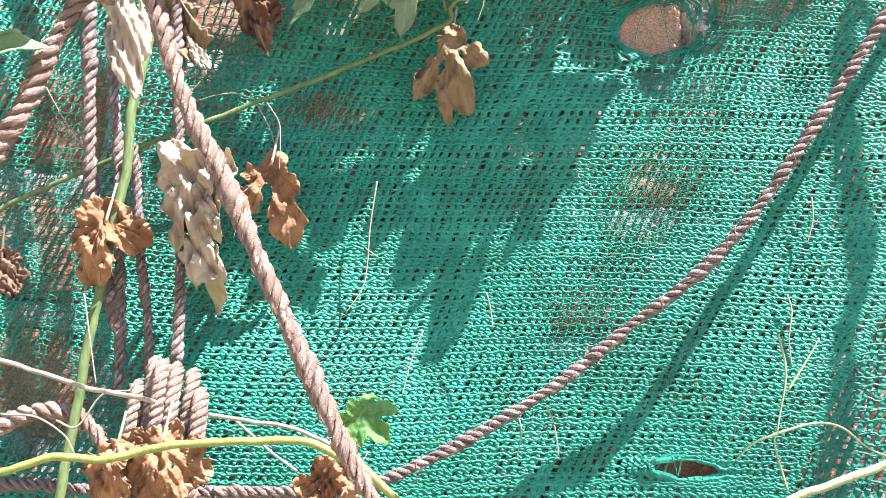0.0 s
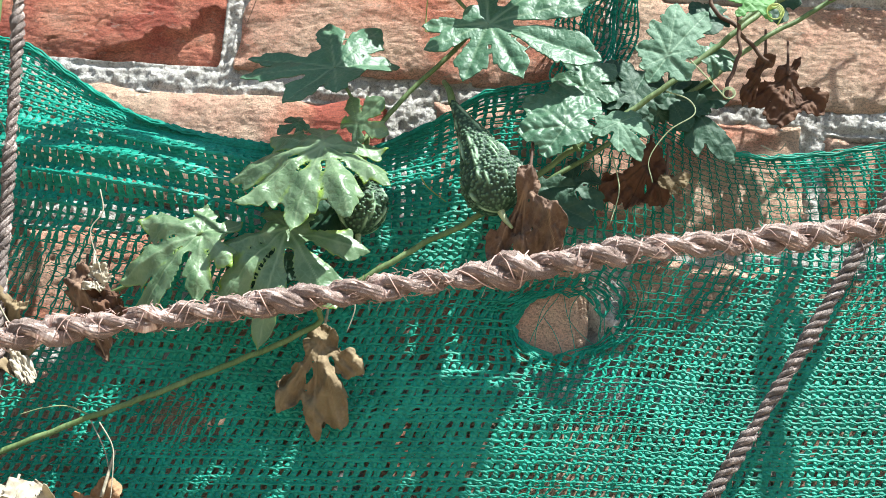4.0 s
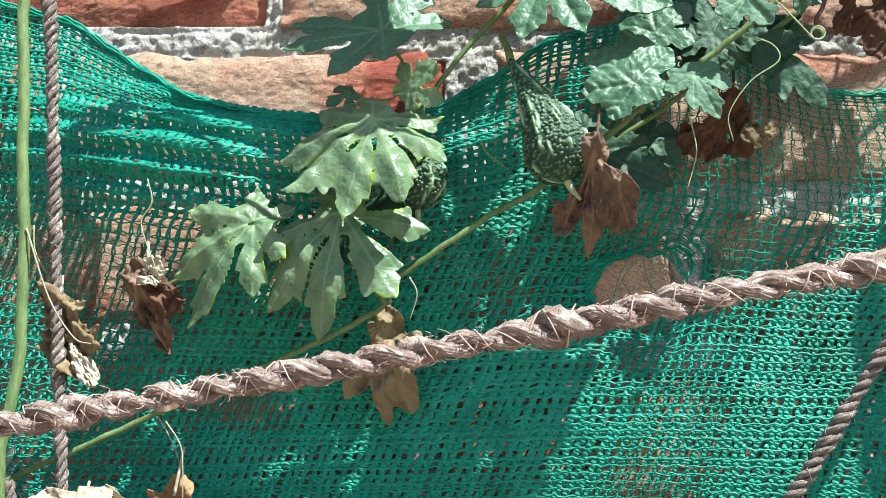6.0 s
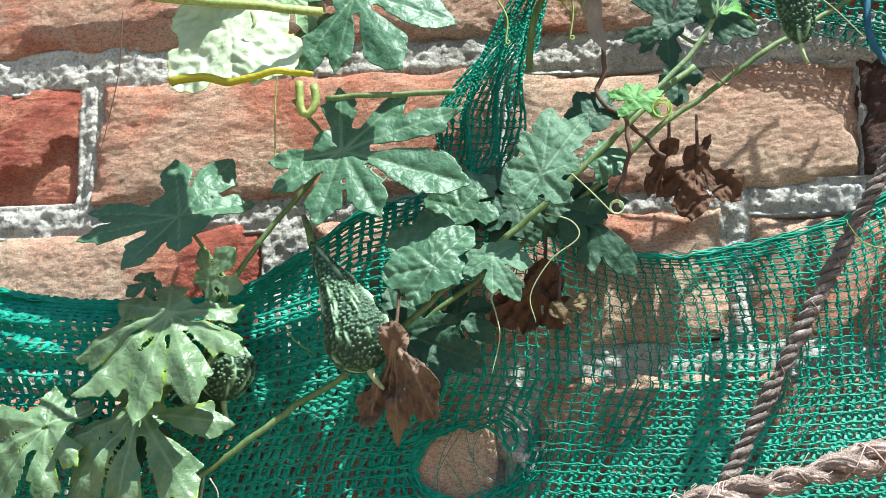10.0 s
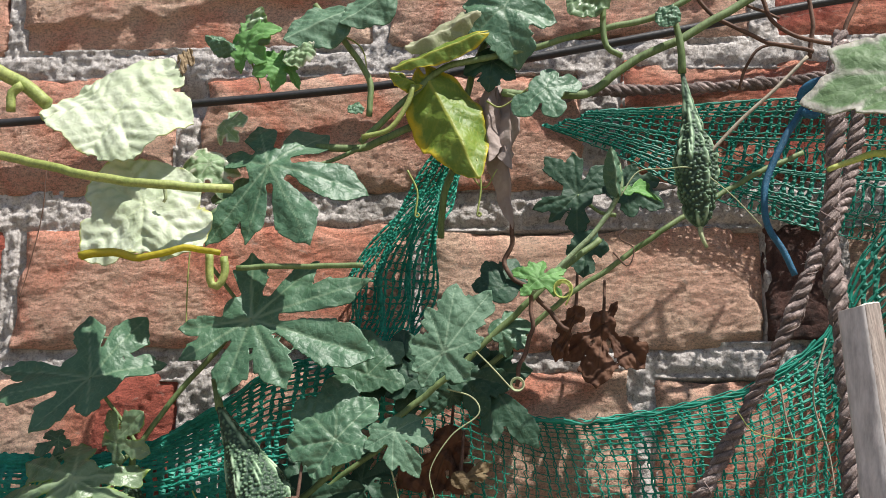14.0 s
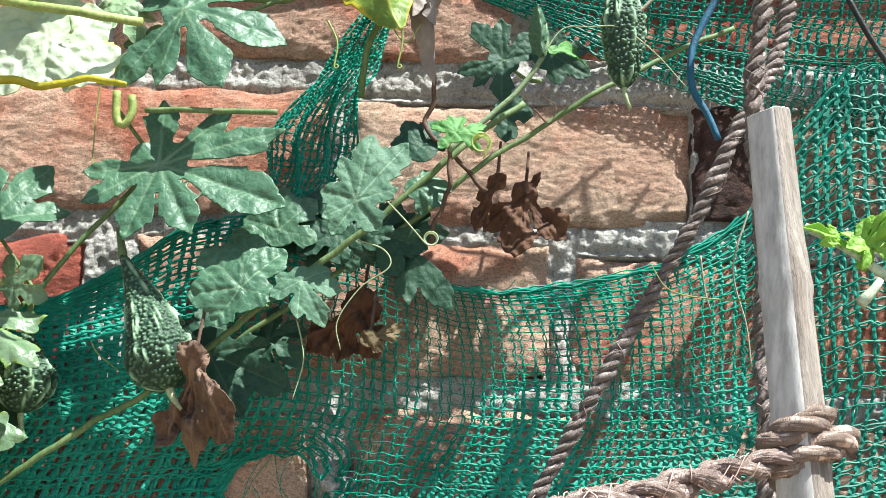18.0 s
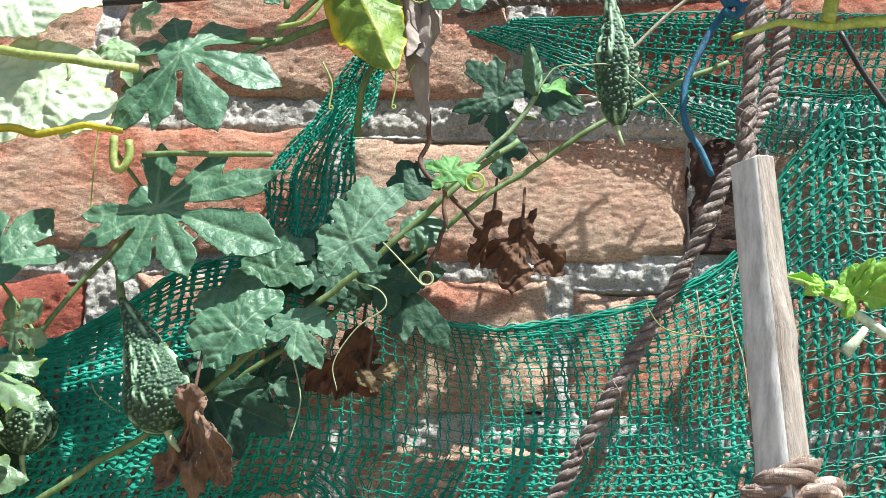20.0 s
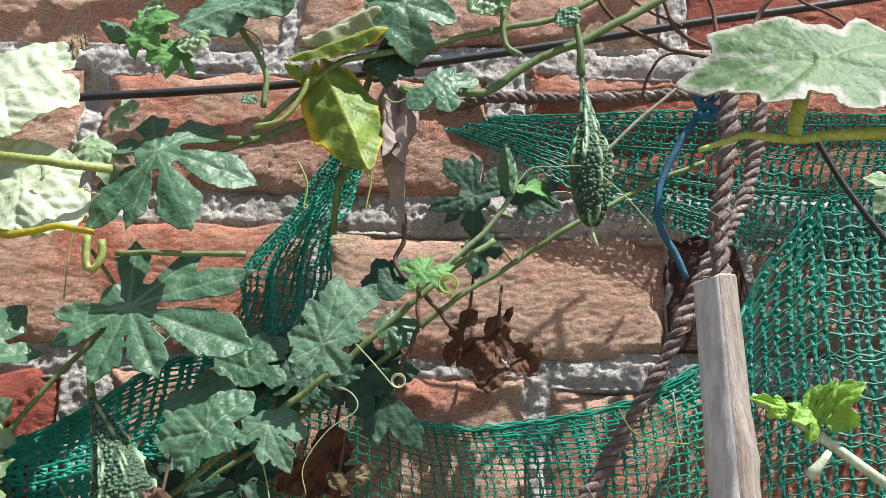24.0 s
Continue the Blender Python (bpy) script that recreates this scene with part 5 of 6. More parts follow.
pipe((0.219, 0.600, 1.335), tuple(np.array((0.219, 0.600, 1.335)) + 14 * (np.array((0.258, 0.570, 1.343)) - np.array((0.219, 0.600, 1.335)))), 0.0098, "short end of light grey plastic pipe jutting out")
twig = thing("twig", "thin bare grey-brown twig beside the grey pipe", "twig")
tube("stem", [(0.247, 0.620, 1.366), (0.261, 0.620, 1.371), (0.277, 0.620, 1.375), (0.354, 0.620, 1.397)], 0.0016, DRY_STEM, twig, wobble=0.0003)
strap = thing("dark_strap", "thin dark strap hanging slantwise over the net", "strap")
tube("strap", [(0.441, 0.850, 1.702), (0.451, 0.850, 1.682), (0.463, 0.850, 1.663), (0.477, 0.850, 1.643)], 0.0015, CABLE, strap, sides=6)


# ---- vines ----
vine = thing("bitter_gourd_vine", "bitter gourd vine climbing the net with deeply lobed green leaves", "vine")
tube("stem", [(-0.331, 0.875, 1.260), (-0.251, 0.875, 1.299), (-0.232, 0.875, 1.311), (-0.151, 0.872, 1.352), (-0.078, 0.875, 1.387), (-0.018, 0.875, 1.415), (0.032, 0.875, 1.442)] + [(0.037, 0.870, 1.454), (0.083, 0.870, 1.487), (0.111, 0.870, 1.504)] + [(0.145, 0.866, 1.530), (0.170, 0.866, 1.552), (0.206, 0.866, 1.580), (0.231, 0.866, 1.603), (0.250, 0.866, 1.620), (0.269, 0.872, 1.639), (0.287, 0.878, 1.654)], 0.0016, STEM, vine, flute=0.10, wobble=0.0004)
tube("stem", [(0.143, 0.882, 1.525), (0.182, 0.882, 1.555), (0.228, 0.882, 1.589), (0.269, 0.882, 1.624), (0.298, 0.882, 1.644), (0.325, 0.882, 1.662), (0.359, 0.890, 1.684), (0.397, 0.895, 1.703)], 0.0014, STEM, vine, flute=0.10, wobble=0.0004, seed=2)
tube("stem", [(0.251, 0.860, 1.623), (0.271, 0.860, 1.642), (0.285, 0.860, 1.657), (0.296, 0.860, 1.674), (0.296, 0.860, 1.689)], 0.0013, SOFT_STEM, vine, wobble=0.0002, seed=3)
tube("stem", [(0.055, 0.868, 1.549), (0.067, 0.868, 1.567), (0.081, 0.868, 1.584), (0.098, 0.868, 1.603), (0.109, 0.872, 1.624)], 0.0014, STEM, vine, wobble=0.0002, seed=4)
tube("stem", [(0.241, 0.872, 1.666), (0.241, 0.872, 1.649), (0.240, 0.872, 1.637), (0.253, 0.872, 1.625), (0.264, 0.872, 1.612), (0.268, 0.872, 1.608)], 0.0012, BROWN_STEM, vine, "dry brown stem", wobble=0.0012, seed=5)
tube("stem", [(0.251, 0.860, 1.629), (0.251, 0.860, 1.612), (0.247, 0.860, 1.595), (0.244, 0.860, 1.576)], 0.0011, BROWN_STEM, vine, "dry brown stem", wobble=0.0012, seed=6)

palm(vine, (0.031, 0.861, 1.584), ((-14, 34, 0.27), (33, 40, 0.27), (72, 37, 0.24), (-82, 50, 0.20), (-102, 52, 0.25), (-138, 36, 0.30), (169, 22, 0.34)), GREEN, tilt=0.55, seed=1, droop=0.12, crumple=0.02, floor=0.32, teeth=0.9, slim=0.90, bays=1.3, petiole=(0.054, 0.870, 1.550))
palm(vine, (0.113, 0.853, 1.611), ((-4, 36, 0.30), (48, 44, 0.25), (72, 62, 0.20), (107, 66, 0.27), (150, 41, 0.32), (-164, 40, 0.29), (-122, 40, 0.22), (-98, 36, 0.25)), GREEN, tilt=0.25, seed=2, droop=0.10, crumple=0.016, floor=0.22, teeth=0.9, slim=0.88, bays=1.3, petiole=(0.086, 0.872, 1.643), cells=120)
palm(vine, (0.031, 0.848, 1.534), ((-14, 24, 0.32), (76, 34, 0.27), (112, 41, 0.25), (152, 43, 0.27), (-166, 44, 0.28), (-128, 52, 0.26), (-99, 51, 0.22), (-67, 35, 0.28)), SUNLIT, tilt=0.75, seed=3, teeth=1.5, droop=0.3, crumple=0.055, fold=-0.5, slim=0.87, bays=1.3, floor=0.22, petiole=(0.054, 0.870, 1.550), label="sunlit green leaf with curled lobes", cells=120)
palm(vine, (0.016, 0.852, 1.489), ((90, 43, 0.25), (140, 46, 0.27), (-170, 49, 0.29), (-136, 52, 0.25), (-109, 41, 0.26), (31, 23, 0.30), (-40, 26, 0.28)), SUNLIT, tilt=0.6, seed=4, teeth=1.5, droop=0.3, crumple=0.055, fold=-0.5, slim=0.87, bays=1.3, floor=0.22, petiole=(0.032, 0.872, 1.449), cells=120)
palm(vine, (-0.028, 0.850, 1.484), ((-7, 20, 0.30), (55, 22, 0.32), (-83, 35, 0.26), (-113, 46, 0.27), (-141, 51, 0.25), (173, 33, 0.28), (133, 28, 0.28)), SUNLIT, tilt=0.6, seed=5, teeth=1.5, droop=0.3, crumple=0.055, fold=-0.5, slim=0.87, bays=1.3, floor=0.22, petiole=(-0.079, 0.872, 1.451), cells=110)
palm(vine, (0.157, 0.846, 1.552), ((0, 34, 0.44), (41, 28, 0.38), (-46, 29, 0.36), (-97, 25, 0.36), (-146, 20, 0.36), (107, 17, 0.36)), GREEN, tilt=0.3, seed=6, droop=0.12, crumple=0.03, quilt=0.010, floor=0.36, slim=1.15, bays=0.9, petiole=(0.167, 0.868, 1.547))
palm(vine, (0.209, 0.840, 1.593), ((9, 35, 0.27), (36, 39, 0.26), (71, 20, 0.32), (-73, 18, 0.34), (-121, 18, 0.36), (-147, 20, 0.34), (141, 18, 0.36), (-20, 24, 0.30)), SOFT, tilt=0.2, seed=7, droop=0.08, crumple=0.03, floor=0.25, teeth=1.4, slim=1.15)
palm(vine, (0.185, 0.845, 1.556), ((99, 19, 0.34), (148, 23, 0.34), (-179, 18, 0.32), (-119, 16, 0.32), (-82, 13, 0.30), (60, 15, 0.30)), SOFT, tilt=0.4, seed=8, droop=0.15, crumple=0.03, cells=72, slim=1.15, floor=0.3)
palm(vine, (0.227, 0.882, 1.585), ((85, 25, 0.40), (143, 45, 0.36), (170, 35, 0.36), (49, 20, 0.36), (-148, 17, 0.34)), SHADED, tilt=0.15, seed=9, droop=0.1, crumple=0.02, floor=0.3)
palm(vine, (0.277, 0.888, 1.680), ((-4, 24, 0.32), (42, 23, 0.32), (-37, 28, 0.30), (-108, 25, 0.32), (-178, 22, 0.36), (72, 22, 0.32), (-133, 21, 0.27)), SHADED, tilt=0.15, seed=10, droop=0.1, crumple=0.02, floor=0.3, petiole=(0.296, 0.885, 1.668), cells=80)
palm(vine, (0.280, 0.886, 1.653), ((105, 13, 0.42), (-176, 18, 0.38), (-117, 11, 0.42), (39, 10, 0.38)), SHADED, tilt=0.15, seed=11, droop=0.1, crumple=0.02, floor=0.4, cells=64)
palm(vine, (0.301, 0.888, 1.684), ((80, 20, 0.36), (120, 24, 0.36), (30, 14, 0.4), (165, 18, 0.36)), SHADED, tilt=0.1, seed=29, droop=0.1, crumple=0.02, floor=0.4, cells=64)
palm(vine, (0.254, 0.846, 1.628), ((-63, 14, 0.26), (-130, 11, 0.28), (120, 14, 0.27), (90, 14, 0.26), (15, 12, 0.28), (64, 16, 0.25), (-20, 11, 0.28)), YOUNG, tilt=0.35, seed=12, droop=0.3, crumple=0.04, floor=0.3, teeth=1.5, cells=72, label="young light green leaf")
palm(vine, (0.300, 0.856, 1.674), ((70, 20, 0.16), (48, 17, 0.16), (95, 15, 0.16)), YOUNG, tilt=0.5, seed=13, droop=0.4, crumple=0.05, floor=0.15, teeth=1.8, cells=56, label="young light green leaf")
blade(vine, (0.295, 0.857, 1.673), (0.292, 0.850, 1.695), SOFT, wide=0.22, fold=0.7, curl=0.05, crumple=0.02, seed=14, label="pale young leaf still folded")
palm(vine, (0.139, 0.872, 1.524), ((79, 30, 0.42), (111, 43, 0.36), (149, 36, 0.40)), SHADED, tilt=0.15, seed=15, droop=0.1, crumple=0.008, floor=0.3)
palm(vine, (0.137, 0.878, 1.526), ((-16, 24, 0.38), (-54, 25, 0.36), (19, 18, 0.38), (-89, 19, 0.32)), SHADED, tilt=0.25, seed=16, droop=0.15, crumple=0.02, floor=0.3, cells=72)
palm(vine, (0.237, 0.872, 1.628), ((-30, 18, 0.36), (20, 20, 0.34), (-80, 16, 0.36), (75, 14, 0.34)), SHADED, tilt=0.2, seed=17, droop=0.2, crumple=0.03, floor=0.4, cells=64)
palm(vine, (0.197, 0.874, 1.585), ((-20, 22, 0.38), (-75, 26, 0.36), (-120, 22, 0.38), (25, 18, 0.36), (170, 18, 0.36)), SHADED, tilt=0.2, seed=18, droop=0.15, crumple=0.03, floor=0.35, cells=72)
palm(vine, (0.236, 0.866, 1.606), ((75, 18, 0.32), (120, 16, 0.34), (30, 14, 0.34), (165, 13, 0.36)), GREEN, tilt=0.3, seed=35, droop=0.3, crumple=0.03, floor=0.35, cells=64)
palm(vine, (0.186, 0.880, 1.586), ((-50, 22, 0.36), (0, 24, 0.36), (50, 24, 0.34), (110, 24, 0.34), (170, 22, 0.34), (-115, 24, 0.34)), SHADED, tilt=0.2, seed=61, droop=0.15, crumple=0.03, floor=0.4, cells=72)
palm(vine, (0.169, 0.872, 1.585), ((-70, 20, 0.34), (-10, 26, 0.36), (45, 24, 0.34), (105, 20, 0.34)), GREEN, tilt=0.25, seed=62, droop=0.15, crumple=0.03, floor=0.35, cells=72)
palm(vine, (0.216, 0.878, 1.585), ((-40, 20, 0.36), (30, 22, 0.36), (100, 26, 0.34), (150, 24, 0.34)), SHADED, tilt=0.2, seed=63, droop=0.15, crumple=0.03, floor=0.35, cells=72)
palm(vine, (0.040, 0.880, 1.508), ((-60, 22, 0.38), (-120, 24, 0.38), (175, 24, 0.40), (110, 24, 0.38), (50, 20, 0.36)), SHADED, tilt=0.2, seed=71, droop=0.15, crumple=0.03, floor=0.4, cells=64)
palm(vine, (-0.002, 0.880, 1.478), ((-70, 24, 0.36), (-130, 22, 0.38), (160, 22, 0.40), (100, 26, 0.36), (10, 18, 0.36)), SHADED, tilt=0.2, seed=72, droop=0.15, crumple=0.03, floor=0.4, cells=64)
leaf(vine, (0.046, 0.862, 1.552), (0.060, 0.856, 1.566), SUNLIT, STAR_LOBES, seed=19, droop=0.3, crumple=0.04)
leaf(vine, (0.013, 0.872, 1.553), (0.003, 0.868, 1.547), GREEN, STAR_LOBES, seed=20, droop=0.3, crumple=0.04)
leaf(vine, (0.211, 0.878, 1.575), (0.206, 0.874, 1.591), SHADED, seed=32, droop=0.2, crumple=0.04)
leaf(vine, (0.165, 0.884, 1.533), (0.183, 0.880, 1.522), SHADED, seed=36, droop=0.2, crumple=0.03)

for pts, c, mt in (
    ([(0.210, 0.848, 1.576), (0.222, 0.848, 1.572), (0.225, 0.848, 1.564), (0.212, 0.848, 1.554), (0.202, 0.848, 1.538), (0.204, 0.848, 1.525)], None, STEM_PALE),
    ([(0.183, 0.850, 1.539), (0.186, 0.850, 1.528), (0.187, 0.850, 1.518), (0.183, 0.850, 1.502)], None, STEM_PALE),
    ([(0.221, 0.850, 1.597), (0.231, 0.850, 1.587), (0.241, 0.850, 1.576)], (3, 0.0035), STEM_PALE),
    ([(0.267, 0.842, 1.615), (0.270, 0.842, 1.621)], (3.5, 0.0046), STEM_LIME),
    ([(0.315, 0.845, 1.682), (0.331, 0.845, 1.682), (0.347, 0.845, 1.670), (0.362, 0.845, 1.653)], None, STEM_PALE),
    ([(0.295, 0.845, 1.669), (0.304, 0.845, 1.681), (0.318, 0.845, 1.682)], None, STEM_PALE),
    ([(0.405, 0.835, 1.552), (0.375, 0.835, 1.551), (0.353, 0.835, 1.554), (0.345, 0.835, 1.563), (0.344, 0.835, 1.566)], None, STEM_YELLOW),
    ([(0.080, 0.860, 1.677), (0.080, 0.860, 1.657), (0.079, 0.860, 1.634), (0.079, 0.860, 1.608)], (4, 0.0012), STEM_YELLOW),
    ([(-0.021, 0.918, 1.713), (-0.022, 0.918, 1.680), (-0.028, 0.918, 1.648), (-0.032, 0.918, 1.632)], None, BROWN_STEM),
    ([(0.291, 0.850, 1.642), (0.298, 0.850, 1.635), (0.301, 0.850, 1.644), (0.294, 0.850, 1.649), (0.298, 0.850, 1.654)], None, BROWN_STEM),
    ([(-0.087, 0.860, 1.505), (-0.084, 0.860, 1.493), (-0.089, 0.860, 1.482), (-0.082, 0.860, 1.464), (-0.079, 0.860, 1.457)], None, DRY_STEM),
    ([(-0.154, 0.860, 1.542), (-0.145, 0.860, 1.538), (-0.136, 0.860, 1.518)], None, DRY_STEM),
    ([(-0.146, 0.860, 1.480), (-0.144, 0.860, 1.466), (-0.133, 0.860, 1.449), (-0.129, 0.860, 1.438)], None, STEM_PALE),
    ([(-0.071, 0.862, 1.383), (-0.063, 0.862, 1.372), (-0.061, 0.862, 1.361), (-0.060, 0.862, 1.343)], None, DRY_STEM),
    ([(-0.080, 0.875, 1.385), (-0.070, 0.875, 1.369), (-0.065, 0.875, 1.352), (-0.064, 0.875, 1.338)], None, DRY_STEM),
    ([(-0.080, 0.875, 1.387), (-0.093, 0.875, 1.391), (-0.106, 0.875, 1.389), (-0.117, 0.875, 1.385)], None, STEM_PALE),
    ([(-0.172, 0.855, 1.343), (-0.187, 0.855, 1.360), (-0.204, 0.855, 1.385), (-0.209, 0.855, 1.402)], None, DRY_STEM),
    ([(-0.172, 0.855, 1.343), (-0.184, 0.855, 1.358), (-0.176, 0.855, 1.366)], None, DRY_STEM),
    ([(-0.170, 0.855, 1.344), (-0.166, 0.855, 1.332), (-0.163, 0.855, 1.315)], None, DRY_STEM),
    ([(0.082, 0.872, 1.528), (0.086, 0.872, 1.522), (0.097, 0.872, 1.514)], None, STEM_YELLOW),
    ([(0.051, 0.850, 1.457), (0.055, 0.850, 1.449), (0.052, 0.850, 1.436)], None, DRY_STEM),
):
    tendril(pts, mt, vine, 0.00042, c)

# threads and dead tendrils on the net
for pts in ([(-0.005, 0.893, 1.345), (-0.007, 0.893, 1.317), (-0.008, 0.893, 1.282), (-0.018, 0.893, 1.262)], [(0.030, 0.893, 1.255), (0.024, 0.893, 1.236), (0.020, 0.893, 1.215)], [(0.067, 0.893, 1.280), (0.070, 0.893, 1.270), (0.072, 0.893, 1.259)], [(0.260, 0.893, 1.351), (0.261, 0.893, 1.337), (0.258, 0.893, 1.322)],
            [(0.247, 0.893, 1.291), (0.250, 0.893, 1.281), (0.249, 0.893, 1.264), (0.251, 0.893, 1.248)], [(0.091, 0.893, 1.206), (0.093, 0.893, 1.197), (0.091, 0.893, 1.183)], [(0.107, 0.893, 1.214), (0.112, 0.893, 1.204), (0.116, 0.893, 1.185)], [(0.376, 0.885, 1.580), (0.378, 0.885, 1.563), (0.381, 0.885, 1.552)],
            [(0.400, 0.885, 1.603), (0.392, 0.885, 1.574), (0.398, 0.885, 1.546), (0.400, 0.885, 1.527)], [(-0.009, 0.893, 1.303), (-0.001, 0.893, 1.298)], [(0.271, 0.890, 1.564), (0.280, 0.890, 1.561), (0.285, 0.890, 1.566)]):
    th = thing("dead_tendril", "thin dried tendril clinging to the green net", "tendril", "dead tendrils on the net")
    tendril(pts, DRY_STEM, th, 0.0006)

right_vine = thing("young_vine", "thin young vine reaching over the net with curling tendrils", "vine")
tube("stem", [(0.337, 0.860, 1.217), (0.296, 0.860, 1.195), (0.269, 0.860, 1.183), (0.244, 0.860, 1.172), (0.214, 0.860, 1.147)], 0.0024, STEM_PALE, right_vine, flute=0.08, wobble=0.0004)
for pts, c in (([(0.237, 0.870, 1.265), (0.242, 0.870, 1.243), (0.239, 0.870, 1.217), (0.238, 0.870, 1.208)], None), ([(0.245, 0.870, 1.176), (0.237, 0.870, 1.201), (0.238, 0.870, 1.208)], None), ([(0.238, 0.870, 1.208), (0.224, 0.870, 1.201), (0.215, 0.870, 1.191)], None), ([(0.238, 0.870, 1.208), (0.258, 0.870, 1.215), (0.274, 0.870, 1.214), (0.290, 0.870, 1.203), (0.306, 0.870, 1.198)], None), ([(0.244, 0.872, 1.233), (0.252, 0.872, 1.247), (0.261, 0.872, 1.264)], None)):
    tendril(pts, STEM_PALE, right_vine, 0.0009, c)

left_stem = thing("upright_vine", "thick green ribbed vine stem rising beside the hanging ropes", "vine")
tube("stem", [(-0.163, 0.842, 1.732), (-0.159, 0.842, 1.682), (-0.152, 0.842, 1.606), (-0.147, 0.842, 1.533), (-0.140, 0.842, 1.428)] + [(-0.144, 0.838, 1.367), (-0.144, 0.838, 1.333), (-0.149, 0.838, 1.290), (-0.156, 0.838, 1.222), (-0.162, 0.838, 1.146), (-0.169, 0.838, 1.085)], 0.0029, STEM, left_stem, flute=0.12, sides=12, wobble=0.0003)
tube("side_stem", [(-0.199, 0.720, 1.158), (-0.147, 0.720, 1.168), (-0.122, 0.720, 1.177), (-0.101, 0.720, 1.177), (-0.086, 0.720, 1.181), (-0.060, 0.720, 1.187), (-0.024, 0.720, 1.191), (-0.004, 0.720, 1.190), (0.009, 0.720, 1.185), (0.020, 0.720, 1.181), (0.039, 0.720, 1.165)], 0.0019, STEM_YELLOW, left_stem, "yellow-green stem", flute=0.1, wobble=0.0004)
tube("side_stem", [(-0.185, 0.700, 1.228), (-0.144, 0.700, 1.218), (-0.113, 0.700, 1.211), (-0.092, 0.700, 1.208), (-0.074, 0.700, 1.205)], 0.0011, DRY_STEM, left_stem, "dry pale stem", wobble=0.0005)
tube("side_stem", [(-0.073, 0.800, 1.198), (-0.040, 0.800, 1.196), (-0.016, 0.800, 1.190), (-0.003, 0.800, 1.184)], 0.0011, DRY_STEM, left_stem, "dry pale stem", wobble=0.0005)
tube("side_stem", [(-0.065, 0.830, 1.195), (-0.044, 0.830, 1.180), (-0.030, 0.830, 1.170)], 0.0008, DRY_STEM, left_stem, "dry pale stem", wobble=0.0004)
leaf(left_stem, (0.018, 0.700, 1.205), (0.032, 0.692, 1.198), YOUNG, seed=41, droop=0.5, crumple=0.08, floor=0.5, tilt=0.5, label="small fresh green leaf")
leaf(left_stem, (0.015, 0.700, 1.203), (0.014, 0.692, 1.210), YOUNG, STAR_LOBES, seed=42, droop=0.5, crumple=0.08, floor=0.5, tilt=0.5)
leaf(left_stem, (-0.149, 0.630, 1.359), (-0.115, 0.620, 1.377), PALE_GREEN, ROUND_LOBES, seed=43, droop=0.4, crumple=0.05, floor=0.7, tilt=0.9, label="pale sunlit leaf")
leaf(left_stem, (-0.147, 0.630, 1.329), (-0.123, 0.620, 1.347), PALE_GREEN, ROUND_LOBES, seed=44, droop=0.4, crumple=0.05, floor=0.7, tilt=0.9, label="pale sunlit leaf")
for pts in ([(-0.124, 0.720, 1.193), (-0.114, 0.720, 1.191), (-0.104, 0.720, 1.206), (-0.091, 0.720, 1.209)], [(-0.150, 0.720, 1.194), (-0.134, 0.720, 1.194), (-0.120, 0.720, 1.187), (-0.114, 0.720, 1.179)], [(-0.154, 0.820, 1.259), (-0.148, 0.820, 1.234), (-0.142, 0.820, 1.210)], [(0.004, 0.760, 1.164), (0.013, 0.760, 1.181), (0.016, 0.760, 1.187)], [(-0.172, 0.840, 1.535), (-0.160, 0.840, 1.537), (-0.161, 0.840, 1.514), (-0.164, 0.840, 1.490)], [(-0.140, 0.840, 1.476), (-0.126, 0.840, 1.442), (-0.112, 0.840, 1.423), (-0.103, 0.840, 1.420)]):
    tendril(pts, DRY_STEM, left_stem, 0.0006)

# upper vines
upper = thing("upper_vine", "tangle of green vine stems and leaves along the wall top", "vine")
tube("stem", [(0.142, 0.868, 1.702), (0.165, 0.868, 1.702), (0.183, 0.868, 1.709), (0.209, 0.868, 1.720), (0.224, 0.875, 1.723)], 0.0020, STEM, upper, flute=0.1, wobble=0.0004)
tube("stem", [(0.411, 0.862, 1.802), (0.367, 0.862, 1.777), (0.334, 0.862, 1.757), (0.305, 0.862, 1.744), (0.285, 0.862, 1.728), (0.270, 0.862, 1.726), (0.238, 0.862, 1.728)], 0.0022, STEM, upper, flute=0.12, wobble=0.0004, seed=2)
tube("stem", [(0.166, 0.858, 1.701), (0.189, 0.858, 1.724), (0.207, 0.858, 1.740), (0.241, 0.858, 1.747), (0.273, 0.858, 1.756), (0.314, 0.858, 1.765), (0.346, 0.858, 1.784)], 0.0017, STEM, upper, flute=0.1, wobble=0.0004, seed=3)
tube("stem", [(0.170, 0.860, 1.716), (0.169, 0.860, 1.736), (0.154, 0.860, 1.761), (0.141, 0.860, 1.777)], 0.0016, STEM, upper, wobble=0.0003, seed=4)
tube("stem", [(0.224, 0.875, 1.711), (0.209, 0.875, 1.682), (0.205, 0.885, 1.657)], 0.0018, STEM, upper, wobble=0.0004, seed=5)
tube("stem", [(0.299, 0.855, 1.744), (0.291, 0.855, 1.750), (0.290, 0.855, 1.768), (0.293, 0.855, 1.784)], 0.0016, STEM, upper, seed=6)
tube("stem", [(0.236, 0.870, 1.772), (0.227, 0.870, 1.754), (0.222, 0.870, 1.738), (0.218, 0.870, 1.720)], 0.0018, STEM, upper, seed=7, wobble=0.0004)
tube("side_stem", [(0.167, 0.853, 1.703), (0.181, 0.853, 1.707), (0.190, 0.853, 1.720), (0.193, 0.853, 1.730)], 0.0014, STEM_YELLOW, upper, "yellow leaf stalk", seed=8)
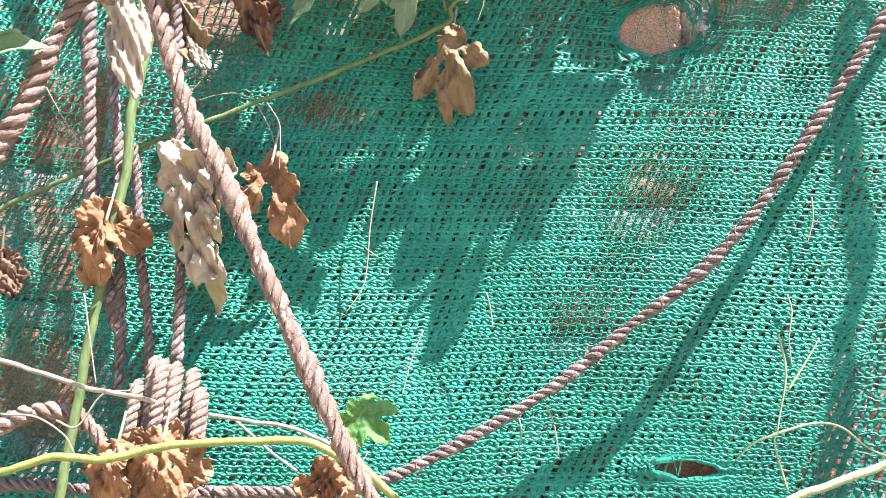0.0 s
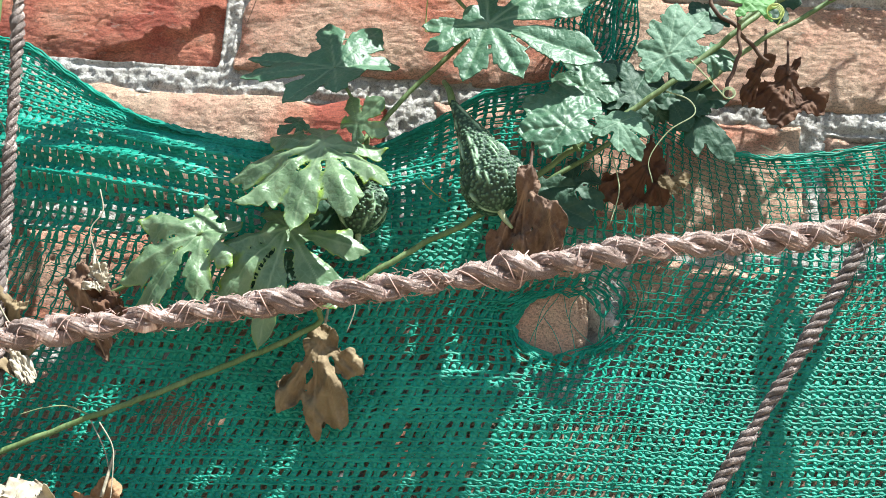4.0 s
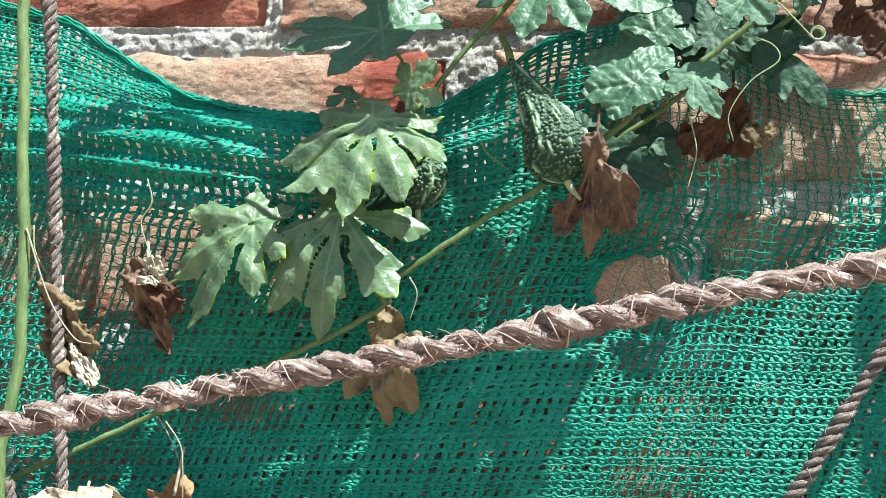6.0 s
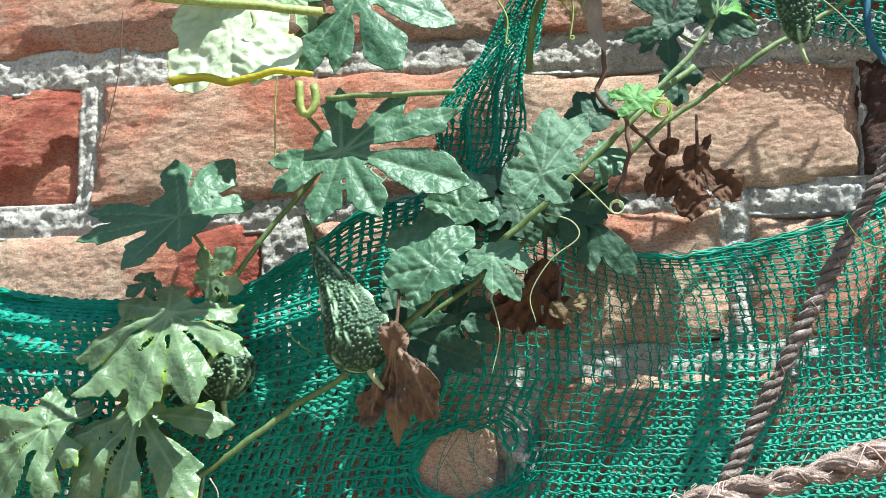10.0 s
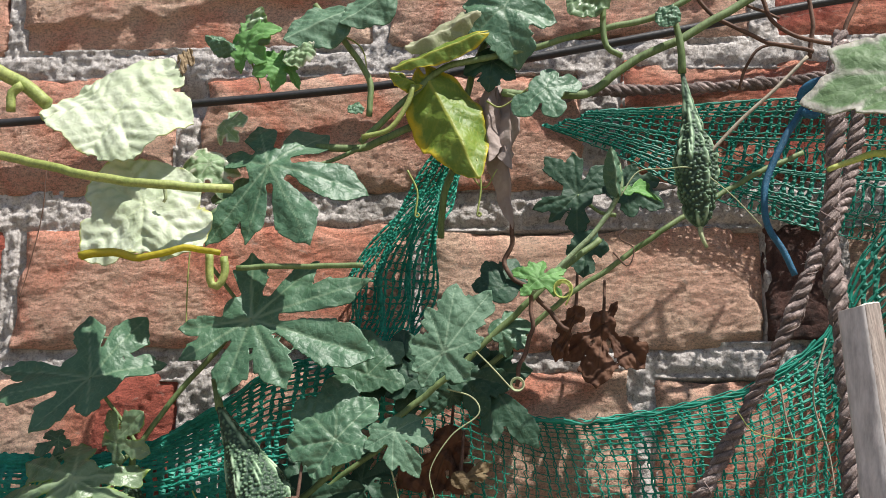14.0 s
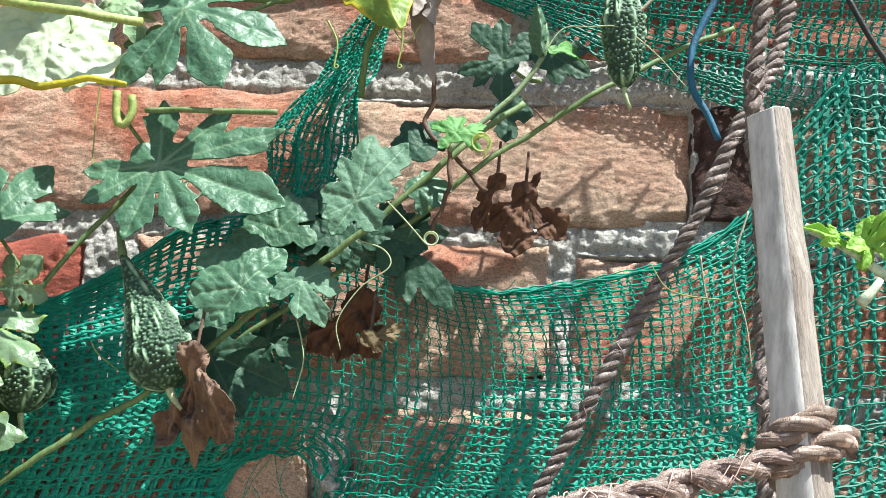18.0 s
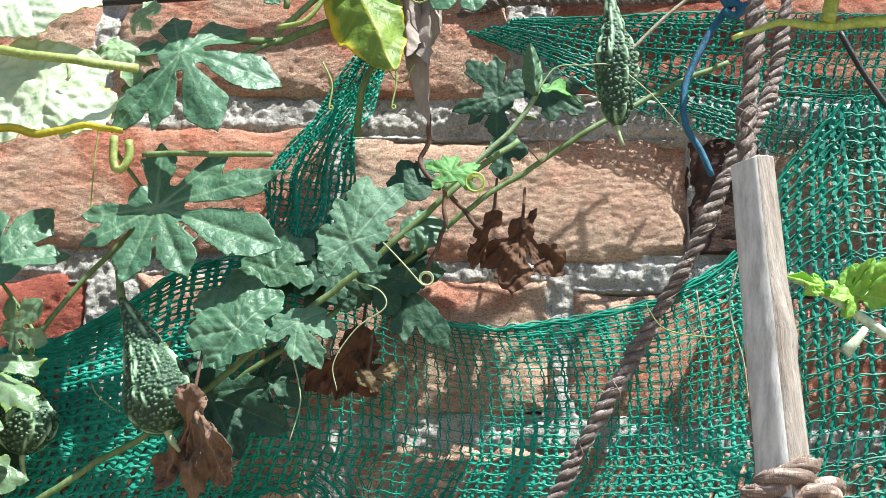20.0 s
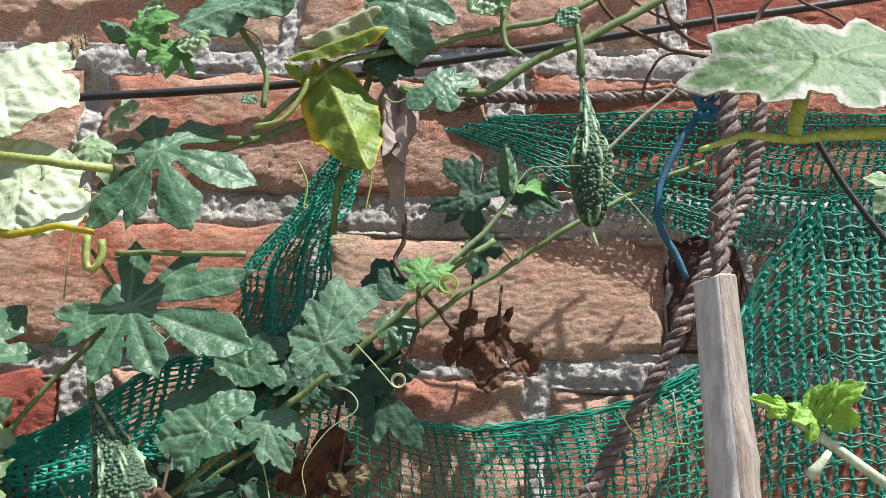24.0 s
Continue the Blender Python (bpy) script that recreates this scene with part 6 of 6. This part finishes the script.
palm(upper, (0.120, 0.852, 1.689), ((-18, 29, 0.32), (46, 38, 0.34), (103, 52, 0.28), (150, 48, 0.36), (-168, 40, 0.26), (-140, 47, 0.32), (-72, 28, 0.28)), GREEN, tilt=0.45, seed=51, droop=0.2, crumple=0.025, floor=0.22, teeth=0.35, fold=-0.2, slim=0.92, bays=1.35, petiole=(0.165, 0.866, 1.701), cells=120)
leaf(upper, (0.104, 0.860, 1.676), (0.090, 0.852, 1.657), SUNLIT, STAR_LOBES, seed=52, droop=0.3, crumple=0.05, floor=0.5, wide=0.7)
leaf(upper, (0.089, 0.856, 1.691), (0.079, 0.850, 1.675), PALE_GREEN, seed=53, droop=0.4, crumple=0.06, floor=0.5)
leaf(upper, (0.095, 0.862, 1.712), (0.108, 0.856, 1.716), PALE_GREEN, STAR_LOBES, seed=54, droop=0.3, crumple=0.05, floor=0.4)
palm(upper, (0.260, 0.848, 1.725), ((13, 13, 0.34), (72, 19, 0.28), (162, 17, 0.34), (-128, 21, 0.30)), GREEN, tilt=0.3, seed=55, droop=0.15, crumple=0.02, teeth=0.0, floor=0.42, slim=1.25, bays=0.8, petiole=(0.238, 0.862, 1.728), cells=72)
leaf(upper, (0.239, 0.856, 1.772), (0.251, 0.848, 1.739), GREEN, STAR_LOBES, seed=56, droop=0.3, crumple=0.03, floor=0.6)
leaf(upper, (0.233, 0.862, 1.745), (0.230, 0.858, 1.727), SHADED, STAR_LOBES, seed=57, droop=0.2, crumple=0.03, floor=0.6)
blade(upper, (0.199, 0.858, 1.737), (0.226, 0.840, 1.681), YELLOW, wide=0.29, fold=0.3, curl=0.1, crumple=0.012, tilt=0.2, seed=58, full=0.8, label="yellowing leaf with bright yellow edges")
blade(upper, (0.196, 0.854, 1.730), (0.183, 0.846, 1.736), YELLOW, wide=0.28, fold=0.5, curl=0.2, seed=59, label="yellowing folded leaf")
blade(upper, (0.227, 0.852, 1.756), (0.182, 0.844, 1.737), YELLOW, wide=0.12, fold=0.4, curl=0.05, crumple=0.01, seed=60, label="yellowing leaf edge curled under")
blade(upper, (0.226, 0.856, 1.769), (0.189, 0.848, 1.749), TAN_GREEN, wide=0.24, fold=0.45, curl=0.05, crumple=0.025, seed=61, label="fading grey-green leaf folded along its middle")
blade(upper, (0.158, 0.850, 1.769), (0.128, 0.840, 1.754), SOFT, wide=0.40, fold=0.2, curl=0.15, crumple=0.012, seed=62)
blade(upper, (0.181, 0.850, 1.778), (0.156, 0.842, 1.763), SOFT, wide=0.40, fold=0.2, curl=0.15, crumple=0.012, seed=63)
blade(upper, (0.141, 0.846, 1.751), (0.129, 0.838, 1.740), PALE_GREEN, wide=0.38, fold=0.3, curl=0.15, crumple=0.05, seed=64, label="pale silvery underside of a folded leaf")
leaf(upper, (0.126, 0.850, 1.742), (0.111, 0.842, 1.738), YOUNG, seed=65, droop=0.4, crumple=0.08, floor=0.5)
blade(upper, (0.101, 0.856, 1.753), (0.112, 0.848, 1.773), SUNLIT, wide=0.35, fold=0.6, curl=0.2, crumple=0.04, seed=66, label="curled bright green leaf")
blade(upper, (0.101, 0.852, 1.751), (0.088, 0.846, 1.758), GREEN, wide=0.35, fold=0.5, curl=0.2, crumple=0.04, seed=67)
leaf(upper, (0.106, 0.850, 1.752), (0.124, 0.844, 1.762), YOUNG, STAR_LOBES, seed=68, droop=0.4, crumple=0.06, floor=0.4)
blade(upper, (0.165, 0.858, 1.722), (0.161, 0.852, 1.717), GREEN, wide=0.5, fold=0.2, seed=69)
blade(upper, (0.288, 0.850, 1.782), (0.273, 0.842, 1.763), SUNLIT, wide=0.45, fold=0.2, seed=70)
blade(upper, (0.325, 0.850, 1.768), (0.317, 0.846, 1.758), GREEN, wide=0.5, fold=0.2, seed=71)
blade(upper, (0.224, 0.860, 1.772), (0.213, 0.855, 1.755), YELLOW, wide=0.3, fold=0.4, seed=72)
for pts, c in (([(0.109, 0.855, 1.745), (0.114, 0.855, 1.732), (0.113, 0.855, 1.729)], None), ([(0.190, 0.855, 1.686), (0.195, 0.855, 1.675), (0.194, 0.855, 1.663)], (2, 0.001)), ([(0.154, 0.860, 1.761), (0.166, 0.860, 1.752), (0.169, 0.860, 1.733)], None), ([(0.225, 0.850, 1.690), (0.227, 0.850, 1.676), (0.225, 0.850, 1.662)], (3, 0.001)), ([(0.230, 0.860, 1.723), (0.238, 0.860, 1.720), (0.253, 0.860, 1.731)], None), ([(0.212, 0.860, 1.702), (0.227, 0.860, 1.678), (0.235, 0.860, 1.687)], None)):
    tendril(pts, STEM_YELLOW, upper, 0.00055, c)

squash = thing("squash_vine", "squash vine with large pale sunlit leaves on a green stem", "vine")
tube("stem", [(-0.095, 0.828, 1.716), (-0.025, 0.828, 1.696), (-0.008, 0.828, 1.690), (0.041, 0.806, 1.674), (0.082, 0.803, 1.667), (0.110, 0.820, 1.669)], 0.0022, STEM_YELLOW, squash, flute=0.08, wobble=0.0003)
tube("stem", [(0.107, 0.845, 1.635), (0.135, 0.845, 1.636), (0.169, 0.845, 1.636)], 0.0014, STEM, squash, wobble=0.0003, seed=2)
tube("stem", [(0.096, 0.835, 1.641), (0.097, 0.835, 1.627), (0.101, 0.835, 1.625), (0.104, 0.835, 1.632), (0.103, 0.835, 1.639)], 0.0020, STEM_YELLOW, squash, seed=3)
tube("stem", [(-0.027, 0.825, 1.743), (-0.009, 0.825, 1.731), (0.004, 0.825, 1.724), (0.016, 0.825, 1.714)], 0.0034, STEM_YELLOW, squash, flute=0.08, seed=4)
tube("stem", [(0.004, 0.822, 1.723), (-0.001, 0.822, 1.719), (-0.001, 0.822, 1.710)], 0.0024, STEM_YELLOW, squash, seed=5)
palm(squash, (0.048, 0.832, 1.714), ((35, 38, 0.45), (101, 40, 0.5), (154, 32, 0.5), (-158, 26, 0.5), (-93, 39, 0.42), (-53, 28, 0.55)), PALE, tilt=0.6, seed=81, deep=False, droop=0.12, crumple=0.05, quilt=0.014, floor=0.68, teeth=0.25, cells=110, label="large pale bleached leaf in full sun")
palm(squash, (0.066, 0.826, 1.663), ((-58, 36, 0.42), (-131, 37, 0.46), (174, 24, 0.6), (125, 38, 0.5), (64, 29, 0.55), (-28, 26, 0.55)), PALE, tilt=0.4, seed=82, deep=False, droop=0.1, crumple=0.05, quilt=0.014, floor=0.68, teeth=0.25, cells=110, label="large pale leaf with yellow curled edges")
tube("leaf_edge", [(0.042, 0.812, 1.636), (0.057, 0.812, 1.638), (0.073, 0.812, 1.636), (0.091, 0.812, 1.639), (0.107, 0.812, 1.636)], 0.0019, YELLOW_RIM, squash, "curled yellow leaf edge", sides=10, taper=0.0012, flute=0.2, wobble=0.0008)
leaf(squash, (0.076, 0.850, 1.747), (0.076, 0.845, 1.736), TAN, STAR_LOBES, seed=84, droop=0.3, crumple=0.15, floor=0.4, wide=0.5, label="small dry leaf")
leaf(squash, (-0.036, 0.830, 1.723), (-0.058, 0.820, 1.708), YELLOW, ROUND_LOBES, seed=85, droop=0.3, crumple=0.05, floor=0.8, wide=0.7)
for pts in ([(0.077, 0.820, 1.671), (0.078, 0.820, 1.665), (0.077, 0.820, 1.663)], [(0.089, 0.830, 1.667), (0.091, 0.830, 1.653), (0.090, 0.830, 1.642)]):
    tendril(pts, STEM_PALE, squash, 0.0012)

near_vine = thing("near_vine", "thick yellow-green vine with a broad pale leaf near the stake", "vine")
tube("stem", [(0.362, 0.730, 1.651), (0.373, 0.730, 1.655), (0.381, 0.728, 1.657), (0.397, 0.730, 1.656), (0.413, 0.730, 1.658), (0.432, 0.730, 1.659), (0.501, 0.730, 1.663)], 0.0010, STEM_LIME, near_vine, taper=0.0040, flute=0.08, wobble=0.0002)
tube("stem", [(0.397, 0.728, 1.657), (0.399, 0.728, 1.666), (0.404, 0.728, 1.682)], 0.0028, STEM_LIME, near_vine)
palm(near_vine, (0.407, 0.725, 1.687), ((-89, 52, 0.26), (-62, 44, 0.28), (-40, 30, 0.4), (-132, 32, 0.32), (-108, 36, 0.32), (141, 30, 0.42), (65, 40, 0.4), (104, 44, 0.42)), RIMMED, tilt=0.55, seed=91, deep=False, droop=0.15, crumple=0.014, quilt=0.002, floor=0.4, teeth=0.2, cells=110, label="broad pale green leaf with whitish withered margins")
leaf(near_vine, (0.430, 0.710, 1.632), (0.417, 0.705, 1.626), PALE_GREEN, ROUND_LOBES, seed=92, droop=0.35, crumple=0.05, floor=0.7, tilt=0.7)
tube("stem", [(0.390, 0.850, 1.740), (0.373, 0.850, 1.723), (0.355, 0.850, 1.707), (0.335, 0.850, 1.686)], 0.0009, DRY_STEM, near_vine, "thin dry stem")

sprig = thing("young_sprig", "fresh young vine tip with bright green leaves beside the stake", "vine")
tube("stem", [(0.369, 0.690, 1.554), (0.381, 0.690, 1.548), (0.393, 0.690, 1.540), (0.410, 0.690, 1.527), (0.448, 0.690, 1.502)], 0.0015, STEM_WHITE, sprig, taper=0.0020, flute=0.06, wobble=0.0002)
leaf(sprig, (0.388, 0.688, 1.548), (0.401, 0.680, 1.559), FRESH, STAR_LOBES, seed=95, droop=0.3, crumple=0.05, floor=0.26, wide=0.62, label="bright yellow-green young leaf")
leaf(sprig, (0.387, 0.687, 1.548), (0.394, 0.682, 1.559), FRESH, STAR_LOBES, seed=98, droop=0.3, crumple=0.05, floor=0.26, wide=0.5)
leaf(sprig, (0.379, 0.688, 1.550), (0.370, 0.682, 1.554), FRESH, STAR_LOBES, seed=96, droop=0.4, crumple=0.06, floor=0.4, wide=0.5)
leaf(sprig, (0.387, 0.686, 1.547), (0.380, 0.680, 1.547), FRESH, STAR_LOBES, seed=97, droop=0.4, crumple=0.06, floor=0.4)
tube("bud", [(0.392, 0.688, 1.537), (0.389, 0.688, 1.533), (0.385, 0.688, 1.529)], 0.0011, STEM_WHITE, sprig, taper=0.0021)

brown_twigs = thing("bare_twigs", "bare dark brown twigs along the top of the wall", "twigs")
tube("twig", [(0.336, 0.870, 1.792), (0.344, 0.870, 1.776), (0.362, 0.870, 1.762), (0.379, 0.870, 1.754), (0.399, 0.870, 1.750)], 0.0012, BROWN_STEM, brown_twigs, wobble=0.0006)
tube("twig", [(0.372, 0.870, 1.785), (0.380, 0.870, 1.766), (0.399, 0.870, 1.756), (0.422, 0.870, 1.753)], 0.0012, BROWN_STEM, brown_twigs, wobble=0.0006, seed=2)
tube("twig", [(0.397, 0.875, 1.793), (0.401, 0.875, 1.768), (0.397, 0.875, 1.749)], 0.0012, BROWN_STEM, brown_twigs, wobble=0.0006, seed=3)
tube("twig", [(0.432, 0.875, 1.789), (0.419, 0.875, 1.770), (0.414, 0.875, 1.746)], 0.0012, BROWN_STEM, brown_twigs, wobble=0.0006, seed=4)
for k in range(5):
    a = k * 1.7
    q = np.array((0.408, 0.880, 1.769)) + np.array([0.06 * math.sin(a), 0.008 * math.cos(a * 2), 0.03 * math.cos(a * 1.3)])
    tube("twig", [tuple(q), tuple(q + np.array([0.02 * math.cos(a), -0.004, 0.018 * math.sin(a)])), tuple(q + np.array([0.04 * math.cos(a + 0.5), 0.0, 0.04 * math.sin(a + 0.4)]))], 0.0008, BROWN_STEM, brown_twigs, wobble=0.0006, seed=10 + k)

# ---- gourds ----
gourd((0.0955, 0.864, 1.570), (0.1265, 0.852, 1.505), 0.0325, "dark green warty bitter gourd hanging over the net", 1, 0.74, (0.091, 0.872, 1.583), 0.12)
gourd((0.329, 0.858, 1.738), (0.334, 0.852, 1.654), 0.0195, "slender dark green bitter gourd with pale ridges", 2, 0.58, (0.325, 0.855, 1.768), 0.45)
gourd((0.049, 0.876, 1.535), (0.051, 0.874, 1.493), 0.026, "small bitter gourd half hidden behind a sunlit leaf", 3, 0.55, (0.051, 0.874, 1.550), 0.1)


# ---- dry leaves ----
def dry_leaf(base, tip, mat, label, seed, lobes=DRY_LOBES, **more):
    """A withered leaf hanging by its stalk: from base to tip, or with lobes of its own where tip is None."""
    ob = thing("dry_leaf", label, "dry leaf", "dry leaves")
    opts = dict(droop=0.3, crumple=0.13, floor=0.3, tilt=0.2, quilt=0.006, ragged=0.28, fold=-0.6, teeth=0.8, slim=1.3)
    opts.update(more)
    if tip is None:
        palm(ob, base, lobes, mat, seed=seed, name="blade", cells=104, **opts)
        u = np.array([0.0, 0.0, 1.0])
    else:
        leaf(ob, base, tip, mat, lobes, seed=seed, name="blade", wrapped=opts.pop("wrapped", 1.2), **opts)
        u = np.array(base) - np.array(tip)
        u /= np.linalg.norm(u)
    b = np.array(base)
    tube("stalk", [tuple(b), tuple(b + u * 0.008 + np.array([0.001, 0.002, 0.002])), tuple(b + u * 0.018 + np.array([0.002, 0.006, 0.006]))], 0.0010, BROWN_STEM if mat in (DRY, DRY_DARK, TAN_BROWN) else DRY_STEM, ob, taper=0.0007)
    return ob


dry_leaf((0.290, 0.905, 1.614), None, DRY_DARK, "shrivelled dark brown leaf hanging against the bricks", 1, ((-130, 27, 0.22), (-172, 34, 0.24), (139, 31, 0.26), (37, 14, 0.16)), floor=0.20, crumple=0.06, ragged=0.1, slim=1.25, fold=-0.4)
dry_leaf((0.275, 0.898, 1.617), None, DRY_DARK, "small shrivelled brown leaf on a dry stem", 2, ((-150, 24, 0.28), (-125, 12, 0.3)), floor=0.2, crumple=0.1)
dry_leaf((0.209, 0.893, 1.549), None, DRY_DARK, "curled dark brown leaf caught on the net", 3, ((-122, 33, 0.22), (-152, 27, 0.30), (159, 25, 0.28)), floor=0.30, crumple=0.12, ragged=0.3, slim=1.4, fold=-0.4)
dry_leaf((0.215, 0.872, 1.533), None, TAN_BROWN, "small olive-brown dry leaf beside a dark one", 4, ((58, 18, 0.42), (79, 14, 0.42), (130, 9, 0.4)), floor=0.25, ragged=0.05, crumple=0.05)
dry_leaf((0.139, 0.842, 1.518), None, DRY, "crumpled brown leaf hanging under the gourd", 5, ((-153, 40, 0.24), (-176, 43, 0.26), (153, 39, 0.26), (-165, 25, 0.3)), floor=0.15, crumple=0.15, ragged=0.3, fold=-0.8)
dry_leaf((0.035, 0.884, 1.434), None, TAN, "brown spotted dry leaf on the green net", 6, ((-150, 40, 0.18), (179, 46, 0.22), (121, 29, 0.22), (160, 44, 0.18)), floor=0.2, crumple=0.1)
dry_leaf((-0.081, 0.868, 1.450), (-0.077, 0.862, 1.429), DRY_DARK, "withered dark flower leaf on the vine", 7, floor=0.35, crumple=0.18)
dry_leaf((-0.085, 0.864, 1.459), (-0.080, 0.860, 1.450), BLEACHED, "bleached withered blossom on the vine", 8, STAR_LOBES, floor=0.5, crumple=0.2)
dry_leaf((-0.149, 0.828, 1.300), None, RUSSET, "crumpled russet dry leaf hanging from a stem", 9, ((-128, 24, 0.34), (-160, 36, 0.30), (176, 34, 0.26), (98, 28, 0.26), (125, 24, 0.30)), floor=0.42, crumple=0.13, ragged=0.35, slim=1.35, bays=0.8, fold=-0.5)
dry_leaf((-0.103, 0.838, 1.330), None, BLEACHED, "large shrivelled bleached leaf hanging among ropes", 10, ((-140, 28, 0.36), (-166, 40, 0.28), (170, 62, 0.15), (152, 36, 0.30), (118, 20, 0.36), (-105, 18, 0.36)), floor=0.36, crumple=0.20, ragged=0.5, slim=1.15, bays=0.85, fold=-0.4)
dry_leaf((-0.099, 0.830, 1.322), None, BLEACHED, "curled bleached leaf hanging beside a rope", 11, ((178, 48, 0.20), (150, 26, 0.30), (-150, 26, 0.30)), floor=0.36, crumple=0.22, ragged=0.4, slim=1.2, bays=0.85, fold=-0.6)
dry_leaf((-0.066, 0.866, 1.346), None, RUSSET, "torn brown dry leaf hanging on a thread", 12, ((-146, 35, 0.24), (160, 46, 0.28), (130, 24, 0.28), (-105, 20, 0.34)), floor=0.22, crumple=0.09)
dry_leaf((-0.131, 0.760, 1.410), (-0.121, 0.752, 1.360), BLEACHED, "bleached curled leaf hanging under the knot", 13, floor=0.35, crumple=0.075, wide=0.5)
dry_leaf((-0.129, 0.860, 1.433), (-0.117, 0.852, 1.402), TAN, "withered tan flower on the net", 14, floor=0.4, crumple=0.2, wide=0.7)
dry_leaf((-0.118, 0.856, 1.413), (-0.105, 0.850, 1.399), BLEACHED, "small bleached husk on the net", 15, ROUND_LOBES, floor=0.8, crumple=0.1, wide=0.4)
dry_leaf((-0.097, 0.800, 1.180), None, RUSSET, "crumpled russet leaf below the rope hank", 16, ((-120, 28, 0.3), (-160, 30, 0.3), (165, 32, 0.3), (120, 30, 0.3), (85, 24, 0.3), (-80, 22, 0.3), (20, 16, 0.3)), floor=0.35, crumple=0.12, ragged=0.5)
dry_leaf((-0.120, 0.796, 1.173), None, RUSSET, "curled russet leaf below the rope hank", 17, ((-110, 20, 0.3), (-150, 26, 0.3), (170, 24, 0.3), (60, 16, 0.3)), floor=0.35, crumple=0.12, ragged=0.5)
dry_leaf((-0.010, 0.800, 1.173), None, RUSSET, "small orange-brown dry leaf on the rope", 18, ((-130, 18, 0.32), (175, 16, 0.32), (120, 22, 0.32), (80, 16, 0.3)), floor=0.35, crumple=0.15)
dry_leaf((-0.211, 0.840, 1.275), (-0.202, 0.835, 1.256), DRY, "small brown dry leaf on the net", 19, floor=0.4, crumple=0.15)
dry_leaf((-0.090, 0.870, 1.451), (-0.077, 0.865, 1.421), DRY, "small dark dry leaf hanging from the vine", 20, floor=0.4, crumple=0.15, wide=0.7)
husk = thing("withered_leaf", "long grey-brown withered leaf hanging folded", "dry leaf", "dry leaves")
blade(husk, (0.235, 0.868, 1.732), (0.243, 0.862, 1.657), HUSK, wide=0.095, fold=1.2, curl=0.0, crumple=0.018, wave=0.12, twist=0.5, seed=1, name="blade", full=0.55)
blade(husk, (0.232, 0.864, 1.730), (0.230, 0.858, 1.691), HUSK, wide=0.22, fold=0.8, curl=0.0, crumple=0.025, wave=0.12, twist=-0.4, seed=2, name="blade", full=0.6)
blade(husk, (0.241, 0.866, 1.729), (0.242, 0.860, 1.687), HUSK, wide=0.2, fold=0.8, curl=0.0, crumple=0.025, wave=0.12, twist=0.7, seed=3, name="blade", full=0.6)
